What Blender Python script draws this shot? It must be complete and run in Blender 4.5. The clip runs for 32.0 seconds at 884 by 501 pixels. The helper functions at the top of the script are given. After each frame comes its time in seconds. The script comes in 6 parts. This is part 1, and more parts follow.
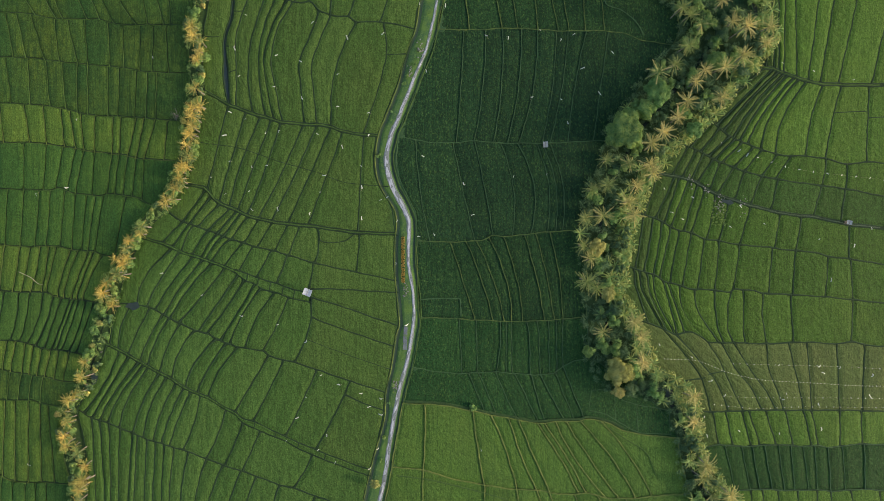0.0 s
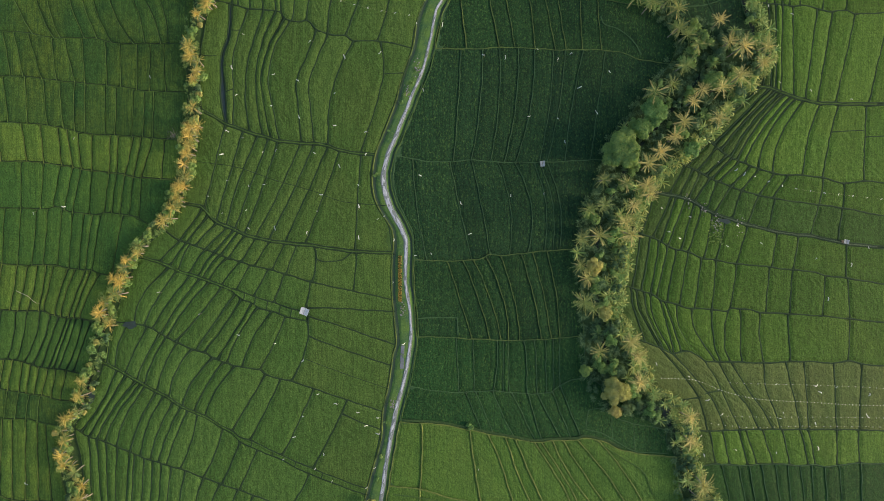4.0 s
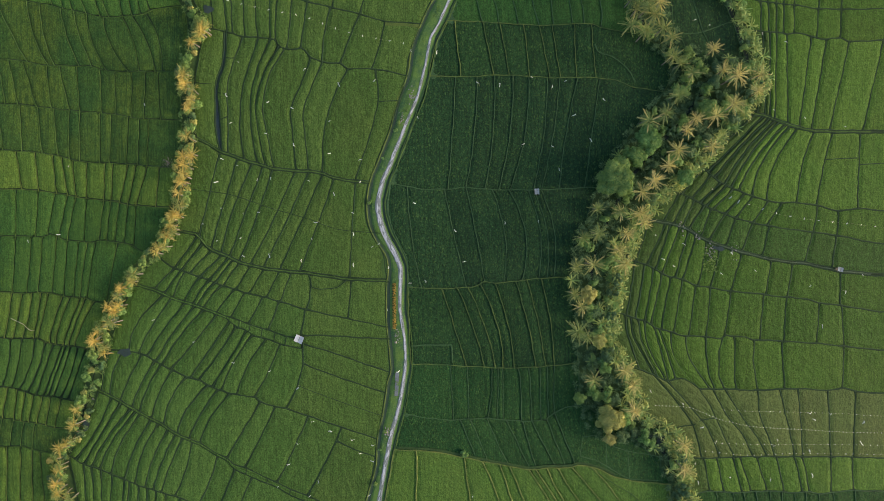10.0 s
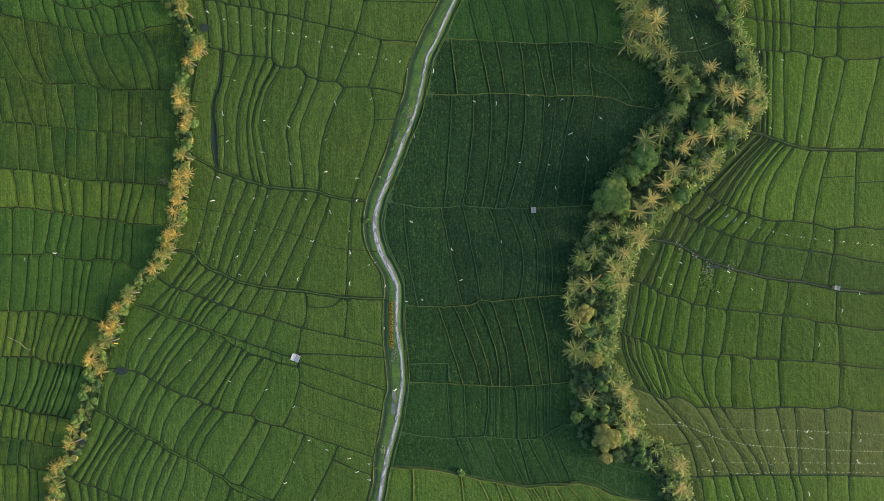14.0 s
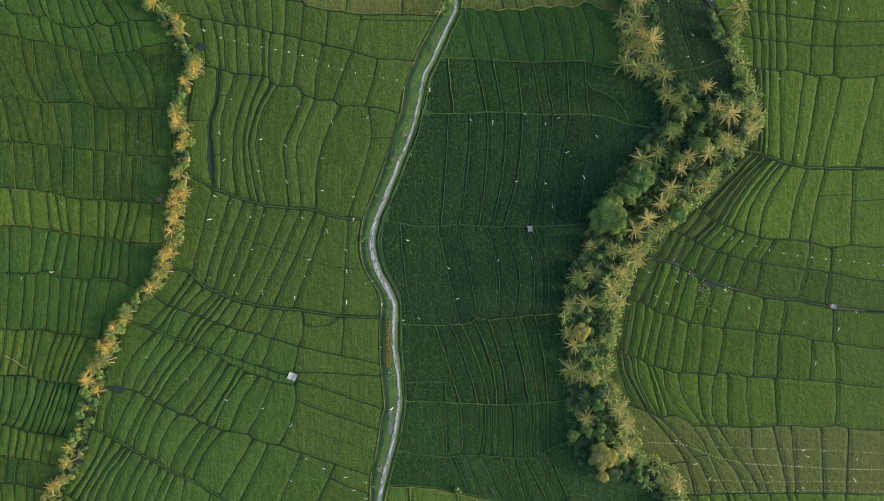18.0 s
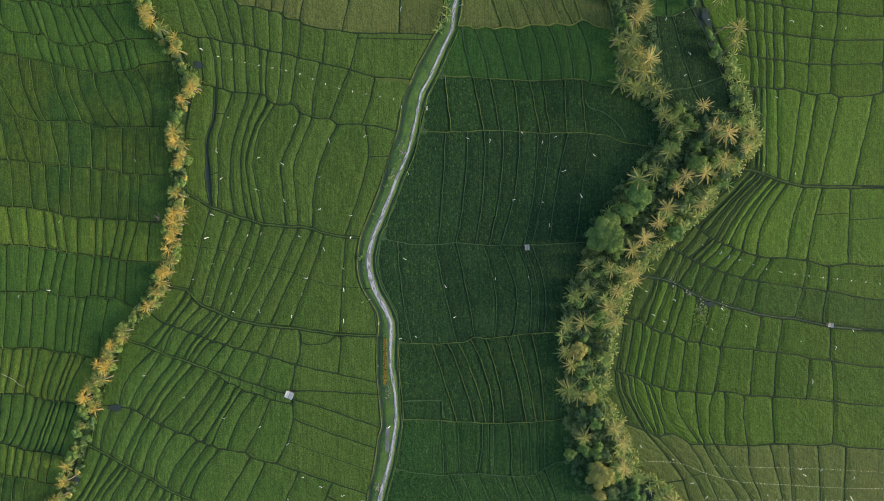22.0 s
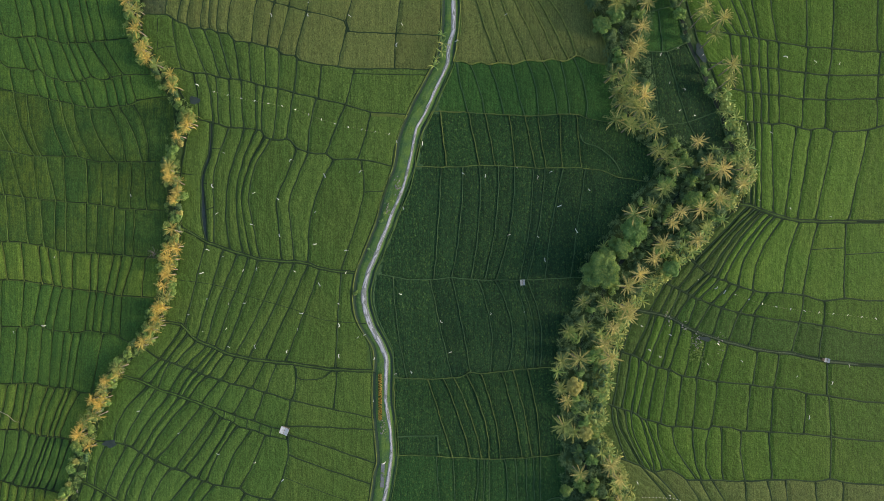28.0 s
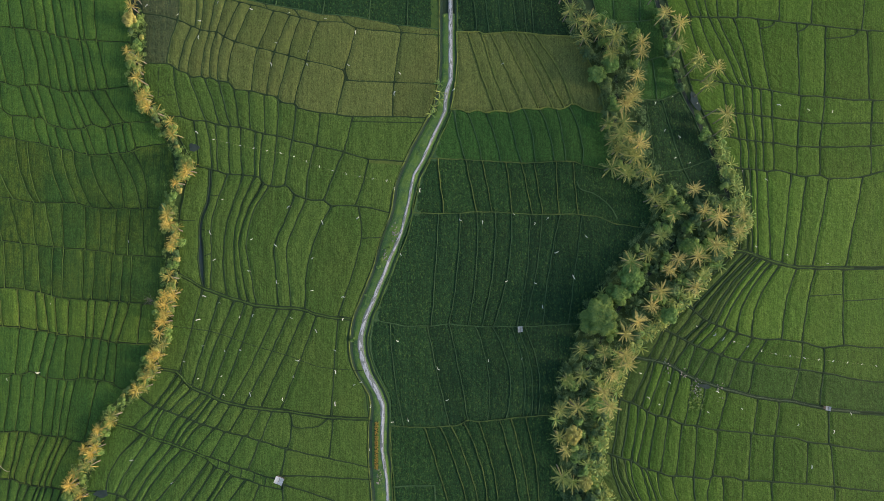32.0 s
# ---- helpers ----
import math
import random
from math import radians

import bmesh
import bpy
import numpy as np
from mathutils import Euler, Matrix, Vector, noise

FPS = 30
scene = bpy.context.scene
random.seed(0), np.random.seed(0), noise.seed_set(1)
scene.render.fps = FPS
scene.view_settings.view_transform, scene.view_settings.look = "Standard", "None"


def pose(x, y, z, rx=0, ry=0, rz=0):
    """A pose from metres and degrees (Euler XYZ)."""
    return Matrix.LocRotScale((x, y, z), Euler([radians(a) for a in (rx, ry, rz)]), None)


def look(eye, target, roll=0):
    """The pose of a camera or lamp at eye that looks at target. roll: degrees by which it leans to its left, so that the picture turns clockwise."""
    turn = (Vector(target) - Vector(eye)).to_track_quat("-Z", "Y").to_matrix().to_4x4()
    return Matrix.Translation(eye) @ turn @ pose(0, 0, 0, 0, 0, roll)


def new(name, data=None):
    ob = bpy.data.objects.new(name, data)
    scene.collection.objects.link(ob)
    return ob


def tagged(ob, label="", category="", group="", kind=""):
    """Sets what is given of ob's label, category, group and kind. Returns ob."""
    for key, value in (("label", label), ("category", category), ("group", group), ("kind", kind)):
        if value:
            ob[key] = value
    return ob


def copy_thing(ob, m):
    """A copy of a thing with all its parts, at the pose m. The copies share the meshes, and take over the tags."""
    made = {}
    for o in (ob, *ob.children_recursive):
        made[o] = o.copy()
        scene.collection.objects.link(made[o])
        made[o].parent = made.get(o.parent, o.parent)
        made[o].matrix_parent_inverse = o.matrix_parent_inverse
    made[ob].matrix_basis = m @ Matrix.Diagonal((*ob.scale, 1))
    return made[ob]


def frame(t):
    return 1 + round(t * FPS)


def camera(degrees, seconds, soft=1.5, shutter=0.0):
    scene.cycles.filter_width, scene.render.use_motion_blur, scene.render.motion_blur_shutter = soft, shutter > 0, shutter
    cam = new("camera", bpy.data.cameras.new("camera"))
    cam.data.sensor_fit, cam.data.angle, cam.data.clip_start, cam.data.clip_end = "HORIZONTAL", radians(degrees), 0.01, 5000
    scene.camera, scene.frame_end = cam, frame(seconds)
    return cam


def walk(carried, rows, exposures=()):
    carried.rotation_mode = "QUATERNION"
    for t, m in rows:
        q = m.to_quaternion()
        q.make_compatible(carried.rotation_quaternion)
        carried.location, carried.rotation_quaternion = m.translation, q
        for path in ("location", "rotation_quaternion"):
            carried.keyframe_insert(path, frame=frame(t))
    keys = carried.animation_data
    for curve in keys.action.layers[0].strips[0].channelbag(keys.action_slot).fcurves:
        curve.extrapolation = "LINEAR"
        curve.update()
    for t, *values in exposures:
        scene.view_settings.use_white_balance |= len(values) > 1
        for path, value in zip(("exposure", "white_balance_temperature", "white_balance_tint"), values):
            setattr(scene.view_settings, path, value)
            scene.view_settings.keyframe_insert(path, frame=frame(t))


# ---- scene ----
cam = camera(72.0, 32.0, soft=0.75)
# seconds, x, y, height, tilt, lean, turn
ROWS = [
    (0.0, -0.00, 0.00, 215.57, -0.000, -0.025, 0.013),
    (0.5, 0.13, 0.85, 215.61, 0.001, -0.012, 0.000),
    (1.0, 0.27, 1.70, 215.69, -0.001, -0.023, 0.022),
    (1.5, 0.40, 2.56, 215.64, 0.001, -0.010, 0.039),
    (2.0, 0.54, 3.41, 215.70, -0.004, -0.023, 0.014),
    (2.5, 0.68, 4.26, 215.64, -0.001, -0.012, 0.008),
    (3.0, 0.82, 5.10, 215.78, 0.005, -0.016, -0.000),
    (3.5, 0.97, 5.92, 215.60, 0.003, -0.006, 0.039),
    (5.5, 1.59, 9.17, 215.60, -0.002, -0.004, 0.016),
    (6.0, 1.75, 9.99, 215.84, -0.002, -0.015, 0.008),
    (6.5, 1.91, 10.80, 215.79, -0.002, 0.003, 0.020),
    (7.0, 2.07, 11.62, 215.82, 0.001, -0.015, -0.010),
    (7.5, 2.23, 12.43, 215.74, 0.006, 0.004, 0.008),
    (8.0, 2.39, 13.23, 215.76, 0.009, -0.016, 0.005),
    (8.5, 2.55, 14.02, 215.77, -0.010, 0.008, 0.008),
    (9.0, 2.71, 14.82, 215.85, -0.006, -0.010, -0.014),
    (9.5, 2.87, 15.65, 215.76, -0.004, -0.006, -0.005),
    (10.0, 3.02, 16.49, 215.81, -0.002, -0.020, 0.020),
    (10.5, 3.18, 17.33, 215.69, 0.002, -0.010, 0.003),
    (11.0, 3.33, 18.17, 215.87, 0.002, -0.011, 0.014),
    (11.5, 3.48, 19.00, 215.69, 0.005, -0.005, 0.008),
    (12.0, 3.63, 19.81, 215.76, 0.011, -0.013, 0.006),
    (12.5, 3.78, 20.59, 215.70, -0.008, 0.003, -0.000),
    (13.0, 3.93, 21.38, 215.73, -0.007, -0.014, 0.016),
    (13.5, 4.08, 22.19, 215.72, -0.004, -0.003, -0.001),
    (14.0, 4.24, 23.00, 215.76, -0.001, -0.015, 0.008),
    (14.5, 4.39, 23.82, 215.72, 0.008, -0.008, 0.015),
    (16.5, 5.01, 27.06, 215.75, -0.008, 0.003, 0.026),
    (17.0, 5.17, 27.89, 215.87, 0.001, -0.001, 0.023),
    (17.5, 5.32, 28.73, 215.73, 0.001, 0.009, 0.005),
    (18.0, 5.47, 29.57, 215.85, 0.000, -0.005, -0.021),
    (18.5, 5.62, 30.40, 215.88, 0.002, 0.005, 0.008),
    (19.0, 5.76, 31.21, 215.88, 0.007, -0.007, 0.008),
    (19.5, 5.90, 32.01, 215.81, 0.011, 0.004, 0.003),
    (20.0, 6.04, 32.80, 215.80, -0.009, 0.006, 0.000),
    (20.5, 6.18, 33.60, 215.88, -0.006, 0.006, -0.024),
    (21.0, 6.32, 34.42, 215.87, -0.003, 0.006, -0.013),
    (21.5, 6.46, 35.26, 215.87, -0.003, 0.007, 0.002),
    (22.0, 6.60, 36.11, 215.84, 0.001, 0.022, 0.004),
    (22.5, 6.74, 36.96, 215.85, 0.006, 0.005, 0.001),
    (23.0, 6.88, 37.79, 215.83, 0.003, 0.016, -0.010),
    (23.5, 7.02, 38.61, 215.92, 0.005, 0.004, -0.015),
    (24.0, 7.15, 39.41, 215.90, 0.012, 0.016, -0.011),
    (24.5, 7.29, 40.19, 215.86, -0.013, 0.034, 0.002),
    (25.0, 7.42, 40.99, 215.88, -0.005, 0.020, -0.007),
    (25.5, 7.55, 41.81, 215.88, 0.001, 0.017, -0.016),
    (27.5, 8.07, 45.17, 215.95, 0.365, 0.023, -0.011),
    (28.0, 8.19, 46.03, 215.82, 0.648, 0.017, -0.024),
    (28.5, 8.31, 46.88, 216.03, 0.829, 0.021, -0.020),
    (29.0, 8.43, 47.73, 216.01, 1.147, 0.011, -0.038),
    (29.2, 8.47, 48.07, 215.82, 1.284, 0.000, 0.000),
    (29.5, 8.54, 48.59, 216.04, 1.496, 0.012, -0.032),
    (29.7, 8.58, 48.93, 215.82, 1.632, 0.000, 0.000),
    (30.0, 8.65, 49.44, 216.06, 1.832, 0.017, -0.011),
    (30.5, 8.76, 50.29, 215.89, 2.168, 0.010, -0.033),
    (31.0, 8.87, 51.15, 216.03, 2.513, 0.013, -0.022),
    (31.5, 8.98, 52.00, 216.04, 2.863, -0.004, -0.023),
    (32.0, 9.09, 52.85, 215.92, 3.195, -0.002, -0.008),
]
walk(cam, [(t, pose(x, y, z, tilt, lean, turn)) for t, x, y, z, tilt, lean, turn in ROWS])

# ---- light ----
SUN_ELEVATION, SUN_AZIMUTH = 14.0, 10.0      # degrees; azimuth south of east
world = bpy.data.worlds.new("sky")
scene.world = world
world.use_nodes = True
wn = world.node_tree.nodes
sky = wn.new("ShaderNodeTexSky")
sky.sky_type = "NISHITA"
sky.sun_disc = False
sky.sun_elevation = radians(SUN_ELEVATION)
sky.sun_rotation = radians(90 + SUN_AZIMUTH)
sky.air_density, sky.dust_density = 1.0, 2.5
wn["Background"].inputs["Strength"].default_value = 0.15
world.node_tree.links.new(sky.outputs["Color"], wn["Background"].inputs["Color"])
sun_data = bpy.data.lights.new("sun", "SUN")
sun_data.energy, sun_data.angle, sun_data.color = 2.05, radians(9.0), (1.0, 0.82, 0.58)
sun = new("sun", sun_data)
sa, se = radians(-SUN_AZIMUTH), radians(SUN_ELEVATION)
sun.matrix_world = look((400 * math.cos(sa) * math.cos(se), 400 * math.sin(sa) * math.cos(se), 400 * math.sin(se)), (0, 0, 0))
scene.view_settings.exposure = 0.66

# ---- materials ----


def shader(name, rough=0.8, spec=0.2):
    m = bpy.data.materials.new(name)
    m.use_nodes = True
    nt = m.node_tree
    b = nt.nodes["Principled BSDF"]
    b.inputs["Roughness"].default_value = rough
    b.inputs["Specular IOR Level"].default_value = spec
    return m, nt, b


def node(nt, kind, ins=(), **attrs):
    n = nt.nodes.new(kind)
    if kind == "ShaderNodeTexNoise":
        n.inputs["Detail"].default_value = 3
    if kind == "ShaderNodeMix":
        n.data_type = "RGBA"
    if kind == "ShaderNodeMath" and "operation" in attrs:
        n.operation = attrs["operation"]
    for key, v in ins:
        if hasattr(v, "is_output"):
            nt.links.new(v, n.inputs[key])
        else:
            n.inputs[key].default_value = v
    return n


def rgba(c):
    return (*c, 1.0)


def mixed(nt, fac, a, b):
    """Colour a to colour b by fac; each a socket or a colour."""
    n = node(nt, "ShaderNodeMix", ((0, fac), (6, a if hasattr(a, "is_output") else rgba(a)), (7, b if hasattr(b, "is_output") else rgba(b))))
    return n.outputs[2]


def stretch(nt, vec, scale, turn=0.0):
    return node(nt, "ShaderNodeMapping", (("Vector", vec), ("Scale", scale), ("Rotation", (0, 0, turn)))).outputs[0]


def ramp(nt, fac, lo, hi):
    return node(nt, "ShaderNodeMapRange", (("Value", fac), ("From Min", lo), ("From Max", hi))).outputs[0]


def rice(name, young, ripe, shade, rows=0.75, patchy=0.5, relief=0.5, blotch=0.45, flecks=0.25):
    """A rice canopy: planting rows, tufts, patches of riper plants, and a tone of its own for every field."""
    m, nt, b = shader(name, 0.75, 0.15)
    place = node(nt, "ShaderNodeNewGeometry").outputs["Position"]
    own = node(nt, "ShaderNodeObjectInfo").outputs["Random"]
    patch = node(nt, "ShaderNodeTexNoise", (("Vector", place), ("Scale", 0.06), ("Detail", 4.0))).outputs[0]
    spots = node(nt, "ShaderNodeTexNoise", (("Vector", place), ("Scale", blotch), ("Detail", 6.0), ("Roughness", 0.7))).outputs[0]
    lines = node(nt, "ShaderNodeTexNoise", (("Vector", stretch(nt, place, (2.6, 0.13, 1.0), 0.06)), ("Scale", 1.0), ("Detail", 2.0))).outputs[0]
    tuft = node(nt, "ShaderNodeTexNoise", (("Vector", place), ("Scale", 2.1), ("Detail", 4.0), ("Roughness", 0.8))).outputs[0]
    col = mixed(nt, ramp(nt, patch, 0.40, 0.62), young, ripe)
    col = mixed(nt, ramp(nt, own, -0.2, 1.6), col, ripe)
    f = node(nt, "ShaderNodeMath", ((0, ramp(nt, spots, 0.45, 0.70)), (1, patchy)), operation="MULTIPLY").outputs[0]
    col = mixed(nt, f, col, shade)
    f = node(nt, "ShaderNodeMath", ((0, ramp(nt, lines, 0.42, 0.7)), (1, rows)), operation="MULTIPLY").outputs[0]
    col = mixed(nt, f, col, shade)
    tone = node(nt, "ShaderNodeMapRange", (("Value", own), ("To Min", 0.92), ("To Max", 1.08))).outputs[0]
    grain = node(nt, "ShaderNodeMapRange", (("Value", tuft), ("From Min", 0.3), ("From Max", 0.7), ("To Min", 0.60), ("To Max", 1.46))).outputs[0]
    fleck = node(nt, "ShaderNodeTexNoise", (("Vector", stretch(nt, place, (1.6, 0.9, 1.0), 0.7)), ("Scale", 1.5), ("Detail", 2.0))).outputs[0]
    col = mixed(nt, node(nt, "ShaderNodeMath", ((0, ramp(nt, fleck, 0.56, 0.74)), (1, flecks)), operation="MULTIPLY").outputs[0], col, (0.110, 0.190, 0.038))
    value = node(nt, "ShaderNodeMath", ((0, tone), (1, grain)), operation="MULTIPLY").outputs[0]
    hills = node(nt, "ShaderNodeTexNoise", (("Vector", stretch(nt, place, (4.4, 1.9, 1.0), 0.2)), ("Scale", 1.0), ("Detail", 2.0))).outputs[0]
    hills = node(nt, "ShaderNodeMapRange", (("Value", hills), ("From Min", 0.32), ("From Max", 0.68), ("To Min", 0.70), ("To Max", 1.32))).outputs[0]
    value = node(nt, "ShaderNodeMath", ((0, value), (1, hills)), operation="MULTIPLY").outputs[0]
    hsv = node(nt, "ShaderNodeHueSaturation", (("Color", col), ("Value", value)))
    nt.links.new(hsv.outputs[0], b.inputs["Base Color"])
    bump = node(nt, "ShaderNodeBump", (("Height", tuft), ("Strength", relief), ("Distance", 0.35)))
    nt.links.new(bump.outputs[0], b.inputs["Normal"])
    return m


def mottled(name, a, bb, c, scale=1.0, rough=0.85, spec=0.2, relief=0.3, dist=0.1):
    """Earth, grass, gravel, bark: three tones at two scales, and relief."""
    m, nt, b = shader(name, rough, spec)
    place = node(nt, "ShaderNodeNewGeometry").outputs["Position"]
    big = node(nt, "ShaderNodeTexNoise", (("Vector", place), ("Scale", 0.3 * scale), ("Detail", 4.0))).outputs[0]
    small = node(nt, "ShaderNodeTexNoise", (("Vector", place), ("Scale", 2.2 * scale), ("Detail", 4.0), ("Roughness", 0.7))).outputs[0]
    col = mixed(nt, ramp(nt, big, 0.38, 0.62), a, bb)
    col = mixed(nt, ramp(nt, small, 0.48, 0.72), col, c)
    nt.links.new(col, b.inputs["Base Color"])
    bump = node(nt, "ShaderNodeBump", (("Height", small), ("Strength", relief), ("Distance", dist)))
    nt.links.new(bump.outputs[0], b.inputs["Normal"])
    return m


def leafy(name, a, bb, c, rough=0.6, spec=0.25, glow=0.25, islands=True):
    """Leaves: a tone for each plant and each leaf, with light coming through."""
    m, nt, b = shader(name, rough, spec)
    own = node(nt, "ShaderNodeObjectInfo").outputs["Random"]
    leaf = node(nt, "ShaderNodeNewGeometry").outputs["Random Per Island"] if islands else own
    col = mixed(nt, own, a, bb)
    col = mixed(nt, ramp(nt, leaf, 0.35, 1.0), col, c)
    nt.links.new(col, b.inputs["Base Color"])
    thin = nt.nodes.new("ShaderNodeBsdfTranslucent")
    nt.links.new(col, thin.inputs["Color"])
    mix = node(nt, "ShaderNodeMixShader", ((0, glow), (1, b.outputs[0]), (2, thin.outputs[0])))
    nt.links.new(mix.outputs[0], nt.nodes["Material Output"].inputs["Surface"])
    return m


RICE = {
    "mid": rice("rice_olive", (0.071, 0.140, 0.028), (0.090, 0.150, 0.032), (0.046, 0.090, 0.020)),
    "midb": rice("rice_mid_green", (0.068, 0.143, 0.028), (0.082, 0.151, 0.032), (0.043, 0.092, 0.020)),
    "west": rice("rice_leaf_green", (0.049, 0.123, 0.026), (0.076, 0.147, 0.025), (0.029, 0.083, 0.020)),
    "westb": rice("rice_fresh_green", (0.061, 0.138, 0.025), (0.072, 0.142, 0.027), (0.040, 0.089, 0.019)),
    "westd": rice("rice_deep_green", (0.038, 0.103, 0.024), (0.091, 0.139, 0.022), (0.022, 0.063, 0.018), patchy=0.8),
    "dark": rice("rice_dark_green", (0.016, 0.055, 0.022), (0.024, 0.067, 0.022), (0.008, 0.029, 0.013), patchy=1.0, relief=0.8, blotch=0.9, flecks=0.55),
    "darkm": rice("rice_dark_mixed", (0.015, 0.057, 0.019), (0.027, 0.074, 0.021), (0.008, 0.032, 0.013), patchy=1.0, relief=0.8, blotch=0.9, flecks=0.55),
    "darkg": rice("rice_dark_teal", (0.019, 0.076, 0.021), (0.028, 0.085, 0.022), (0.012, 0.042, 0.013), patchy=0.9, relief=0.8, blotch=0.9, flecks=0.55),
    "westy": rice("rice_yellow_green", (0.087, 0.173, 0.029), (0.123, 0.187, 0.029), (0.054, 0.108, 0.020)),
    "darke": rice("rice_dark_east", (0.021, 0.072, 0.016), (0.027, 0.082, 0.017), (0.013, 0.045, 0.011), patchy=0.7, relief=0.5),
    "darkb": rice("rice_shaded_green", (0.034, 0.102, 0.023), (0.041, 0.108, 0.024), (0.021, 0.063, 0.016)),
    "ripe": rice("rice_ripening", (0.116, 0.158, 0.044), (0.138, 0.165, 0.050), (0.076, 0.104, 0.031)),
    "fallow": rice("fallow_stubble", (0.074, 0.100, 0.042), (0.088, 0.106, 0.048), (0.036, 0.060, 0.032), patchy=1.0),
    "tan": rice("rice_tan", (0.091, 0.144, 0.035), (0.113, 0.147, 0.041), (0.065, 0.097, 0.026)),
    "lime": rice("rice_lime_green", (0.086, 0.176, 0.028), (0.104, 0.181, 0.033), (0.054, 0.110, 0.023)),
    "east": rice("rice_east_green", (0.062, 0.138, 0.018), (0.079, 0.150, 0.021), (0.041, 0.088, 0.012)),
    "easth": rice("rice_east_dull", (0.056, 0.128, 0.017), (0.071, 0.139, 0.020), (0.035, 0.082, 0.012)),
    "eastb": rice("rice_east_bright", (0.076, 0.169, 0.022), (0.094, 0.174, 0.024), (0.051, 0.106, 0.016)),
    # darker olive for the paddies next to the east belt
    "eastm": rice("rice_dark_olive", (0.049, 0.100, 0.020), (0.060, 0.106, 0.023), (0.032, 0.065, 0.015), patchy=0.8),
    "eastd": rice("rice_east_deep", (0.045, 0.106, 0.019), (0.051, 0.112, 0.020), (0.027, 0.067, 0.013), patchy=0.8),
}
RICE["riped"] = RICE["ripe"]
# wet earth, darkened further for the shade in the gaps between canopies
BUND_DARK = mottled("bund_shaded_wet_earth", (0.030, 0.060, 0.027), (0.024, 0.049, 0.024), (0.042, 0.078, 0.030), 1.5)
BUND_GRASS = mottled("bund_grass", (0.075, 0.140, 0.034), (0.055, 0.110, 0.030), (0.120, 0.170, 0.040), 1.5)
BUND_DIM = mottled("bund_shaded_grass", (0.062, 0.126, 0.054), (0.044, 0.098, 0.043), (0.100, 0.168, 0.066), 0.8)
# next three: grass tones brightened in colour for sunlight on the bund crests
BUND_LIT_OLIVE = mottled("bund_lit_olive_grass", (0.115, 0.165, 0.046), (0.056, 0.104, 0.036), (0.160, 0.205, 0.056), 0.6)
BUND_LIT = mottled("bund_lit_yellow_grass", (0.105, 0.150, 0.036), (0.070, 0.115, 0.030), (0.150, 0.180, 0.046), 1.5)
BUND_LIT_DRY = mottled("bund_lit_dry_grass", (0.185, 0.230, 0.060), (0.110, 0.165, 0.042), (0.260, 0.280, 0.085), 1.0)
MUD = mottled("paddy_mud", (0.040, 0.070, 0.033), (0.032, 0.058, 0.032), (0.055, 0.088, 0.038))
GRASS = mottled("bank_grass", (0.050, 0.095, 0.031), (0.035, 0.070, 0.026), (0.085, 0.135, 0.038), 1.2)
VERGE = mottled("verge_grass", (0.070, 0.152, 0.056), (0.135, 0.240, 0.052), (0.170, 0.260, 0.070), 0.9, relief=0.7)
GRAVEL = mottled("road_gravel", (0.25, 0.27, 0.27), (0.18, 0.21, 0.19), (0.34, 0.35, 0.35), 1.6, relief=0.4)
TRACK = mottled("worn_gravel", (0.54, 0.55, 0.60), (0.43, 0.44, 0.49), (0.66, 0.67, 0.71), 1.6, relief=0.3)
FARLAND = mottled("far_fields", (0.075, 0.150, 0.032), (0.050, 0.110, 0.026), (0.090, 0.160, 0.036), 0.2)
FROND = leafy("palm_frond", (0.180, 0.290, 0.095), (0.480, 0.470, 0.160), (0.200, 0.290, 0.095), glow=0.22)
FROND_DRY = leafy("palm_frond_dry", (0.880, 0.660, 0.190), (0.430, 0.410, 0.130), (0.580, 0.470, 0.145), glow=0.28)
# tan raised towards pale gold, as fronds catching the low sun
FROND_TAN = leafy("palm_frond_sunlit_tan", (0.880, 0.740, 0.320), (0.400, 0.410, 0.155), (0.540, 0.500, 0.190), glow=0.28)
BANANA = leafy("banana_leaf", (0.220, 0.390, 0.120), (0.540, 0.530, 0.150), (0.170, 0.320, 0.095), 0.45, glow=0.30)
FOLIAGE = leafy("tree_leaves", (0.215, 0.375, 0.110), (0.290, 0.395, 0.110), (0.120, 0.250, 0.080))
FOLIAGE_GOLD = leafy("golden_leaves", (0.460, 0.470, 0.150), (0.560, 0.490, 0.170), (0.330, 0.370, 0.115))
FOLIAGE_DARK = leafy("undergrowth_leaves", (0.105, 0.205, 0.094), (0.180, 0.270, 0.106), (0.066, 0.140, 0.071))
VERGE_LEAF = leafy("verge_leaves", (0.150, 0.270, 0.060), (0.260, 0.350, 0.070), (0.090, 0.190, 0.060))
BARK = mottled("palm_bark", (0.24, 0.22, 0.19), (0.18, 0.165, 0.145), (0.32, 0.30, 0.26), 3.0)
DITCH = mottled("ditch_weed", (0.055, 0.095, 0.045), (0.045, 0.078, 0.045), (0.075, 0.120, 0.050), 1.2, 0.5, 0.4)
CONCRETE = mottled("grey_concrete", (0.20, 0.22, 0.25), (0.16, 0.18, 0.21), (0.26, 0.27, 0.29), 2.0)
TIN = mottled("tin_roof", (0.62, 0.66, 0.70), (0.50, 0.53, 0.57), (0.70, 0.72, 0.74), 3.0, 0.45, 0.5)
TIN_DULL = mottled("weathered_tin", (0.36, 0.40, 0.44), (0.24, 0.27, 0.30), (0.46, 0.49, 0.52), 3.0, 0.5, 0.4)
TIMBER = mottled("grey_timber", (0.20, 0.16, 0.12), (0.16, 0.13, 0.10), (0.26, 0.22, 0.17), 4.0)
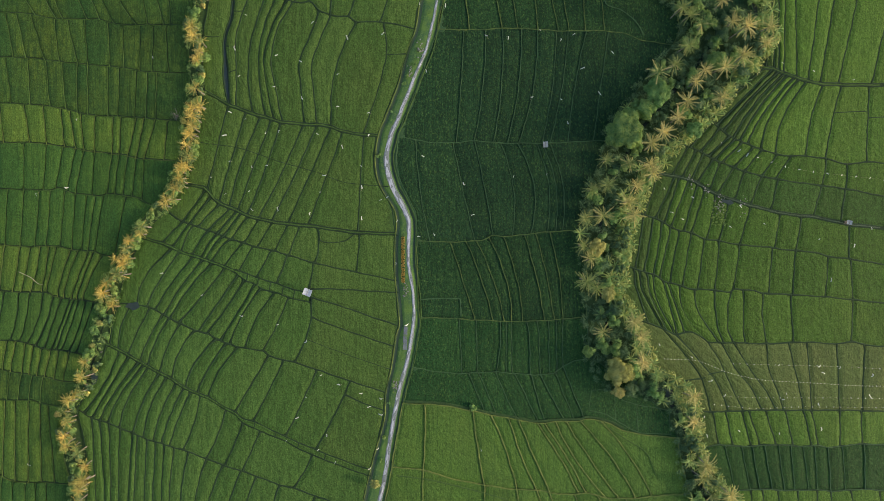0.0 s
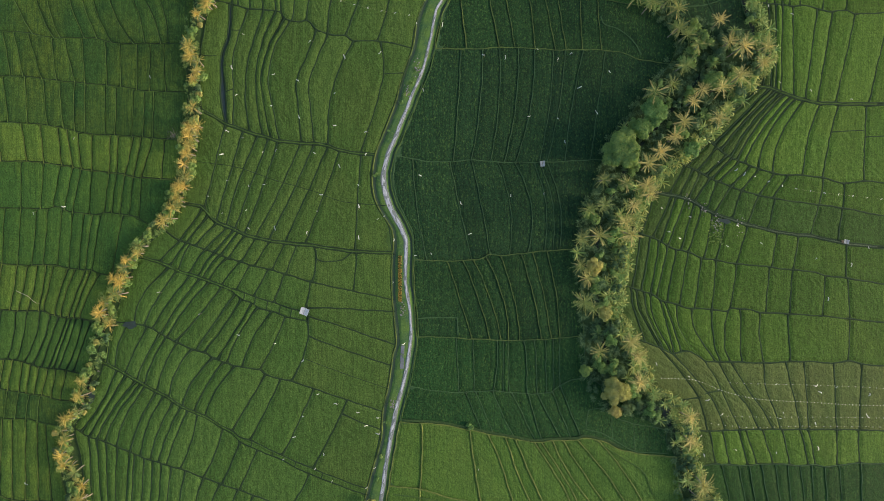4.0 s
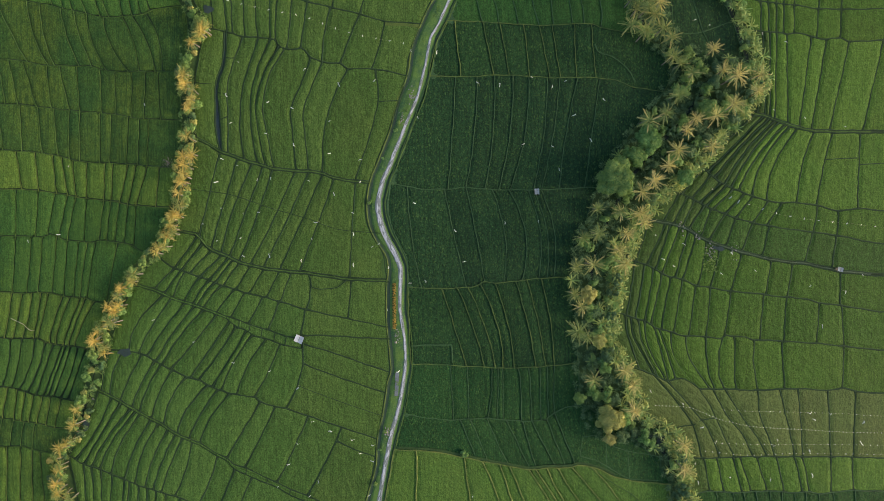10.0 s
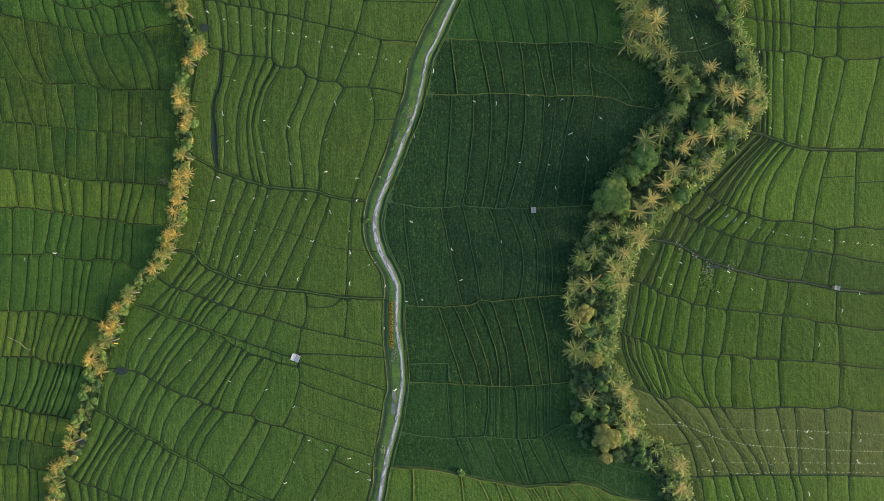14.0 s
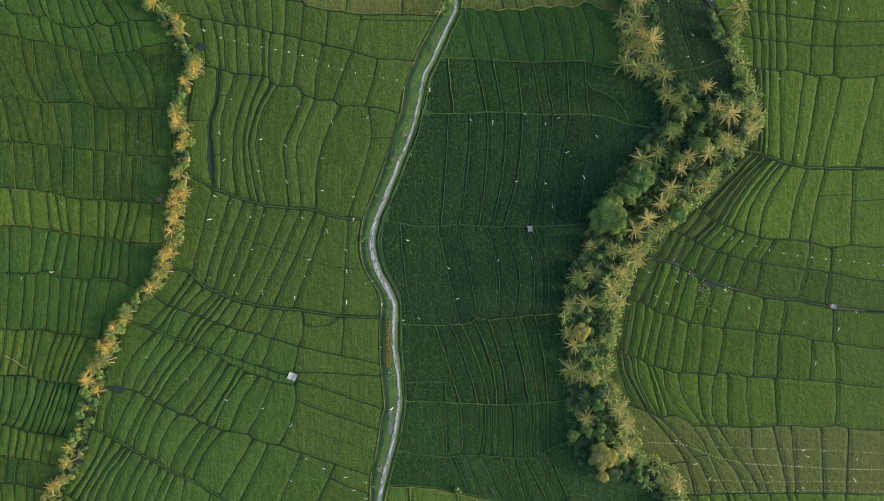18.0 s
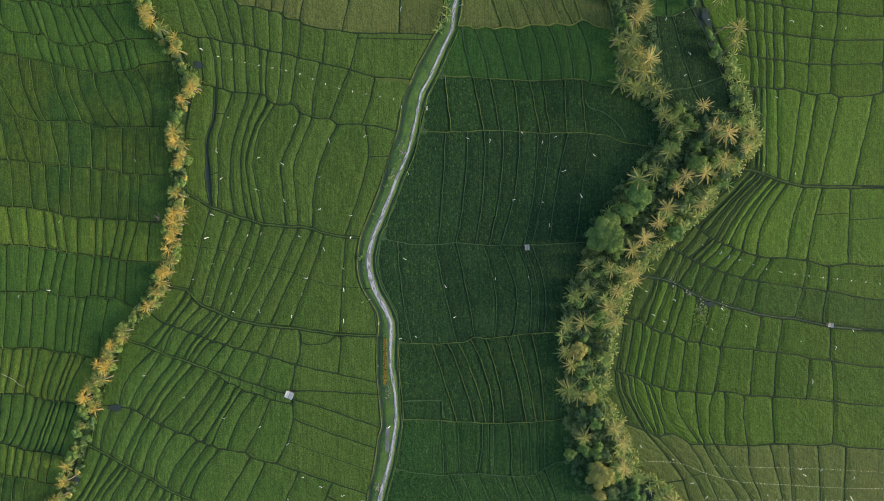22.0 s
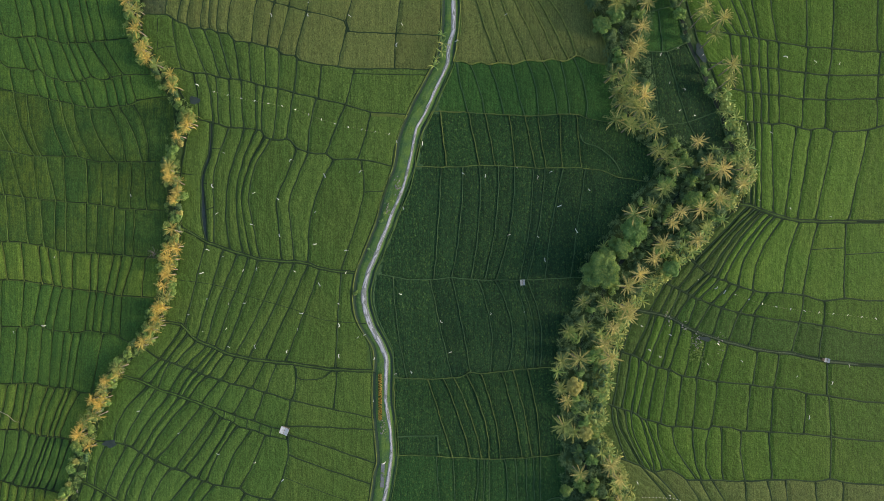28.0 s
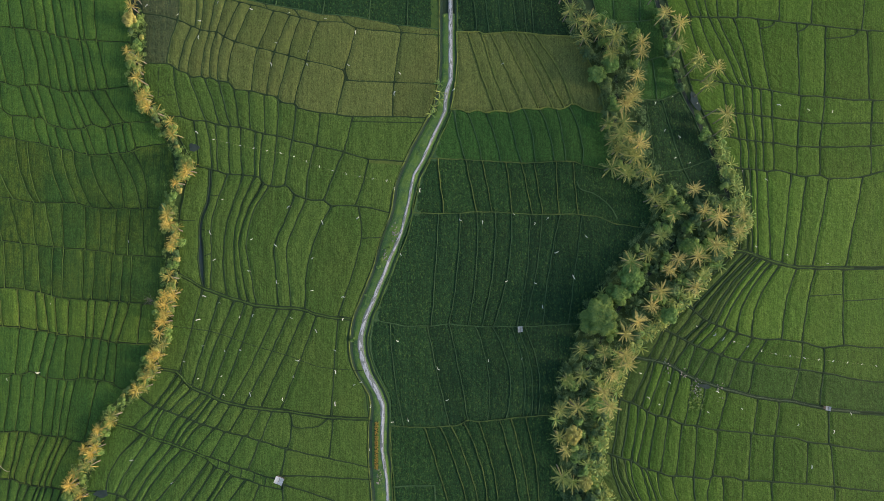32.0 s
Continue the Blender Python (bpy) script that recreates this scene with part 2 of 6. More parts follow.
PLASTIC = mottled("white_plastic", (0.80, 0.80, 0.76), (0.72, 0.72, 0.68), (0.84, 0.84, 0.82), 4.0, 0.5, 0.4)
BAMBOO = mottled("pale_bamboo", (0.48, 0.42, 0.30), (0.38, 0.34, 0.25), (0.56, 0.50, 0.38), 4.0)
PETALS = leafy("orange_flowers", (0.550, 0.351, 0.077), (0.605, 0.416, 0.088), (0.330, 0.299, 0.088))
STONE = mottled("grey_rubble", (0.30, 0.28, 0.27), (0.22, 0.21, 0.21), (0.38, 0.36, 0.33), 2.0)
WATER, water_nt, water_b = shader("dark_water", 0.25, 0.25)
ripple = node(water_nt, "ShaderNodeTexNoise", (("Vector", node(water_nt, "ShaderNodeNewGeometry").outputs["Position"]), ("Scale", 0.5), ("Detail", 3.0))).outputs[0]
water_nt.links.new(mixed(water_nt, ramp(water_nt, ripple, 0.35, 0.65), (0.022, 0.034, 0.030), (0.034, 0.048, 0.036)), water_b.inputs["Base Color"])
POOL = mottled("muddy_pool", (0.042, 0.064, 0.066), (0.032, 0.052, 0.050), (0.056, 0.082, 0.062), 1.5, 0.35, 0.3, relief=0.1)

# ---- plan ----
ROAD_LINE = [(-25.8, -115.1), (-24.4, -103.1), (-22.0, -88.7), (-20.4, -81.7), (-18.8, -70.5), (-17.2, -60.7), (-15.8, -53.4), (-14.8, -48.4), (-13.4, -43.4), (-12.0, -38.4), (-11.0, -32.4), (-10.2, -27.4), (-9.8, -22.4), (-10.0, -16.4), (-11.0, -9.4), (-11.8, -4.4), (-11.8, 0.6), (-11.6, 5.6), (-11.6, 9.6), (-12.8, 13.6), (-14.8, 17.6), (-17.0, 21.6), (-18.4, 25.6), (-19.4, 29.6), (-19.6, 33.6), (-18.8, 37.6), (-17.8, 41.6), (-15.4, 46.6), (-13.6, 51.6), (-11.4, 56.6), (-9.6, 61.6), (-7.4, 66.6), (-5.4, 71.6), (-4.2, 76.6), (-3.0, 81.6), (-2.0, 86.6), (-1.0, 91.6), (1.8, 96.6), (4.0, 101.6), (6.2, 106.6), (8.6, 111.6), (10.2, 116.0), (10.6, 121.5), (12.3, 127.3), (12.2, 138.7), (12.2, 156.1), (12.4, 166.7), (12.8, 181.5)]
ROAD_WEST_LINE = [(-30.8, -115.1), (-29.6, -103.1), (-27.6, -88.7), (-25.2, -77.7), (-23.2, -70.5), (-20.0, -56.9), (-20.0, -53.4), (-19.4, -48.4), (-18.0, -42.4), (-17.0, -36.4), (-16.2, -30.4), (-15.0, -26.0), (-15.4, -20.4), (-16.0, -14.4), (-16.6, -6.4), (-16.6, 1.6), (-16.0, 9.6), (-16.4, 13.6), (-18.0, 16.6), (-21.2, 21.6), (-23.0, 26.6), (-23.6, 31.6), (-23.2, 36.6), (-22.2, 41.6), (-20.2, 46.6), (-18.2, 51.6), (-16.2, 56.6), (-14.6, 61.6), (-13.6, 66.6), (-12.2, 71.6), (-9.8, 76.6), (-8.6, 81.6), (-8.0, 86.6), (-6.6, 91.6), (-4.4, 96.6), (-2.2, 101.6), (0.6, 106.6), (3.2, 111.6), (6.0, 116.6), (6.8, 121.5), (7.5, 125.0), (8.1, 135.2), (8.1, 156.1), (8.1, 181.5)]
WEST_LINE = [(-131.7, -115.1), (-130.7, -103.1), (-128.7, -88.7), (-127.7, -77.1), (-131.7, -69.1), (-132.2, -57.1), (-126.7, -49.1), (-123.1, -39.2), (-120.7, -31.2), (-118.7, -23.2), (-116.7, -15.2), (-113.7, -7.2), (-110.7, 0.8), (-105.7, 8.8), (-99.7, 13.8), (-95.7, 19.8), (-91.7, 26.8), (-89.7, 34.8), (-88.7, 44.7), (-86.7, 54.7), (-86.3, 66.7), (-88.3, 81.8), (-84.9, 90.0), (-82.6, 96.1), (-86.9, 104.2), (-92.1, 112.4), (-97.4, 118.6), (-101.7, 126.9), (-100.7, 135.2), (-101.2, 145.6), (-102.5, 156.1), (-103.8, 164.5), (-106.3, 181.5)]
EAST_LINE = [(103.1, -115.1), (99.1, -101.1), (93.1, -87.1), (88.1, -75.1), (85.5, -63.1), (81.1, -54.1), (71.1, -47.5), (62.1, -39.2), (58.1, -25.2), (56.1, -11.2), (55.5, 0.8), (57.1, 14.8), (63.1, 28.8), (69.1, 40.8), (79.1, 52.7), (91.1, 66.7), (97.8, 78.8), (85.9, 87.9), (74.9, 96.1), (71.1, 108.3), (72.3, 120.7), (70.5, 133.1), (63.5, 143.5), (55.4, 156.1), (53.5, 164.5), (53.7, 181.5)]
ARM_LINE = [(111.1, 72.7), (112.8, 76.8), (111.0, 85.9), (108.2, 94.0), (105.0, 103.2), (101.5, 110.4), (95.7, 122.8), (92.9, 133.1), (90.1, 143.5), (87.2, 156.1), (86.0, 164.5), (84.6, 181.5)]
EAST_LEFT_LINE = [(93.1, -115.1), (88.1, -91.1), (83.1, -81.1), (82.1, -69.1), (79.5, -60.1), (76.1, -53.5), (55.5, -48.3), (50.1, -39.2), (49.1, -27.2), (48.1, -11.2), (47.5, 4.8), (49.1, 20.8), (54.7, 30.8), (56.1, 40.8), (62.1, 50.7), (71.1, 62.7), (79.1, 72.7), (82.7, 80.8), (76.8, 87.9), (70.9, 94.0), (67.9, 100.1), (65.5, 110.4), (65.0, 121.7), (59.3, 133.1), (54.3, 143.5), (51.3, 156.1), (50.4, 164.5), (48.5, 181.5)]
EAST_RIGHT_LINE = [(111.1, -115.1), (107.1, -91.1), (101.1, -83.1), (93.1, -71.1), (91.1, -59.1), (87.5, -49.1), (75.1, -39.2), (72.1, -27.2), (64.7, -15.2), (67.1, 2.8), (70.1, 14.8), (76.1, 26.8), (83.1, 34.8), (96.1, 46.7), (111.1, 64.7), (118.7, 76.7), (111.0, 82.8), (90.0, 91.0), (84.1, 99.1), (83.3, 110.4), (81.4, 118.6), (83.7, 133.1), (83.4, 139.4), (75.8, 145.6), (66.7, 154.0), (64.2, 164.5), (63.0, 181.5)]
ROAD_WIDTHS = [(-54, 1.50), (-34, 1.35), (-18, 1.05), (-6, 1.20), (6, 1.50), (18, 2.00), (32, 1.95), (46, 1.45), (62, 1.05), (82, 0.95), (102, 0.95), (112, 1.15), (122, 1.60)]
# Field boundaries, west to east, in metres
W_TOP = [(-164.4, 164.5), (-152.0, 164.1), (-131.4, 162.4), (-110.9, 162.0), (-98.6, 162.4)]
W_A = [(-151.3, 146.3), (-141.1, 145.2), (-134.3, 144.0), (-126.6, 141.9), (-120.5, 141.2), (-116.4, 141.0), (-107.2, 140.4)]
W_B = [(-150.5, 125.9), (-143.3, 124.2), (-136.2, 124.8), (-132.1, 123.6), (-127.0, 122.3), (-121.9, 122.3), (-115.8, 122.8), (-105.7, 123.8)]
W_C = [(-150.1, 116.2), (-145.9, 113.5), (-140.9, 113.3), (-137.8, 112.4), (-135.4, 112.7), (-132.7, 110.8), (-129.6, 109.6), (-125.5, 108.5), (-120.4, 108.7), (-116.4, 110.2), (-112.3, 109.0), (-109.3, 109.8), (-106.3, 110.8), (-102.8, 111.0)]
W_D = [(-149.7, 106.3), (-144.0, 104.9), (-135.8, 103.4), (-131.3, 102.2), (-123.2, 100.6), (-116.1, 99.1), (-110.0, 99.5), (-104.0, 100.1), (-97.9, 102.2), (-93.9, 102.8)]
W0 = [(-156.6, 84.5), (-145.6, 83.7), (-137.6, 82.1), (-122.7, 81.9), (-112.7, 79.9), (-96.7, 79.9)]
W1 = [(-156.6, 68.5), (-144.6, 68.1), (-140.6, 67.5), (-128.7, 66.1), (-112.7, 64.7), (-104.7, 63.3), (-92.7, 62.7)]
W2 = [(-156.6, 52.3), (-140.6, 51.3), (-133.6, 50.1), (-123.7, 47.9), (-110.7, 47.3), (-96.7, 46.1)]
W3 = [(-156.6, 38.2), (-146.6, 38.2), (-134.6, 37.0), (-123.5, 35.0), (-112.5, 33.8), (-106.9, 32.6), (-94.7, 31.8)]
W4 = [(-156.6, 21.8), (-137.8, 21.4), (-135.6, 22.2), (-130.1, 20.2), (-120.3, 19.4), (-118.1, 20.0), (-106.9, 18.4), (-103.7, 16.4)]
W5 = [(-156.6, 2.2), (-146.6, 1.4), (-136.6, 1.6), (-130.7, 0.2), (-124.1, -0.2), (-119.7, -1.6), (-110.7, -2.4)]
W6 = [(-156.6, -14.2), (-146.6, -14.8), (-140.6, -14.6), (-137.2, -16.2), (-130.7, -17.2), (-125.3, -17.8), (-121.7, -18.4)]
W7 = [(-156.6, -31.6), (-149.2, -32.2), (-145.2, -33.2), (-140.6, -34.8), (-135.2, -35.2), (-132.1, -35.8), (-127.9, -36.6)]
W8 = [(-156.6, -42.2), (-148.8, -43.6), (-141.2, -44.7), (-134.6, -46.3)]
W9 = [(-156.6, -52.9), (-146.6, -52.9), (-140.0, -54.5), (-134.6, -55.5)]
W10 = [(-156.6, -79.5), (-151.0, -81.7), (-145.6, -82.1), (-140.0, -82.1), (-132.6, -82.7)]
W11 = [(-168.6, -101.1), (-156.6, -101.1), (-128.7, -101.1)]
M_TOP = [(-106.9, 165.0), (-69.8, 164.5), (-28.7, 164.1), (12.4, 163.7)]
MA = [(-98.2, 162.4), (-69.7, 158.2), (-61.5, 156.1), (-53.2, 154.4), (-46.5, 153.2), (-41.9, 152.5), (-35.4, 150.9), (-25.1, 150.2), (-6.1, 146.7), (7.9, 145.2)]
MA2 = [(-98.1, 160.7), (-69.7, 156.5), (-57.3, 153.6), (-42.3, 149.6), (-35.7, 148.1), (-25.9, 147.7), (-22.0, 145.8), (-5.6, 144.0), (7.9, 142.9)]
MB = [(-96.6, 150.9), (-86.9, 148.8), (-80.7, 146.0), (-76.0, 144.6), (-72.5, 144.2), (-70.0, 142.7), (-66.3, 140.8), (-58.1, 138.5), (-51.5, 136.9), (-46.2, 135.4), (-40.1, 133.7), (-26.2, 129.8), (-25.1, 126.5), (-8.6, 125.7), (7.5, 125.0)]
MC = [(-97.3, 132.7), (-90.2, 132.5), (-86.1, 130.0), (-83.0, 129.0), (-81.3, 127.5), (-77.7, 127.7), (-76.2, 127.1), (-74.6, 127.5), (-71.7, 126.1), (-68.1, 125.7), (-65.6, 123.2), (-60.3, 122.5), (-54.1, 121.1), (-50.3, 120.1), (-49.0, 118.4), (-44.1, 117.8), (-42.9, 116.4), (-37.4, 115.1), (-28.9, 113.9), (-22.8, 113.1), (-8.6, 113.1), (3.6, 112.7)]
MD = [(-85.1, 113.1), (-80.0, 111.8), (-75.9, 111.4), (-70.8, 110.2), (-67.1, 109.4), (-63.3, 109.2), (-58.0, 107.7), (-54.9, 106.9), (-50.1, 106.1), (-44.4, 104.6), (-36.2, 102.6), (-26.1, 100.3), (-17.0, 97.7), (-4.7, 96.9)]
ME = [(-75.5, 94.6), (-71.5, 93.4), (-67.8, 92.4), (-63.4, 92.0), (-58.3, 91.6), (-56.3, 91.2), (-54.6, 88.9), (-52.2, 87.9), (-49.2, 87.7), (-47.2, 88.3), (-45.1, 87.1), (-43.5, 84.9), (-39.4, 83.5), (-36.0, 82.8), (-33.2, 82.8), (-30.4, 81.0), (-21.5, 80.8), (-9.2, 78.4)]
MF = [(-86.7, 58.1), (-80.1, 54.7), (-75.7, 52.1), (-68.1, 49.3), (-63.7, 47.9), (-60.1, 46.9), (-56.7, 45.9), (-48.7, 45.1), (-44.1, 44.9), (-39.2, 44.3), (-35.8, 42.8), (-27.6, 41.4), (-22.0, 41.0)]
MF2 = [(-86.7, 57.3), (-80.1, 53.9), (-75.7, 51.3), (-68.1, 48.5), (-63.7, 47.1), (-60.1, 46.1), (-56.7, 45.1), (-48.7, 44.3), (-44.1, 44.1), (-39.2, 43.5), (-35.8, 42.0), (-27.6, 40.6), (-22.0, 40.2)]
MG = [(-88.3, 23.6), (-83.1, 22.2), (-81.7, 19.4), (-78.7, 17.4), (-72.1, 14.4), (-68.7, 12.8), (-64.7, 11.6), (-60.1, 10.6), (-54.3, 9.8), (-47.3, 9.2), (-36.8, 7.8), (-29.6, 6.8), (-15.8, 6.2)]
MH = [(-96.7, 13.8), (-95.1, 12.4), (-91.7, 10.2), (-86.3, 8.4), (-80.3, 6.2), (-75.1, 4.2), (-70.1, 2.6), (-65.3, 1.2), (-59.1, -0.2), (-54.3, -1.6), (-45.1, -4.4), (-24.8, -8.8), (-16.4, -10.6)]
MI = [(-108.7, 5.6), (-103.7, 4.2), (-98.7, 2.8), (-95.3, 1.2), (-92.3, -0.2), (-88.7, -1.4), (-84.3, -2.6), (-81.3, -3.8), (-76.7, -5.6), (-71.7, -7.2), (-65.5, -9.6), (-58.3, -11.8), (-53.7, -13.4), (-48.7, -14.8), (-41.8, -17.6)]
F1 = [(-47.3, -14.0), (-45.3, -13.6), (-39.4, -13.6), (-24.8, -14.4), (-16.0, -14.8)]
F2 = [(-47.3, -15.6), (-45.7, -16.6), (-35.4, -19.8), (-26.2, -23.0), (-14.8, -26.8)]
F3 = [(-46.7, -23.4), (-42.2, -25.2), (-28.8, -30.0), (-16.8, -34.0)]
MJ = [(-111.7, -18.8), (-105.3, -19.6), (-103.1, -20.2), (-98.7, -22.6), (-92.7, -25.8), (-87.3, -28.2), (-82.7, -29.6), (-79.3, -31.6), (-75.3, -33.0), (-72.1, -34.2), (-63.1, -35.6), (-61.1, -37.2), (-52.3, -39.6), (-43.4, -42.4), (-36.8, -44.6), (-28.8, -47.3), (-19.2, -50.5)]
MJ2 = [(-44.7, -44.7), (-33.0, -51.7), (-19.8, -56.9)]
MK = [(-120.7, -31.6), (-116.7, -33.6), (-110.7, -36.6), (-106.7, -39.2), (-100.1, -42.8), (-96.3, -44.6), (-92.7, -47.1), (-86.1, -50.5), (-82.1, -52.1), (-76.7, -55.5), (-73.1, -57.1), (-70.3, -59.3), (-66.7, -60.5), (-55.3, -65.9), (-44.7, -70.5), (-37.0, -73.5), (-25.8, -77.5)]
ML = [(-132.6, -55.1), (-128.1, -56.7), (-125.3, -58.5), (-118.1, -61.1), (-114.1, -62.7), (-109.3, -64.7), (-104.1, -66.7), (-98.1, -68.7), (-91.3, -70.7), (-83.3, -73.7), (-76.7, -76.1), (-68.3, -78.9), (-57.3, -82.9), (-51.9, -84.3), (-39.2, -88.7), (-24.8, -92.1)]
MN = [(-132.6, -102.1), (-96.7, -103.1), (-66.7, -104.7), (-24.8, -108.1)]
MG2 = [(-88.3, 22.8), (-83.7, 21.6), (-79.7, 17.1), (-72.7, 13.8), (-68.7, 12.0), (-64.7, 10.8), (-60.1, 9.8), (-54.7, 9.0), (-50.7, 8.6), (-44.1, 8.0), (-30.2, 6.0), (-15.8, 5.4)]
MI2 = [(-108.7, 5.0), (-103.7, 3.6), (-98.7, 2.2), (-95.3, 0.6), (-88.7, -2.0), (-81.3, -4.4), (-76.7, -6.2), (-72.3, -8.0), (-69.5, -10.8), (-66.3, -11.8), (-63.7, -13.6), (-59.1, -14.8), (-54.1, -16.6), (-50.7, -17.4), (-45.7, -18.6)]
MK2 = [(-120.7, -32.4), (-116.7, -34.4), (-110.7, -37.4), (-106.7, -40.0), (-100.1, -43.5), (-96.3, -45.4), (-92.7, -47.9), (-86.1, -51.2), (-82.1, -52.9), (-76.7, -56.2), (-73.1, -57.9), (-69.9, -61.1), (-64.7, -63.7), (-55.7, -67.3), (-49.3, -70.7), (-37.0, -75.7), (-25.8, -79.7)]
D_TOP = [(4.2, 165.6), (57.6, 164.5)]
DA = [(14.2, 144.2), (18.5, 144.2), (22.2, 144.4), (23.6, 143.5), (26.7, 143.7), (30.8, 144.0), (35.9, 144.2), (42.0, 143.5), (48.1, 142.9)]
DB = [(13.4, 115.7), (15.4, 115.9), (18.8, 114.7), (21.7, 115.5), (24.9, 114.7), (28.2, 115.3), (33.2, 114.9), (38.7, 116.2), (43.8, 115.9), (46.9, 116.6), (50.9, 115.9), (53.6, 116.6), (56.0, 117.8), (61.1, 115.5)]
DC = [(7.3, 97.9), (17.4, 97.5), (23.4, 97.1), (30.5, 96.7), (38.6, 96.3), (44.6, 96.5), (49.7, 96.9), (55.8, 96.9), (59.4, 95.4)]
DD = [(-2.4, 78.3), (11.6, 78.1), (23.2, 78.7), (33.2, 78.3), (43.2, 77.7), (53.1, 77.9), (63.1, 77.1), (71.1, 74.3)]
DE = [(-16.4, 40.8), (-8.2, 39.0), (-3.8, 38.2), (4.0, 38.2), (11.6, 38.8), (22.8, 38.0), (36.0, 38.0), (53.1, 38.8)]
DF = [(-8.8, 3.4), (3.2, 3.0), (11.8, 3.4), (15.6, 4.0), (17.8, 5.4), (21.8, 5.0), (29.2, 5.6), (33.8, 6.2), (37.8, 6.6), (49.1, 7.2)]
DG = [(-8.2, -23.8), (2.8, -24.0), (11.6, -24.6), (18.2, -24.8), (23.8, -25.2), (36.0, -24.8), (43.6, -24.2), (49.1, -23.6)]
DH = [(-10.4, -41.4), (-2.6, -42.8), (7.2, -43.6), (12.6, -43.2), (19.2, -43.0), (25.8, -43.6), (33.8, -44.0), (39.2, -43.6), (41.8, -41.8), (46.5, -39.2)]
DI = [(-16.4, -53.3), (-12.6, -54.1), (-2.6, -54.5), (9.4, -56.5), (19.2, -58.5), (27.2, -59.9), (33.8, -61.1), (40.6, -60.5), (49.1, -60.3), (51.5, -59.5), (59.1, -61.1), (64.5, -63.7), (70.5, -65.1)]
DJ = [(-16.4, -76.7), (-6.6, -77.7), (2.8, -80.5), (15.0, -82.9), (26.6, -84.5), (33.6, -84.7), (39.8, -85.9), (46.5, -86.3), (50.5, -85.7), (59.7, -87.7), (67.1, -87.7), (75.7, -86.7)]
DK = [(-24.8, -103.1), (79.1, -104.7)]
G0 = [(53.1, -49.5), (58.1, -49.1), (65.1, -53.5), (81.1, -56.7)]
G1 = [(51.9, -56.3), (58.1, -58.1), (62.9, -60.7), (70.1, -64.5), (80.7, -65.1)]
R_TOP = [(92.5, 165.0), (135.7, 164.1), (180.8, 162.4)]
RA = [(94.3, 149.8), (107.6, 149.6), (116.6, 149.6), (131.3, 148.1), (144.8, 146.7), (161.7, 144.8), (169.4, 144.4)]
RB = [(108.6, 125.9), (114.9, 124.8), (121.0, 123.8), (129.5, 122.3), (139.4, 120.7), (147.3, 120.3), (157.4, 119.2), (168.4, 119.0)]
RC = [(105.1, 115.1), (117.9, 114.1), (124.5, 113.3), (136.9, 111.6), (148.0, 110.6), (168.1, 110.8)]
RD = [(107.5, 106.5), (112.2, 105.7), (121.0, 104.2), (128.9, 103.4), (136.6, 102.2), (147.7, 102.0), (167.7, 102.6)]
RE = [(111.3, 94.6), (114.1, 94.4), (121.7, 93.8), (125.2, 93.2), (128.6, 93.6), (134.0, 92.4), (138.4, 91.4), (144.1, 91.8), (147.9, 90.6), (157.4, 91.0), (167.4, 93.4)]
RF = [(113.1, 65.5), (117.1, 64.9), (120.3, 63.5), (124.7, 62.1), (128.1, 60.9), (133.6, 59.5), (145.6, 59.1), (156.6, 59.1)]
RF2 = [(113.1, 64.6), (117.1, 64.0), (120.3, 62.6), (124.7, 61.2), (129.1, 59.7), (135.8, 58.5), (145.6, 58.2), (156.6, 58.2)]
RG = [(92.1, 48.1), (96.1, 45.1), (101.7, 40.8), (107.1, 38.2), (113.3, 35.8), (120.3, 33.8), (129.3, 33.4), (136.8, 32.4), (144.0, 30.6), (150.6, 31.4), (156.6, 30.8)]
RH = [(82.1, 39.4), (85.1, 38.0), (92.7, 34.4), (98.3, 31.4), (103.9, 29.2), (110.5, 27.0), (122.7, 24.6), (134.6, 23.0), (143.6, 21.8), (156.6, 19.2)]
RI = [(73.1, 28.4), (75.7, 28.0), (83.9, 26.4), (89.5, 24.8), (93.9, 22.0), (100.5, 19.2), (109.3, 16.4), (118.1, 14.2), (123.7, 13.2), (131.5, 12.4), (143.6, 9.8), (156.6, 8.4)]
RI2 = [(73.1, 27.6), (75.7, 27.2), (83.9, 25.6), (89.5, 24.0), (93.9, 21.2), (100.5, 18.4), (109.3, 15.6), (118.1, 13.4), (123.7, 12.4), (131.5, 11.6), (143.6, 9.0), (156.6, 7.6)]
RJ = [(68.1, 14.2), (70.1, 13.2), (75.7, 11.4), (82.9, 7.6), (88.3, 6.2), (93.9, 4.0), (98.3, 3.4), (106.1, 2.0), (113.7, 1.4), (122.7, 0.2), (131.5, -0.6), (136.8, -2.0), (144.6, -3.0), (156.6, -5.0)]
RK = [(66.1, -5.6), (69.1, -6.6), (71.7, -7.6), (75.7, -8.8), (78.5, -10.8), (83.7, -12.2), (88.5, -13.6), (97.1, -14.0), (101.7, -14.8), (103.7, -13.6), (110.5, -14.2), (113.1, -15.0), (123.7, -15.6), (135.8, -16.4), (145.8, -17.4), (156.6, -18.6)]
RL = [(71.1, -24.8), (73.7, -25.8), (78.5, -27.8), (83.1, -29.6), (87.7, -28.8), (93.1, -31.2), (94.9, -32.6), (102.7, -32.6), (114.9, -33.0), (122.7, -32.6), (129.3, -32.4), (140.2, -33.0), (145.2, -32.2), (150.2, -33.4), (156.6, -34.0)]
RN = [(86.1, -57.7), (89.5, -57.3), (101.7, -56.9), (112.7, -56.5), (127.1, -56.5), (140.2, -56.5), (156.6, -56.9)]
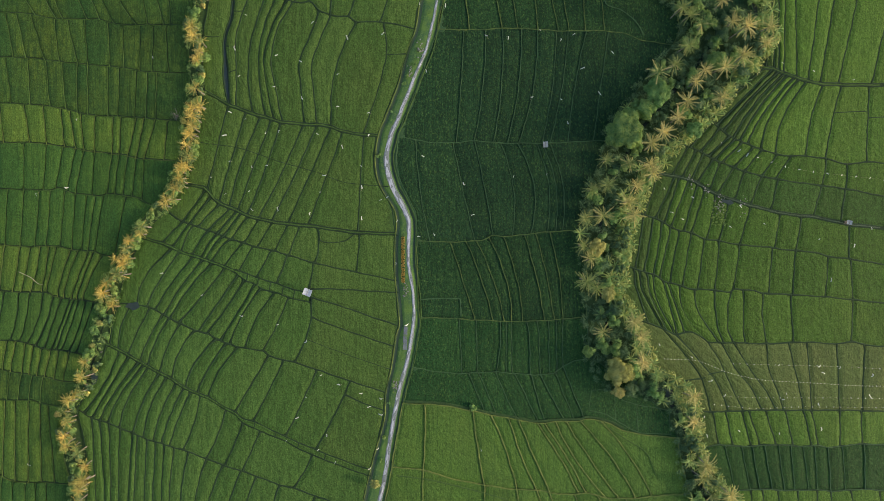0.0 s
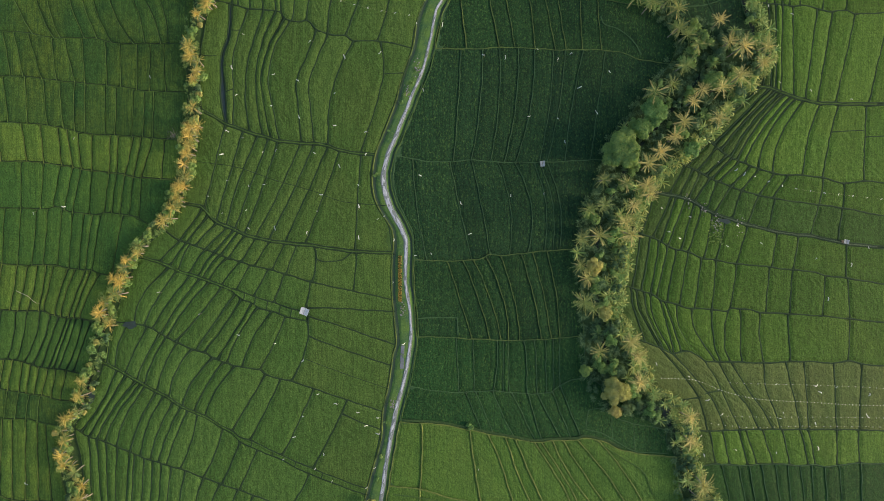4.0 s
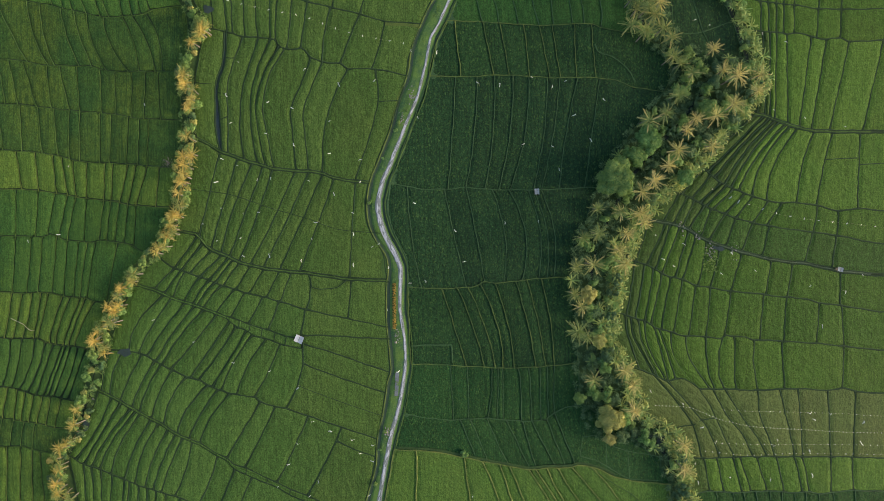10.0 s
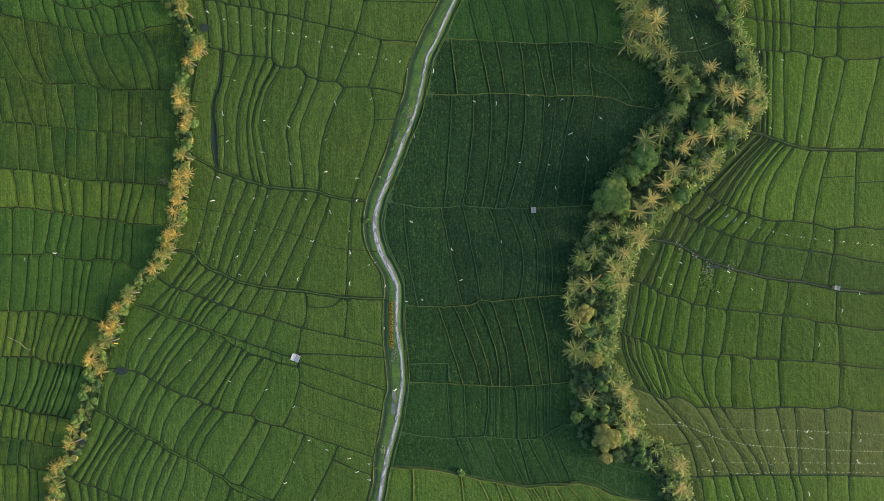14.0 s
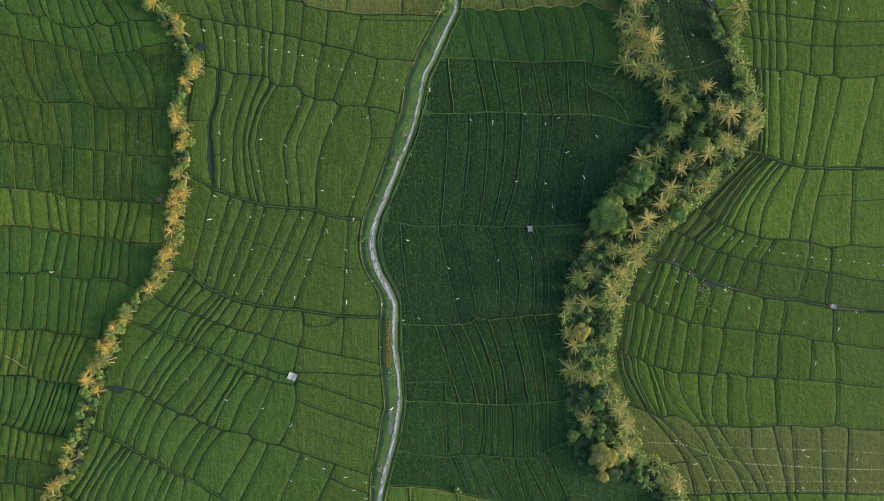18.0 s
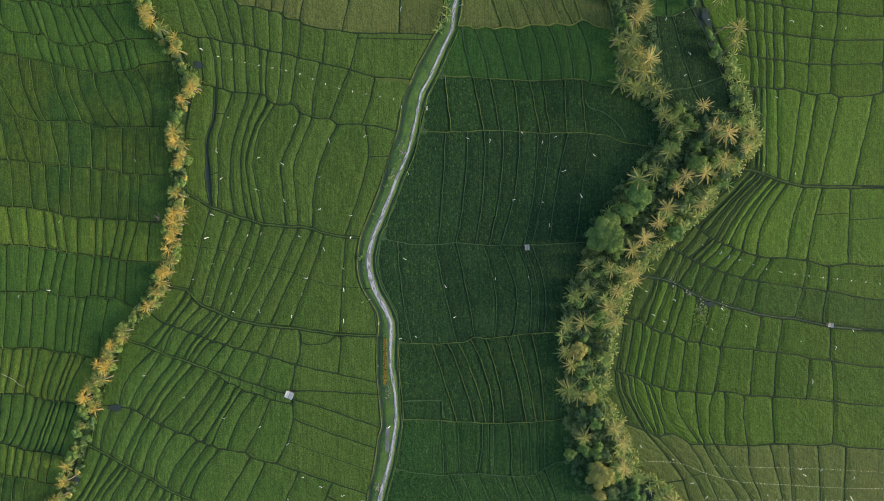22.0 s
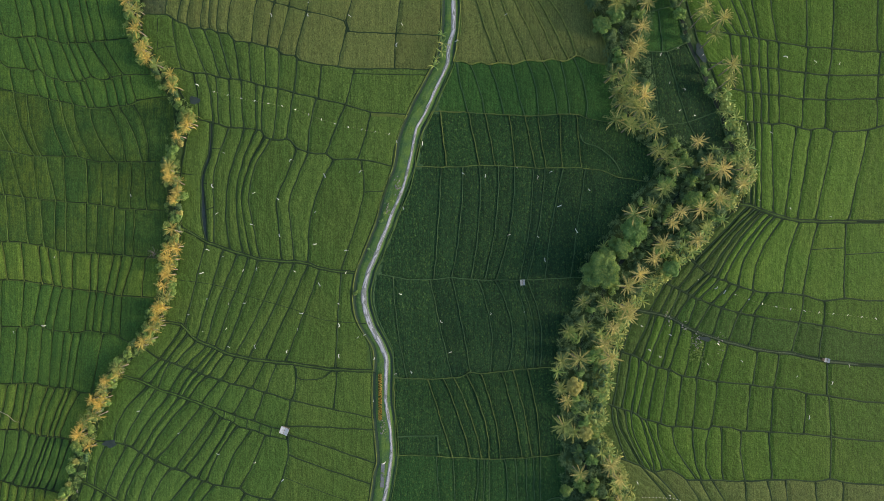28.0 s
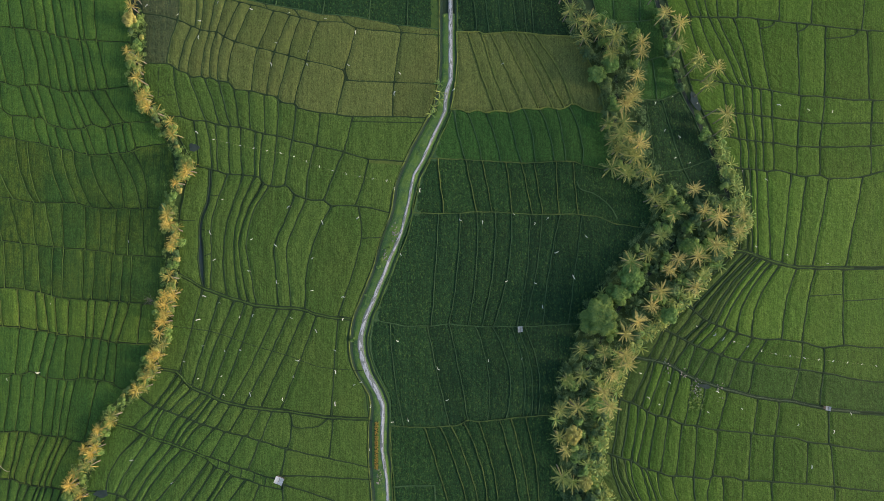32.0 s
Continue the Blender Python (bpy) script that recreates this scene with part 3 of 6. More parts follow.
RO = [(91.1, -69.9), (93.9, -69.5), (98.3, -68.7), (106.1, -69.3), (118.1, -68.7), (129.3, -69.3), (133.6, -68.9), (136.8, -69.7), (148.0, -68.5), (156.6, -68.7)]
RP = [(97.1, -85.1), (104.9, -84.9), (112.7, -84.5), (122.7, -84.9), (132.4, -84.7), (138.0, -85.1), (149.0, -84.5), (156.6, -84.9)]
RQ = [(97.1, -102.1), (167.0, -102.1)]
I0 = [(59.7, 164.5), (92.5, 165.0)]
I1 = [(65.6, 147.3), (71.3, 147.7), (77.0, 147.9), (87.3, 148.8), (90.2, 149.0)]
I2 = [(77.6, 132.7), (85.2, 134.2), (91.5, 135.8), (94.0, 136.4)]
I3 = [(77.4, 119.0), (82.7, 119.2), (87.7, 119.2), (94.5, 122.1), (97.8, 123.2)]
I4 = [(83.0, 92.8), (94.5, 93.8), (102.8, 96.7), (105.7, 97.5)]
I5 = [(82.7, 79.4), (94.2, 80.6), (102.5, 83.5), (108.0, 84.9)]
PALMS_EAST_UPPER = [(65.4, 142.2), (68.8, 137.6), (59.0, 138.8), (77.6, 137.0), (78.1, 133.2), (77.0, 125.8), (75.2, 119.2), (65.8, 108.2), (69.1, 104.5), (69.8, 99.3), (72.9, 114.7), (75.3, 95.6), (52.9, 148.0), (55.4, 143.8), (67.3, 93.5), (71.7, 90.4), (78.0, 92.3), (81.0, 90.0), (80.9, 82.2), (84.7, 80.6), (89.2, 76.8), (96.4, 85.3), (101.9, 75.2), (99.7, 78.3), (82.9, 69.8), (95.9, 62.9), (102.1, 65.2), (90.4, 61.3), (86.5, 57.5), (79.0, 63.6), (72.8, 61.3), (94.9, 52.9), (83.3, 51.4), (80.9, 45.3), (75.5, 39.2), (111.6, 76.8), (111.4, 70.6), (71.6, 35.4), (55.6, 159.9), (51.6, 154.8), (64.1, 140.4), (71.0, 109.4), (74.0, 104.5), (72.7, 99.0), (77.7, 100.4), (67.7, 102.6), (74.7, 116.9), (59.2, 144.3), (67.3, 133.2)]
PALMS_EAST_ARM = [(91.0, 140.9), (91.7, 135.0), (96.6, 131.2), (96.5, 127.7), (102.2, 125.5), (100.0, 120.4), (106.4, 110.5), (105.6, 105.8), (86.1, 146.6), (83.9, 154.4)]
PALMS_EAST_LOWER = [(56.4, 31.2), (63.9, 29.0), (55.8, 22.7), (51.6, 21.0), (70.8, 29.6), (72.3, 25.4), (66.9, 21.7), (63.9, 16.9), (64.8, 13.1), (53.7, 12.1), (49.2, 10.6), (48.3, 1.9), (50.6, -3.5), (48.9, -9.8), (52.3, -12.9), (54.2, -27.5), (66.0, -24.6), (67.7, -29.6), (69.4, -37.7), (84.8, -50.0), (85.8, -57.9), (90.2, -72.5), (88.5, -77.7), (97.5, -82.5), (92.5, -83.9), (99.3, -93.5), (101.2, -99.3)]
PALMS_WEST_UPPER = [(-101.0, 151.4), (-100.2, 157.6), (-101.1, 135.1), (-98.6, 128.4), (-94.8, 120.4), (-97.1, 118.4), (-90.2, 112.9), (-83.9, 105.5), (-79.7, 96.4), (-80.2, 92.0), (-82.7, 88.4), (-86.2, 78.1), (-85.7, 74.6), (-83.1, 71.8), (-84.5, 66.7), (-83.8, 55.0), (-84.7, 50.8), (-85.4, 46.9), (-85.9, 43.6), (-86.0, 40.1)]
PALMS_WEST_LOWER = [(-87.8, 35.4), (-88.2, 31.5), (-90.3, 27.1), (-89.9, 23.7), (-91.9, 20.6), (-95.6, 15.2), (-102.8, 8.2), (-104.3, 5.6), (-108.8, 1.6), (-108.2, -2.7), (-110.2, -5.1), (-115.2, -10.3), (-116.6, -13.8), (-114.5, -17.7), (-113.7, -19.7), (-123.8, -38.2), (-124.4, -48.9), (-127.7, -52.2), (-130.8, -56.7), (-129.3, -60.0), (-129.7, -66.4), (-125.4, -69.3), (-122.5, -79.4), (-125.4, -84.1), (-127.3, -88.8)]
ROUND_TREES = [(63.6, 42.0), (74.8, 55.2), (70.4, 49.2), (61.6, -42.0), (54.1, 0.8), (58.2, -15.2), (51.3, -35.3), (95.6, 65.4), (64.0, 127.2), (69.0, 131.3), (88.1, 42.0), (-81.5, 94.7), (-102.7, 147.6), (61.8, -49.4)]
HUTS = [(-47.1, -14.7), (36.4, 37.2), (143.0, 9.9)]
POND = [(-76.9, 60.2), (-79.7, 101.8), (75.1, -49.1), (80.7, -51.1), (-109.1, -19.6), (100.1, 118.6), (78.3, -81.1), (101.1, 17.2), (-122.7, -45.1)]
FLAGS_WEST = [(-102.3, 68.5), (-69.5, 82.9), (-73.1, 72.3), (-59.3, 68.9), (-72.1, 61.3), (-58.1, 57.3), (-75.5, 48.7), (-68.9, 46.7), (-62.3, 40.8), (-56.7, 42.6), (-77.5, 40.6), (-74.1, 31.4), (-66.7, 29.2), (-60.9, 30.4), (-80.7, 25.8), (-68.7, 20.6), (-57.5, 15.6), (-76.9, 19.6), (-67.7, 14.6), (-128.5, 46.7), (-133.2, 22.2), (-142.2, 20.6), (-97.9, -8.2), (-83.7, -15.6), (-69.7, -22.8), (-58.1, -26.6), (-54.3, -66.7), (-145.6, -74.3)]
FLAGS_MIDDLE = [(-49.3, 65.9), (-36.0, 62.5), (-48.5, 53.1), (-37.2, 50.1), (-24.8, 48.5), (-44.3, 41.8), (-35.0, 37.4), (-26.2, 39.8), (-40.4, 26.8), (-42.6, 20.2), (-27.8, 29.4), (-28.4, 21.0), (-28.4, 10.4), (-46.5, 11.8), (-21.2, 18.4), (-18.8, 19.4), (-16.0, 9.6), (-44.3, 80.5), (-33.2, 75.9), (-19.8, 76.9), (-47.5, -31.2), (-43.0, -44.4), (-35.2, -47.3), (-29.4, -49.9), (-26.4, -54.9), (-20.4, -52.3), (-20.4, -57.3), (-22.8, -70.5), (-26.2, -77.3), (-36.8, -74.1), (-44.1, -70.5), (-40.2, -63.9), (-47.3, -51.9), (-51.5, -59.5), (-13.4, -26.6), (-16.4, -5.2)]
FLAGS_DARK = [(-5.4, 64.1), (16.4, 74.9), (23.0, 75.7), (34.2, 77.7), (41.8, 73.5), (47.5, 76.3), (50.5, 64.1), (42.6, 52.7), (44.9, 44.3), (-7.4, 33.0), (25.2, 25.4), (37.4, 27.4), (10.2, 12.6), (-3.0, 6.4), (-8.8, 4.6), (31.2, 53.3), (7.2, 24.2), (59.7, 70.7), (55.5, 54.3), (13.8, -69.7)]
FLAGS_EAST = [(120.9, 66.1), (130.5, 63.3), (146.2, 60.1), (98.3, 38.8), (108.3, 34.4), (105.5, 36.0), (104.3, 15.6), (114.3, 9.2), (84.1, 11.4), (81.7, 12.6), (102.1, 7.8), (133.6, 4.6), (144.8, 2.6), (151.8, 7.2), (77.9, 22.2), (88.9, 17.8), (76.7, -33.8), (87.3, -37.0), (95.3, -45.1), (118.5, -40.8), (131.7, -41.0), (135.0, -44.0), (141.0, -41.0), (151.8, -42.8), (121.1, -50.1), (99.7, -51.5), (121.1, -52.3), (132.4, -52.9), (150.8, -52.3), (92.3, -59.3), (104.1, -63.5), (93.9, -65.9), (133.4, -63.9), (119.3, -63.7), (137.4, -9.4)]
FLAGS_NORTH = [(-79.3, 107.7), (-77.3, 147.9), (-78.8, 142.5), (-87.0, 149.8), (-60.6, 153.0), (-50.1, 139.4), (-52.5, 132.9), (-45.8, 151.3), (-71.9, 155.3), (-96.7, 153.8), (-33.7, 149.0), (-22.4, 142.5), (-38.5, 137.1), (-38.8, 131.3), (-6.8, 128.8), (-7.6, 122.3), (-25.0, 132.5), (0.8, 85.3), (14.2, 123.0), (31.3, 132.7), (116.0, 126.5), (130.7, 116.4), (140.4, 114.3), (148.5, 114.3), (100.1, 117.4), (91.4, 119.9), (85.3, 118.4), (89.1, 108.5), (93.9, 104.4), (91.7, 97.9), (96.8, 95.9), (115.9, 93.6), (125.1, 90.0), (-8.0, 87.7)]
LINE_A = [(102.7, -39.8), (113.1, -40.2), (131.1, -40.6), (143.0, -41.0), (156.6, -41.8), (163.0, -42.2)]
LINE_B = [(78.5, -38.2), (88.3, -38.6), (101.7, -43.2), (113.7, -45.7), (131.1, -46.7), (149.0, -47.7), (163.0, -47.9)]
LINE_C = [(99.5, -51.5), (115.1, -51.9), (133.0, -51.9), (163.0, -52.3)]
LINE_D = [(96.1, -54.3), (111.5, -55.7), (128.1, -55.1), (163.0, -55.5)]
LINE_E = [(111.5, 32.8), (122.7, 29.2), (133.6, 27.4), (150.6, 25.6), (161.0, 24.4)]
LINE_F = [(-72.5, 104.6), (-63.1, 102.4), (-55.0, 100.8), (-46.1, 99.1), (-32.1, 94.0), (-22.0, 91.6), (-9.3, 89.5)]
BUND_LINE_A = [(-85.7, 38.2), (-72.7, 36.4), (-57.3, 31.4), (-44.7, 27.8), (-32.8, 23.8), (-18.8, 22.6)]
BUND_LINE_B = [(-43.4, 6.8), (-43.0, 3.6), (-39.8, 2.8), (-34.8, 3.2), (-30.4, 6.2)]
BUND_LINE_C = [(-47.3, -31.6), (-36.8, -35.6), (-17.8, -42.2)]
BUND_LINE_G = [(-16.0, -79.5), (-4.8, -81.1), (9.2, -84.3), (23.2, -88.1)]
BUND_LINE_H = [(138.6, 48.7), (144.6, 49.1), (150.2, 49.3)]
BUND_LINE_I = [(-23.2, 111.4), (-10.0, 111.0), (2.6, 110.8)]
BUND_LINE_J = [(-17.0, 96.7), (-9.9, 96.3), (-5.1, 95.9)]
BUND_LINE_L = [(55.1, -60.1), (63.1, -65.5), (72.9, -72.3), (75.7, -79.5)]
BUND_LINE_N = [(-19.2, 69.2), (-16.0, 69.4), (-12.6, 69.6)]
BUND_LINE_O = [(57.2, 89.6), (58.4, 87.0), (63.2, 85.2), (67.6, 82.0), (69.8, 79.4), (71.6, 76.0)]
BUND_LINE_M = [(-7.8, -17.4), (-0.8, -17.0), (6.4, -17.0), (6.8, -23.2)]
CHANNEL = [(-73.6, 93.5), (-73.9, 88.9), (-74.5, 83.5), (-75.8, 77.5), (-76.9, 72.5), (-76.8, 67.5), (-76.4, 62.1), (-76.0, 57.5), (-75.3, 52.1)]
CHANNEL_WIDTHS = [(51.0, 0.3), (55.0, 0.5), (59.5, 0.85), (65.5, 0.5), (71.0, 0.3), (78.0, 0.25), (96.0, 0.25)]
BUND_LINE_V = [(-84.0, 75.9), (-81.4, 75.5), (-78.6, 75.7)]
BUND_LINE_W1 = [(129.8, 148.4), (129.4, 147.1), (128.1, 146.2), (126.1, 145.7), (124.0, 145.4)]
BUND_LINE_W2 = [(141.8, 146.7), (140.9, 145.7), (139.7, 144.8), (137.6, 144.2)]
BUND_LINE_W3 = [(159.8, 145.0), (159.4, 143.8), (157.9, 142.8), (153.4, 142.0), (147.9, 141.7)]
BUND_LINE_W4 = [(-93.0, 131.1), (-92.9, 126.6), (-93.0, 120.4)]
BUND_LINE_W5 = [(-94.8, 119.2), (-92.6, 120.2), (-89.8, 120.9), (-87.1, 121.0)]
BUND_LINE_P = [(150.9, 47.0), (158.5, 47.4), (168.5, 48.0)]
BUND_LINE_Q = [(85.7, -46.2), (89.6, -45.5), (92.2, -45.3), (94.2, -43.9), (97.6, -43.1), (100.2, -42.7)]
BUND_LINE_S = [(-73.4, 84.7), (-72.0, 84.5), (-70.4, 84.7)]
BUND_LINE_T = [(-76.2, 72.3), (-74.6, 72.1), (-73.2, 71.7)]
BUND_LINE_U = [(-75.2, 62.9), (-74.0, 63.5), (-72.8, 63.9)]

# ---- builders ----


def mesh_object(name, verts, faces, material, parent=None, label="", at=(0, 0, 0), smooth=False):
    me = bpy.data.meshes.new(name)
    me.from_pydata([tuple(v) for v in verts], [], faces)
    me.materials.append(material)
    if smooth:
        me.polygons.foreach_set("use_smooth", [True] * len(me.polygons))
    me.update()
    ob = new(name, me)
    ob.location = at
    if parent:
        ob.parent = parent
    return tagged(ob, label) if label else ob


def smooth_line(points):
    """y over x through the points, eased between them, levelling off beyond the ends."""
    xs, ys = np.array(sorted(points)).T
    d = np.diff(ys) / np.diff(xs)
    m = np.concatenate([[d[0]], np.where(d[1:] * d[:-1] > 0, 2 * d[1:] * d[:-1] / (d[1:] + d[:-1] + 1e-12), 0), [d[-1]]])

    def f(x):
        x = np.asarray(x, float)
        i = np.clip(np.searchsorted(xs, x) - 1, 0, len(xs) - 2)
        h = xs[i + 1] - xs[i]
        s = np.clip((x - xs[i]) / h, 0, 1)
        y = ys[i] * (1 + 2 * s) * (1 - s) ** 2 + ys[i + 1] * s * s * (3 - 2 * s) + h * (m[i] * s * (1 - s) ** 2 + m[i + 1] * s * s * (s - 1))
        return y + 0.4 * np.where(x < xs[0], (x - xs[0]) * d[0], np.where(x > xs[-1], (x - xs[-1]) * d[-1], 0))
    return f


def along(points, step=2.0):
    """Points every step metres on a smooth course, with the way's left-hand normal."""
    p = np.array(points)
    u = np.concatenate([[0], np.cumsum(np.hypot(*np.diff(p, axis=0).T))])
    fx, fy = smooth_line(list(zip(u, p[:, 0]))), smooth_line(list(zip(u, p[:, 1])))
    s = np.linspace(0, u[-1], max(2, int(u[-1] / step)))
    q = np.stack([fx(s), fy(s)], 1)
    g = np.gradient(q, axis=0)
    g /= np.linalg.norm(g, axis=1)[:, None]
    return q, np.stack([-g[:, 1], g[:, 0]], 1)


def ribbon(name, line, normals, profile, material, parent=None, label="", wobble=0.0, seed=0, wide=None):
    """A band along a course; profile: (offset to the left, height) from side to side."""
    rnd = np.random.RandomState(seed)
    n, k = len(line), len(profile)
    origin = np.array([*line.mean(0), 0.0])
    verts = []
    for i in range(n):
        for j, (o, z) in enumerate(profile):
            o = o if wide is None else o * wide[i]
            w = rnd.uniform(-wobble, wobble)
            verts.append((line[i, 0] + normals[i, 0] * (o + w) - origin[0], line[i, 1] + normals[i, 1] * (o + w) - origin[1], z + 0.3 * w))
    faces = [(i * k + j, i * k + j + 1, (i + 1) * k + j + 1, (i + 1) * k + j) for i in range(n - 1) for j in range(k - 1)]
    shift = origin if parent is None else origin - np.array(parent.location)
    return mesh_object(name, verts, faces, material, parent, label, shift)


LABELS = {
    "mid": "terrace of olive green rice paddies between dark earth bunds",
    "midb": "terrace of even green rice paddies split by dark curved bunds",
    "west": "terrace of leaf green rice paddies with grassy bunds",
    "westy": "terrace of yellow green rice paddies with sunlit grassy bunds",
    "westb": "terrace of fresh green narrow rice paddies with slanting bunds",
    "westd": "terrace of deep green patchy rice paddies with faint bunds",
    "dark": "terrace of dark green young rice paddies with pale grass bunds",
    "darkm": "terrace of dark mottled rice paddies with yellowing patches",
    "darkg": "terrace of deep teal green young rice paddies with thin bunds",
    "darke": "terrace of dark green thickset rice paddies beside the stream",
    "darkb": "terrace of shaded dull green rice paddies with grassy bunds",
    "ripe": "terrace of ripening yellow brown rice paddies along the road",
    "riped": "terrace of ripening tan rice paddies with sunlit grass bunds",
    "fallow": "fallow paddy of dull brown green stubble and mud",
    "tan": "terrace of tan ripening rice paddies strung with bird lines",
    "lime": "terrace of lime green rice paddies with long slanting bunds",
    "east": "terrace of green rice paddies between thick dark bunds",
    "eastb": "terrace of bright green rice paddies between thick dark bunds",
    "easth": "terrace of dull green rice paddies between dark bunds",
    "eastm": "terrace of dark olive rice paddies beside the palms",
    "eastd": "terrace of deep green rice paddies above a field path",
}
# canopy height, half gap, bund height, bund material
STYLE = {k: (0.48, 0.23, 0.36, BUND_DARK) for k in RICE}
for k in ("dark", "darkm", "darkb", "darke", "darkg"):
    STYLE[k] = (0.34, 0.12, 0.40, BUND_DIM)
STYLE["lime"] = (0.42, 0.23, 0.56, BUND_LIT_DRY)
STYLE["westd"] = (0.42, 0.26, 0.36, BUND_GRASS)
STYLE["west"] = (0.50, 0.27, 0.32, BUND_GRASS)
STYLE["riped"] = (0.46, 0.22, 0.60, BUND_LIT_DRY)
STYLE["westy"] = (0.50, 0.28, 0.34, BUND_LIT)
STYLE["ripe"] = (0.48, 0.16, 0.34, BUND_DARK)
for k in ("east", "easth", "eastb", "eastd", "eastm"):
    STYLE[k] = (0.48, 0.25, 0.37, BUND_DARK)
STYLE["darkm"] = (0.34, 0.13, 0.44, BUND_LIT_OLIVE)
DROP = {k: 0.15 for k in RICE}
DROP["westy"] = 0.22
serial = 0


def drift(x, y):
    """The slow waver of hand-dug bunds, the same for all that borders on a place."""
    return (x + 0.08 * np.sin(y * 0.83 + x * 0.21) + 0.03 * np.sin(y * 1.9 - x * 0.6 + 1.3) + 0.08 * np.sin(y * 0.37 - x * 0.13 + 4.0),
            y + 0.08 * np.sin(x * 0.71 + y * 0.15 + 0.7) + 0.04 * np.sin(x * 1.63 - y * 0.4 + 2.9))


def terrace(kind, upper, lower, splits, bare=()):
    """A row of paddies between two contour bunds; splits: where each cross bund leaves the upper and meets the lower one (and its middle)."""
    global serial
    top, gap, rise, soil = STYLE[kind]
    fa, fb = smooth_line(upper), smooth_line(lower)
    cols, ways = [], {}
    for q in splits:
        c = (q[0], q[len(q) // 2] if len(q) % 2 else (q[0] + q[-1]) / 2, q[-1])
        cols.append(c)
        if len(q) > 3:
            ways[c] = smooth_line(list(zip(np.linspace(0, 1, len(q)), q)))
    cx = sum(c[0] + c[2] for c in cols) / (2 * len(cols))
    cy = float(fa(cx) + fb(cx)) / 2
    home = new("rice_terrace")
    home.location = (cx, cy, 0)
    tagged(home, LABELS[kind], "rice terrace", "rice terraces")

    def cross(c, t):
        if c in ways:
            return ways[c](t)
        return c[0] * (1 - t) * (1 - 2 * t) + 4 * c[1] * t * (1 - t) + c[2] * t * (2 * t - 1)

    def spot(l, r, s, t):
        x = cross(l, t) * (1 - s) + cross(r, t) * s
        return x, fa(l[0] * (1 - s) + r[0] * s) * (1 - t) + fb(l[2] * (1 - s) + r[2] * s) * t

    for k, (l, r) in enumerate(zip(cols, cols[1:])):
        serial += 1
        if k in bare:
            continue
        rnd = np.random.RandomState(serial)
        wide = max(0.9, abs(r[1] - l[1]))
        xm = (l[1] + r[1]) / 2
        tall = max(0.9, float(abs(fa((l[0] + r[0]) / 2) - fb((l[2] + r[2]) / 2))))
        nx, ny = int(np.clip(wide / 1.2, 3, 28)), int(np.clip(tall / 1.2, 3, 28))
        level = top + rnd.uniform(-0.07, 0.07)
        # a gap of even width along all four sides
        S, T = np.meshgrid(np.linspace(0, 1, nx + 1), np.linspace(0, 1, ny + 1))
        tt = np.linspace(0, 1, 21)
        span = np.maximum(0.8, np.abs(cross(r, tt) - cross(l, tt)))
        ins = []
        for c in (l, r):
            fall = np.gradient(fa(c[0]) * (1 - tt) + fb(c[2]) * tt, tt)
            ins.append(np.minimum(0.33, gap * np.hypot(1, np.gradient(cross(c, tt), tt) / np.where(np.abs(fall) < 0.5, 0.5, fall)) / span))
        el, er = np.interp(T, tt, ins[0]), np.interp(T, tt, ins[1])
        ua, ub = fa(l[0] + (r[0] - l[0]) * tt), fb(l[2] + (r[2] - l[2]) * tt)
        high = np.maximum(0.8, np.abs(ua - ub))
        eu = np.interp(S, tt, np.minimum(0.33, gap * np.hypot(1, np.gradient(ua, tt) / max(0.5, abs(r[0] - l[0]))) / high))
        ed = np.interp(S, tt, np.minimum(0.33, gap * np.hypot(1, np.gradient(ub, tt) / max(0.5, abs(r[2] - l[2]))) / high))
        S2 = el + S * (1 - el - er)
        T2 = eu + T * (1 - eu - ed)
        jit = rnd.uniform(-0.05, 0.05, S.shape)
        # soften the four corners
        cs, ct = np.abs(2 * S - 1) ** 6, np.abs(2 * T - 1) ** 6
        S2 = S2 + (0.5 - S) * ct * cs * 0.40 / wide + jit / wide * (np.abs(2 * S - 1) > 0.99)
        T2 = T2 + (0.5 - T) * ct * cs * 0.40 / tall + jit / tall * (np.abs(2 * T - 1) > 0.99)
        X, Y = drift(*spot(l, r, S2, T2))
        Z = level + rnd.uniform(-0.05, 0.05, S.shape)
        rim = (np.abs(2 * S - 1) > 0.99) | (np.abs(2 * T - 1) > 0.99)
        Z = np.where(rim, Z - DROP[kind], Z)
        verts = np.stack([X - cx, Y - cy, Z], -1).reshape(-1, 3).tolist()
        w = nx + 1
        faces = [(j * w + i, (j + 1) * w + i, (j + 1) * w + i + 1, j * w + i + 1) for j in range(ny) for i in range(nx)]
        ring = [i for i in range(w)] + [j * w + nx for j in range(1, ny + 1)] + [ny * w + i for i in range(nx - 1, -1, -1)] + [j * w for j in range(ny - 1, 0, -1)]
        base = len(verts)
        for v in ring:
            verts.append([verts[v][0], verts[v][1], 0.02])
        n = len(ring)
        faces += [(ring[i], ring[(i + 1) % n], base + (i + 1) % n, base + i) for i in range(n)]
        mesh_object("paddy", verts, faces, RICE[kind], home)
    half = gap + 0.06
    form = [(-half, rise * 0.72), (-half * 0.5, rise), (half * 0.5, rise), (half, rise * 0.72)]
    if kind in ("west", "westb", "westd", "westy", "lime"):
        # a low grassy crest on one side of a wet furrow
        form = [(-half, 0.05), (-half * 0.75, rise), (-half * 0.3, rise), (-half * 0.1, 0.01)]
    if kind in ("lime", "riped"):
        form = [(-half, 0.05), (-half * 0.7, rise), (half * 0.45, rise), (half * 0.8, 0.02)]
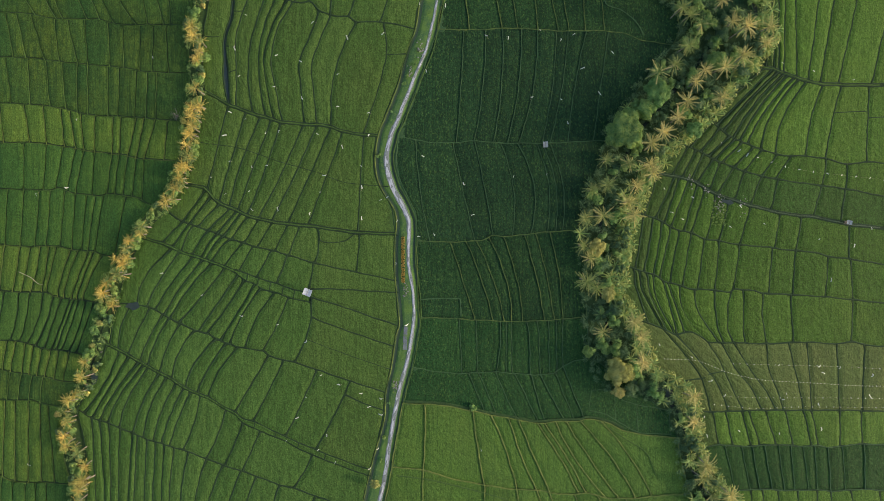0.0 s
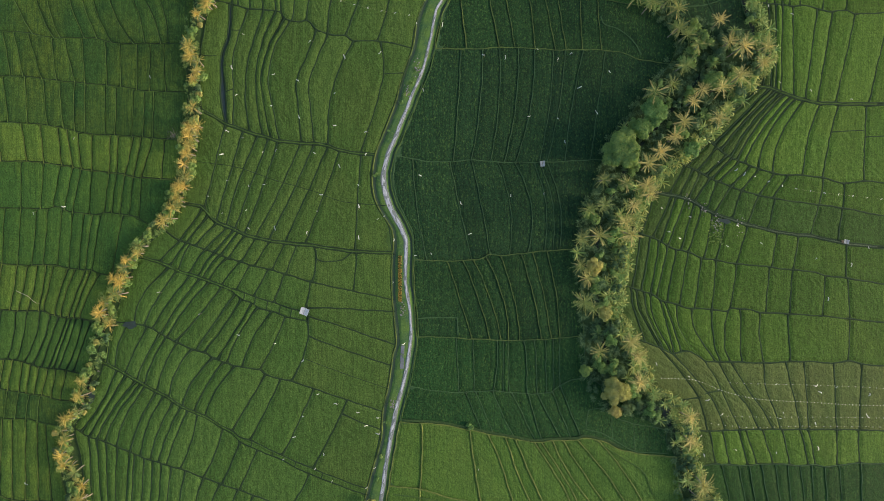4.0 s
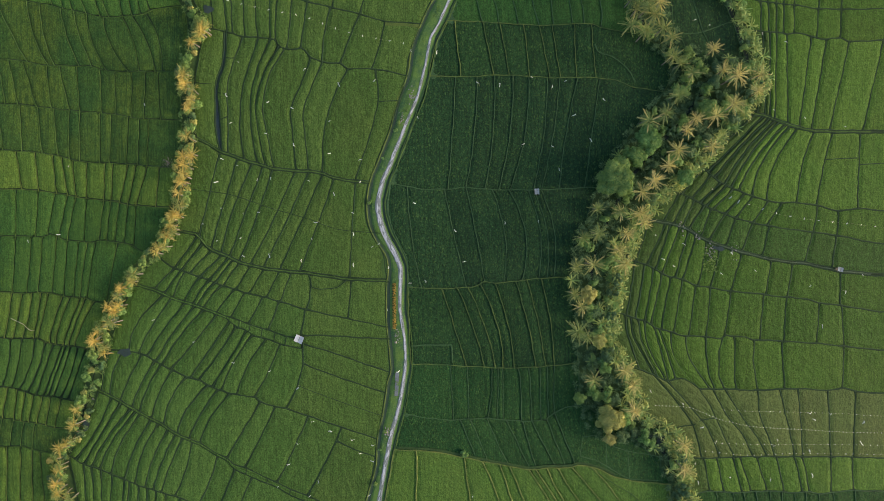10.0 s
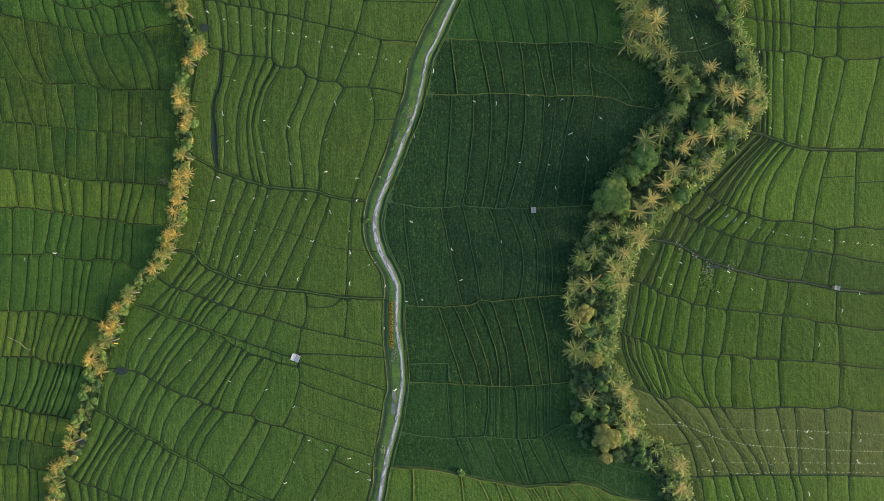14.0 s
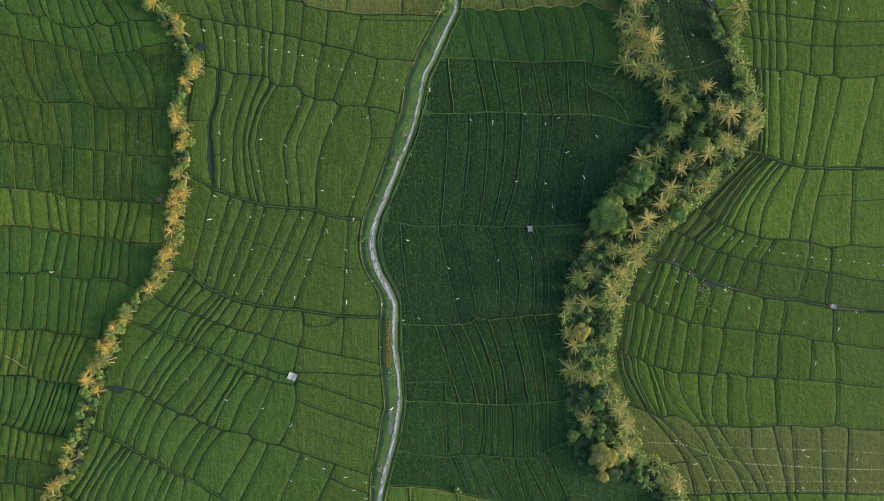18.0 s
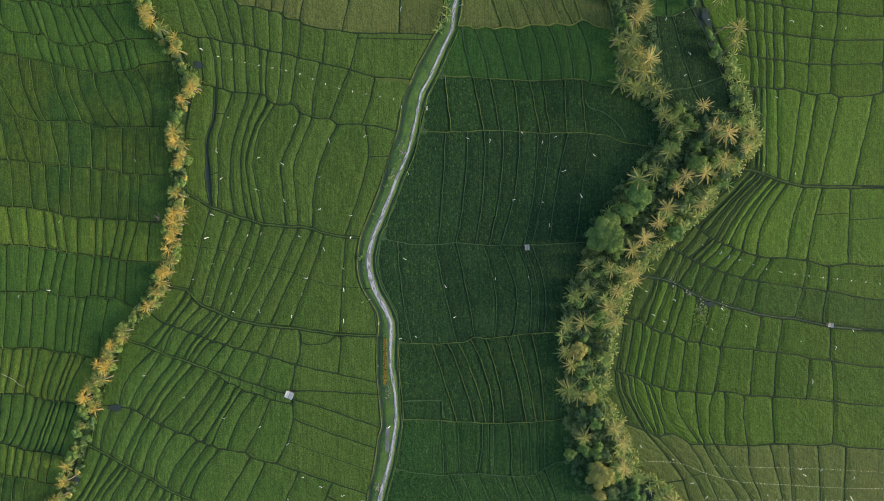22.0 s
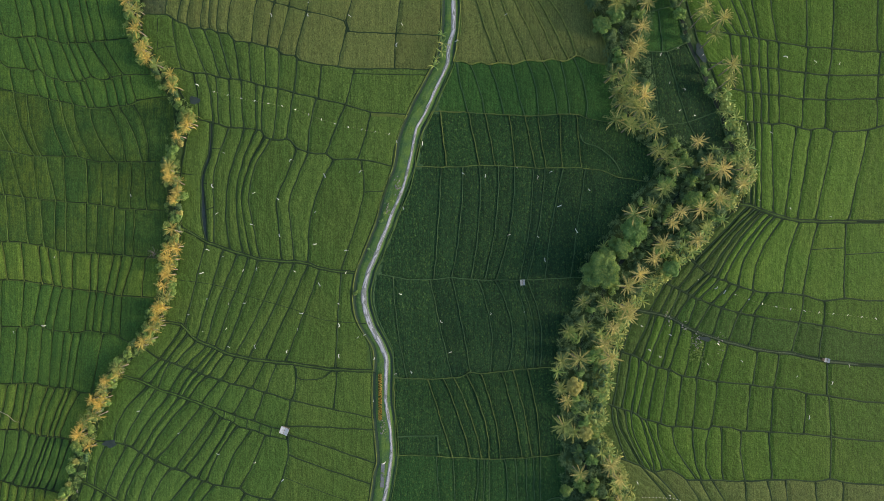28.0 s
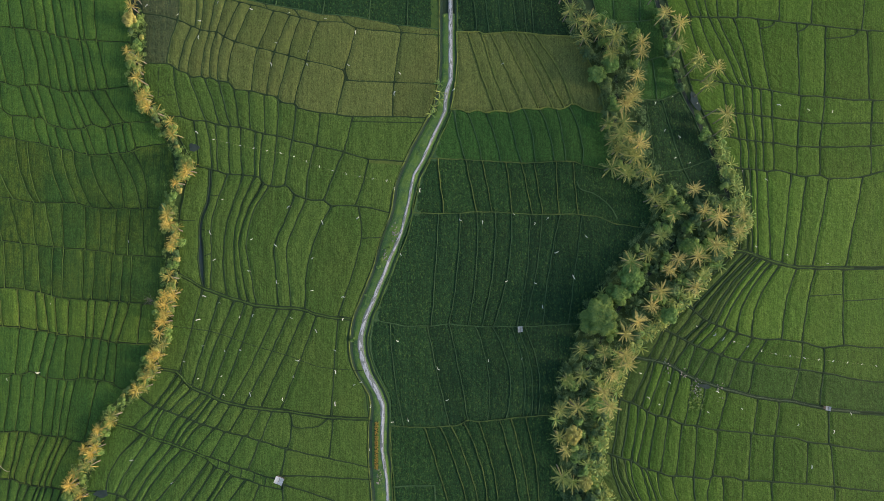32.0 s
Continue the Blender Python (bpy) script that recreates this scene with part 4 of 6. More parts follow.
    if kind.startswith("dark"):
        form = [(-half, 0.05), (-half * 0.6, rise), (half * 0.7, rise), (half, 0.05)]
    for c in cols:
        t = np.linspace(0, 1, 25)
        x, y = cross(c, t), fa(c[0]) * (1 - t) + fb(c[2]) * t
        line = np.stack(drift(x, y), 1)
        g = np.gradient(line, axis=0)
        g /= np.linalg.norm(g, axis=1)[:, None]
        serial += 1
        ribbon("cross_bund", line, np.stack([-g[:, 1], g[:, 0]], 1), form, soil, home, wobble=0.05, seed=serial)
    for f, k in ((fa, 0), (fb, 2)):
        x = np.arange(cols[0][k], cols[-1][k] + 1.0, 1.4)
        line = np.stack(drift(x, f(x)), 1)
        g = np.gradient(line, axis=0)
        g /= np.linalg.norm(g, axis=1)[:, None]
        serial += 1
        ribbon("contour_bund", line, np.stack([-g[:, 1], g[:, 0]], 1), [(o, z * 1.03 + 0.004 * (k + 1)) for o, z in form], soil, home, wobble=0.05, seed=serial)
    return home


# ---- ground ----
def ground():
    n, size = 60, 3000.0
    g = np.linspace(-1, 1, n + 1)
    g = np.sign(g) * np.abs(g) ** 2.2 * size
    verts = [(x, y + 20, -0.02) for y in g for x in g]
    w = n + 1
    faces = [(j * w + i, j * w + i + 1, (j + 1) * w + i + 1, (j + 1) * w + i) for j in range(n) for i in range(n)]
    tagged(mesh_object("ground", verts, faces, FARLAND), "green rice plain with muddy soil between the terraces", "ground", kind="structure")

    soil = []
    for y in np.linspace(-112, 162, 30):
        for x in np.linspace(-172, 172, 36):
            soil.append((x, y, 0.004 + 0.008 * math.sin(x * 0.7) * math.sin(y * 0.5)))
    faces = [(j * 36 + i, j * 36 + i + 1, (j + 1) * 36 + i + 1, (j + 1) * 36 + i) for j in range(29) for i in range(35)]
    tagged(mesh_object("paddy_soil", soil, faces, MUD), "dark wet mud of the paddy furrows", "soil", kind="structure")


ground()


q, nrm = along(ROAD_LINE, 1.5)
swell = np.interp(q[:, 1], *np.array(ROAD_WIDTHS).T) / 2.3
road = ribbon("road", q, nrm, [(1.15, 0.37), (0.7, 0.43), (0.0, 0.45), (-0.7, 0.43), (-1.15, 0.37)], GRAVEL, wobble=0.09, seed=5, wide=swell)
tagged(road, "narrow grey gravel road winding between the fields", "road", kind="structure")
track = ribbon("road_track", q, nrm, [(0.78, 0.415), (0.4, 0.452), (-0.1, 0.462), (-0.62, 0.432)], TRACK, wobble=0.12, seed=6, wide=swell)
tagged(track, "pale worn gravel strip along the middle of the road", "road", kind="structure")
ditch = ribbon("ditch", q, nrm, [(-1.62, 0.06), (-1.9, 0.03), (-2.3, 0.06)], DITCH, wobble=0.06, seed=8)
tagged(ditch, "narrow dark ditch beside the gravel road", "ditch", kind="structure")
edge = ribbon("ditch_bund", q, nrm, [(-2.25, 0.04), (-2.35, 0.42), (-2.6, 0.42), (-2.75, 0.05)], BUND_GRASS, wobble=0.06, seed=10)
tagged(edge, "thin green grass bund between ditch and paddies", "bund", kind="structure")
margin = ribbon("field_margin", q, nrm, [(-2.65, 0.2), (-3.6, 0.24), (-4.8, 0.2), (-5.2, 0.03)], BUND_DIM, wobble=0.05, seed=12)
tagged(margin, "dull green margin of the dark paddies by the road", "field margin", kind="structure")
q, nrm = along(ROAD_WEST_LINE, 1.5)
margin = ribbon("field_margin", q, nrm, [(3.4, 0.05), (3.0, 0.30), (1.5, 0.33), (0.3, 0.30)], BUND_GRASS, wobble=0.05, seed=11)
tagged(margin, "grassy margin of the paddies beside the ditch", "field margin", kind="structure")
ditch = ribbon("ditch", q, nrm, [(-0.1, 0.06), (-0.7, 0.03), (-1.25, 0.06)], DITCH, wobble=0.08, seed=7)
tagged(ditch, "dark weedy irrigation ditch beside the road", "ditch", kind="structure")
edge = ribbon("ditch_bund", q, nrm, [(0.32, 0.05), (0.2, 0.44), (-0.04, 0.44), (-0.16, 0.04)], BUND_LIT, wobble=0.06, seed=9)
tagged(edge, "thin dry grass bund, tinted sunlit, between ditch and paddies", "bund", kind="structure")


def between(left, right, step, inset=0.0):
    """Rows across a belt of land: y, west edge and east edge."""
    fl, fr = smooth_line([(y, x) for x, y in left]), smooth_line([(y, x) for x, y in right])
    ys = np.arange(-108.0, 152.0, step)
    return [(float(y), float(fl(y)) + inset, float(fr(y)) - inset) for y in ys]


def belt(name, rows, label):
    verts, faces = [], []
    for y, a, b in rows:
        for s in np.linspace(0, 1, 7):
            verts.append((a + (b - a) * s + 0.3 * math.sin(y * 1.3 + s * 9), y, 0.03 + 0.22 * math.sin(math.pi * s)))
    n = len(rows)
    faces = [(i * 7 + j, i * 7 + j + 1, (i + 1) * 7 + j + 1, (i + 1) * 7 + j) for i in range(n - 1) for j in range(6)]
    tagged(mesh_object(name, verts, faces, GRASS), label, "bank", kind="structure")


def verge():
    """The grass on both sides of the road, from the ditch to the far ditch."""
    verts, faces = [], []
    heights = (0.05, 0.26, 0.32, 0.36, 0.36, 0.34, 0.28, 0.05)
    rows = between([(x + 1.2, y) for x, y in ROAD_WEST_LINE], [(x + 1.66, y) for x, y in ROAD_LINE], 1.4)
    rnd = np.random.RandomState(6)
    for y, a, b in rows:
        for k, z in enumerate(heights):
            verts.append((a + (b - a) * (k / 7) + rnd.uniform(-0.1, 0.1), y, z + rnd.uniform(-0.02, 0.02)))
    faces = [(i * 8 + j, i * 8 + j + 1, (i + 1) * 8 + j + 1, (i + 1) * 8 + j) for i in range(len(rows) - 1) for j in range(7)]
    tagged(mesh_object("verge", verts, faces, VERGE), "grassy road verge with bright and dull green patches", "verge", kind="structure")


verge()
belt("stream_bank", between(EAST_LEFT_LINE, EAST_RIGHT_LINE, 2.0, -1.6), "wide grassy bank under the palms")
WEST_EDGES = ([(x - 3.6, y) for x, y in WEST_LINE], [(x + 3.4, y) for x, y in WEST_LINE])
ARM_EDGES = ([(x - 1.2, y) for x, y in ARM_LINE], [(x + 4.0, y) for x, y in ARM_LINE])
belt("stream_bank", between(*WEST_EDGES, 2.0, -1.8), "narrow grassy bank under the golden palms")
belt("stream_bank", [r for r in between(*ARM_EDGES, 2.0) if r[0] > 72], "grassy bank of the stream's side arm")
for line, w, ly, label in ((EAST_LINE, 0.6, 0.27, "dark stream water under the palms"), (WEST_LINE, 0.4, 0.26, "narrow dark stream between palms"), (ARM_LINE, 0.8, 0.26, "grey stream water in the side arm")):
    q, nrm = along(line, 2.0)
    w2 = ribbon("stream", q, nrm, [(w, ly), (0, ly), (-w, ly)], WATER, wobble=0.3, seed=int(w * 10))
    tagged(w2, label, "water", kind="structure")

# ---- plants ----
def frond_mesh(name, material, length=4.0, droop=1.2, pairs=15, seed=1):
    """A feathered leaf along x: arched rib and narrow leaflets swept towards the tip."""
    rnd = np.random.RandomState(seed)
    verts, faces = [], []

    def spine(s):
        return np.array([length * (s - 0.10 * s ** 3), 0.0, 0.7 * s - droop * s * s])

    steps = 6
    for i in range(steps):
        p = spine(i / (steps - 1))
        w = 0.06 * (1 - 0.8 * i / (steps - 1))
        verts += [(p[0], -w, p[2]), (p[0], w, p[2])]
    faces += [(2 * i, 2 * i + 1, 2 * i + 3, 2 * i + 2) for i in range(steps - 1)]
    for i in range(pairs):
        s = 0.16 + 0.84 * i / (pairs - 1)
        p = spine(s)
        size = 0.31 * math.sin(math.pi * (0.2 + 0.68 * s)) + 0.16
        for side in (-1, 1):
            k = len(verts)
            z = size * rnd.uniform(0.6, 1.45)
            ahead, out, fall = 0.95 * z, side * z * 0.50, -0.35 * z + rnd.uniform(-0.12, 0.1)
            verts += [(p[0] - 0.035, 0, p[2]), (p[0] + 0.035, 0, p[2]), (p[0] + ahead * 0.6 + 0.03, out * 0.55, p[2] + fall * 0.25), (p[0] + ahead, out, p[2] + fall), (p[0] + ahead * 0.55 - 0.03, out * 0.6, p[2] + fall * 0.25)]
            faces += [(k, k + 1, k + 2, k + 4), (k + 4, k + 2, k + 3)]
    me = bpy.data.meshes.new(name)
    me.from_pydata(verts, [], faces)
    me.materials.append(material)
    return me


def banana_mesh(name, length=2.3, width=0.34, seed=1):
    rnd = np.random.RandomState(seed)
    verts, faces = [], []
    n = 7
    for i in range(n):
        s = i / (n - 1)
        w = width * math.sin(math.pi * (0.08 + 0.9 * s)) ** 0.6 + rnd.uniform(-0.03, 0.03)
        x, z = length * (s - 0.15 * s ** 3), 1.0 * s - 1.5 * s * s
        verts += [(x, -w, z - 0.12 * w), (x, 0, z), (x, w, z - 0.12 * w)]
    for i in range(n - 1):
        k = 3 * i
        faces += [(k, k + 1, k + 4, k + 3), (k + 1, k + 2, k + 5, k + 4)]
    me = bpy.data.meshes.new(name)
    me.from_pydata(verts, [], faces)
    me.materials.append(BANANA)
    return me


def tube(name, path, radii, material, parent, label="", sides=7):
    verts, faces = [], []
    for i, p in enumerate(path):
        for k in range(sides):
            a = 2 * math.pi * k / sides
            verts.append((p[0] + radii[i] * math.cos(a), p[1] + radii[i] * math.sin(a), p[2]))
    for i in range(len(path) - 1):
        for k in range(sides):
            faces.append((i * sides + k, i * sides + (k + 1) % sides, (i + 1) * sides + (k + 1) % sides, (i + 1) * sides + k))
    faces.append(tuple(range((len(path) - 1) * sides, len(path) * sides)))
    return mesh_object(name, verts, faces, material, parent, label, smooth=True)


FROND_MESHES = [frond_mesh("frond", FROND, 4.2, 1.3, 22, 1), frond_mesh("frond", FROND, 3.7, 1.8, 20, 2), frond_mesh("frond", FROND_DRY, 4.0, 2.1, 20, 3), frond_mesh("frond", FROND_TAN, 4.1, 1.7, 22, 4)]
BANANA_MESHES = [banana_mesh("leaf", 3.1, 0.21, 1), banana_mesh("leaf", 2.6, 0.19, 2)]


def palm(height, spread, dry, seed, tan=False, fronds=15):
    """A coconut palm at the origin: bent trunk and a crown of single fronds; dry: share of golden fronds."""
    rnd = np.random.RandomState(seed)
    root = new("coconut_palm")
    lx, ly = rnd.uniform(-0.9, 0.9, 2)
    path = [(lx * s * s, ly * s * s, height * s - 0.3 * (s == 0)) for s in np.linspace(0, 1, 7)]
    tube("trunk", path, [0.20 - 0.08 * s for s in np.linspace(0, 1, 7)], BARK, root, "pale grey ringed palm trunk")
    top = Matrix.Translation((lx, ly, height))
    n = fronds + rnd.randint(-1, 2)
    for i in range(n):
        me = FROND_MESHES[3 if tan else 2] if rnd.rand() < dry else FROND_MESHES[rnd.randint(2)]
        up = 48 - 78 * (i / (n - 1)) + rnd.uniform(-20, 20)
        ob = new("frond", me)
        ob.parent = root
        k = spread * rnd.uniform(0.62, 1.12)
        ob.matrix_basis = top @ pose(0, 0, 0, rnd.uniform(-35, 35), -up, i * 137.5 + rnd.uniform(-16, 16)) @ Matrix.Scale(k, 4)
    # the young upright leaves in the heart of the crown are one tuft
    verts, faces = [], []
    src = FROND_MESHES[1]
    for i in range(30):
        m = pose(0, 0, 0, rnd.uniform(-60, 60), -rnd.uniform(0, 75), i * 137.5 + rnd.uniform(-20, 20)) @ Matrix.Scale(spread * rnd.uniform(0.5, 1.0), 4)
        k = len(verts)
        verts += [tuple(m @ v.co) for v in src.vertices]
        faces += [tuple(a + k for a in p.vertices) for p in src.polygons]
    heart = mesh_object("heart", verts, faces, (FROND_TAN if tan else FROND_DRY) if dry > 0.5 else FROND, root, "tuft of young upright fronds")
    heart.matrix_basis = top
    return root


def banana(height, seed):
    rnd = np.random.RandomState(seed)
    root = new("banana_plant")
    tube("stem", [(0, 0, -0.1), (0.05, 0, height * 0.5), (0.1, 0.03, height)], [0.16, 0.13, 0.07], GRASS, root)
    n = rnd.randint(9, 11)
    for i in range(n):
        ob = new("leaf", BANANA_MESHES[rnd.randint(2)])
        ob.parent = root
        ob.matrix_basis = Matrix.Translation((0.1, 0.03, height)) @ pose(0, 0, 0, rnd.uniform(-30, 30), -rnd.uniform(-5, 45), i * 137.5 + rnd.uniform(-15, 15)) @ Matrix.Scale(rnd.uniform(0.8, 1.15), 4)
    return root


def crown_verts(lobes, leaves, size, rnd, stretch_z=0.75):
    """Leaf clumps spread over uneven lobes; lobes: (x, y, z, radius)."""
    verts, faces = [], []
    total = sum(l[3] ** 2 for l in lobes)
    for lx, ly, lz, lr in lobes:
        for _ in range(int(leaves * lr * lr / total)):
            d = rnd.normal(size=3)
            d /= np.linalg.norm(d)
            if d[2] < -0.45:
                d[2] = -d[2]
            r = lr * rnd.uniform(0.72, 1.08)
            c = np.array([lx, ly, lz]) + d * r * np.array([1, 1, stretch_z])
            u = rnd.normal(size=3)
            u -= d * u.dot(d) * 0.6
            u /= np.linalg.norm(u)
            v = np.cross(d, u)
            v /= max(1e-6, np.linalg.norm(v))
            a = size * rnd.uniform(0.6, 1.3)
            k = len(verts)
            verts += [c - u * a, c + v * a * 0.42 - d * 0.04, c + u * a, c - v * a * 0.42 - d * 0.04]
            faces.append((k, k + 1, k + 2, k + 3))
    return verts, faces


def broadleaf(radius, height, leaves, material, seed, name="broadleaf_tree", size=0.34):
    rnd = np.random.RandomState(seed)
    root = new(name)
    lobes = [(0, 0, height - radius * 0.6, radius * 0.62)]
    limbs = []
    for i in range(20):
        a, q = i * 2.4 + rnd.uniform(-0.3, 0.3), radius * rnd.uniform(0.25, 0.74)
        z = height - radius * (0.25 + 0.75 * (q / radius) ** 2) + rnd.uniform(-0.3, 0.3)
        lobes.append((q * math.cos(a), q * math.sin(a), z, radius * rnd.uniform(0.18, 0.32)))
        limbs.append((q * math.cos(a), q * math.sin(a), z))
    stem = tube("trunk", [(0, 0, -0.2), (0.1, 0.05, height * 0.3), (0.0, 0.1, height - radius * 0.7)], [radius * 0.09, radius * 0.07, radius * 0.04], BARK, root)
    for p in limbs[:6]:
        tube("limb", [(0, 0.05, height * 0.35), (p[0] * 0.5, p[1] * 0.5, (height * 0.35 + p[2]) / 2 + 0.2), p], [radius * 0.05, radius * 0.035, radius * 0.012], BARK, stem, sides=5)
    v, f = crown_verts(lobes, leaves, size * 1.3, rnd)
    mesh_object("crown", v, f, material, root)
    return root


def shrub(radius, height, leaves, material, seed):
    rnd = np.random.RandomState(seed)
    root = new("shrub")
    lobes = [(rnd.uniform(-1, 1) * radius * 0.6, rnd.uniform(-1, 1) * radius * 0.6, height * rnd.uniform(0.4, 0.75), radius * rnd.uniform(0.35, 0.6)) for _ in range(6)]
    tube("stem", [(0, 0, -0.1), (0.05, 0, height * 0.5)], [0.08, 0.04], BARK, root, sides=5)
    v, f = crown_verts(lobes, leaves, 0.36, rnd)
    mesh_object("crown", v, f, material, root)
    return root


plant_rnd = random.Random(7)


def set_out(makers, spots, label, category, group, low=0.9, high=1.1, ground_z=0.1):
    """The first plants of a kind are built, the rest are copies with their own turn and size."""
    for i, (x, y) in enumerate(spots):
        m = pose(x, y, ground_z, 0, 0, plant_rnd.uniform(0, 360)) @ Matrix.Scale(plant_rnd.uniform(low, high), 4)
        src = makers[i % len(makers)]
        if i < len(makers):
            src.matrix_basis = m
            src["base"] = 1
        else:
            ob = copy_thing(src, pose(0, 0, 0))
            ob.matrix_basis = m
        tagged(src, label, category, group)
    for o in makers:
        if "base" in o:
            del o["base"]


east_palms = PALMS_EAST_UPPER + PALMS_EAST_LOWER
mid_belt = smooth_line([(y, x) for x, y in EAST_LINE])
# east half gets golden fronds, west half olive: low sun painted by frond colour
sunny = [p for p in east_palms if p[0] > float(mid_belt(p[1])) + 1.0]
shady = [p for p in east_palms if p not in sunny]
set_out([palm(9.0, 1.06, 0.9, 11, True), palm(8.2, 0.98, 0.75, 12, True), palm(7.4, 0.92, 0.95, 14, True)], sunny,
        "coconut palm with fronds tinted golden for the sunlit bank side", "palm tree", "palms along the east stream", 0.92, 1.2)
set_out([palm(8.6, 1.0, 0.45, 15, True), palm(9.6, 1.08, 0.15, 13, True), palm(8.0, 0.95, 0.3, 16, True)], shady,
        "coconut palm with fronds kept olive green for the shaded side", "palm tree", "palms along the east stream", 0.92, 1.2)
set_out([palm(12.0, 1.0, 0.7, 31, True), palm(11.5, 0.9, 0.5, 32, True)], PALMS_EAST_ARM, "tall pale golden coconut palm with a bare trunk", "palm tree", "palms along the stream's arm", 0.95, 1.08)
west_palms = PALMS_WEST_UPPER + PALMS_WEST_LOWER
west_palms += [((a[0] + b[0]) / 2 + plant_rnd.uniform(-1.2, 1.2), (a[1] + b[1]) / 2) for a, b in zip(west_palms, west_palms[1:]) if 2.6 < math.dist(a, b) < 11 and plant_rnd.random() < 0.9]
west_palms += [(x + plant_rnd.choice((-1.7, 1.7)), y + plant_rnd.uniform(-1.2, 1.2)) for x, y in west_palms if plant_rnd.random() < 0.22]
set_out([palm(5.6, 0.74, 0.75, 21, fronds=12), palm(5.0, 0.70, 0.3, 22, fronds=12), palm(6.2, 0.76, 0.9, 23, fronds=12), palm(4.6, 0.64, 0.45, 24, fronds=12), palm(5.2, 0.72, 0.8, 25, fronds=12)], west_palms,
        "golden yellow coconut palm with many dry fronds", "palm tree", "palms along the west stream", 0.92, 1.2)
big = [(8.2, 9.5, 12000, FOLIAGE), (5.8, 7.6, 5600, FOLIAGE), (4.2, 6.6, 3200, FOLIAGE), (5.8, 7.4, 5200, FOLIAGE_GOLD), (4.0, 5.0, 2600, FOLIAGE_GOLD), (3.4, 5.0, 2200, FOLIAGE_GOLD), (2.4, 4.2, 1400, FOLIAGE),
       (4.4, 7.0, 3200, FOLIAGE), (4.0, 6.0, 2600, FOLIAGE), (3.6, 6.0, 2200, FOLIAGE), (3.4, 5.6, 2000, FOLIAGE), (3.6, 5.0, 2300, FOLIAGE), (3.0, 5.0, 1800, FOLIAGE_GOLD), (2.8, 4.4, 1700, FOLIAGE_GOLD)]
for i, ((x, y), (r, h, n, mat)) in enumerate(zip(ROUND_TREES, big)):
    tree = broadleaf(r, h, n, mat, 40 + i)
    tree.location = (x, y, 0.1)
    tagged(tree, "round leafy golden brown tree on the stream bank" if mat is FOLIAGE_GOLD else "round dark green broadleaf tree on the stream bank", "tree", "broadleaf trees by the stream")

# undergrowth and bananas fill the banks between the palms
spots_e, spots_b, spots_w = [], [], []
for y, a, b in between(EAST_LEFT_LINE, EAST_RIGHT_LINE, 3.2, 2.6):
    spots_e += [(plant_rnd.uniform(a, b), y + plant_rnd.uniform(-1.5, 1.5)) for _ in range(max(1, int((b - a) / 6.2)))]
for y, a, b in between(EAST_LEFT_LINE, EAST_RIGHT_LINE, 1.9, 1.0):
    if -95 < y < 85:
        spots_b.append((b - plant_rnd.uniform(-0.6, 4.5), y))
        if plant_rnd.random() < 0.45:
            spots_b.append((b - plant_rnd.uniform(2.0, 7.5), y))
        if plant_rnd.random() < 0.2:
            spots_b.append((plant_rnd.uniform(a, b), y))
for y, a, b in between(*ARM_EDGES, 1.8):
    if y > 72:
        if y < 106:
            spots_b.append((b + plant_rnd.uniform(-3.0, 1.0), y))
        if plant_rnd.random() < 0.4:
            spots_e.append((a + plant_rnd.uniform(-0.5, 1.0), y))
for y, a, b in between(*WEST_EDGES, 2.0, 0.6):
    spots_w.append((plant_rnd.uniform(a, b), y))
set_out([shrub(2.5, 3.6, 620, FOLIAGE_DARK, 61), shrub(2.0, 2.8, 460, FOLIAGE_DARK, 62), shrub(2.5, 3.4, 620, FOLIAGE, 63), shrub(1.8, 3.0, 420, FOLIAGE, 64)], spots_e,
        "dense dark green shrub in the palm undergrowth", "shrub", "undergrowth along the east stream", 0.75, 1.3)
set_out([shrub(2.0, 3.2, 520, FOLIAGE, 71), shrub(1.4, 2.0, 340, FOLIAGE_GOLD, 72), shrub(1.6, 2.6, 400, FOLIAGE_DARK, 73), shrub(1.8, 3.0, 460, FOLIAGE, 74)], spots_w,
        "low shrub with green and yellowed leaves", "shrub", "undergrowth along the west stream", 0.7, 1.15)
set_out([banana(1.9, 81), banana(1.5, 82), banana(2.2, 83)], spots_b,
        "bright green banana plant with broad arching leaves", "banana plant", "bananas along the east stream", 0.8, 1.2)


def weeds(rows, per_metre, material, label, seed, reach=1.2, low=0.5, tall=1.8):
    """Lush low growth that covers a bank: rosettes of arching leaves, in one mesh."""
    rnd = np.random.RandomState(seed)
    verts, faces = [], []
    for y, a, b in rows:
        for _ in range(rnd.poisson((b - a) * per_metre)):
            c = np.array([rnd.uniform(a, b), y + rnd.uniform(-0.6, 0.6), rnd.uniform(low, tall)])
            r = reach * rnd.uniform(0.6, 1.25)
            n = rnd.randint(8, 13)
            for i in range(n):
                t = 2 * math.pi * (i + rnd.uniform(-0.3, 0.3)) / n
                d, s = np.array([math.cos(t), math.sin(t), 0.0]), np.array([-math.sin(t), math.cos(t), 0.0])
                w, lift = r * rnd.uniform(0.06, 0.11), rnd.uniform(0.1, 0.6) * r
                k = len(verts)
                mid, tip = c + d * r * 0.55 + (0, 0, lift), c + d * r + (0, 0, lift * 0.5)
                verts += [c, mid + s * w, tip, mid - s * w]
                faces.append((k, k + 1, k + 2, k + 3))
    tagged(mesh_object("undergrowth", verts, faces, material), label, "undergrowth", kind="stuff")


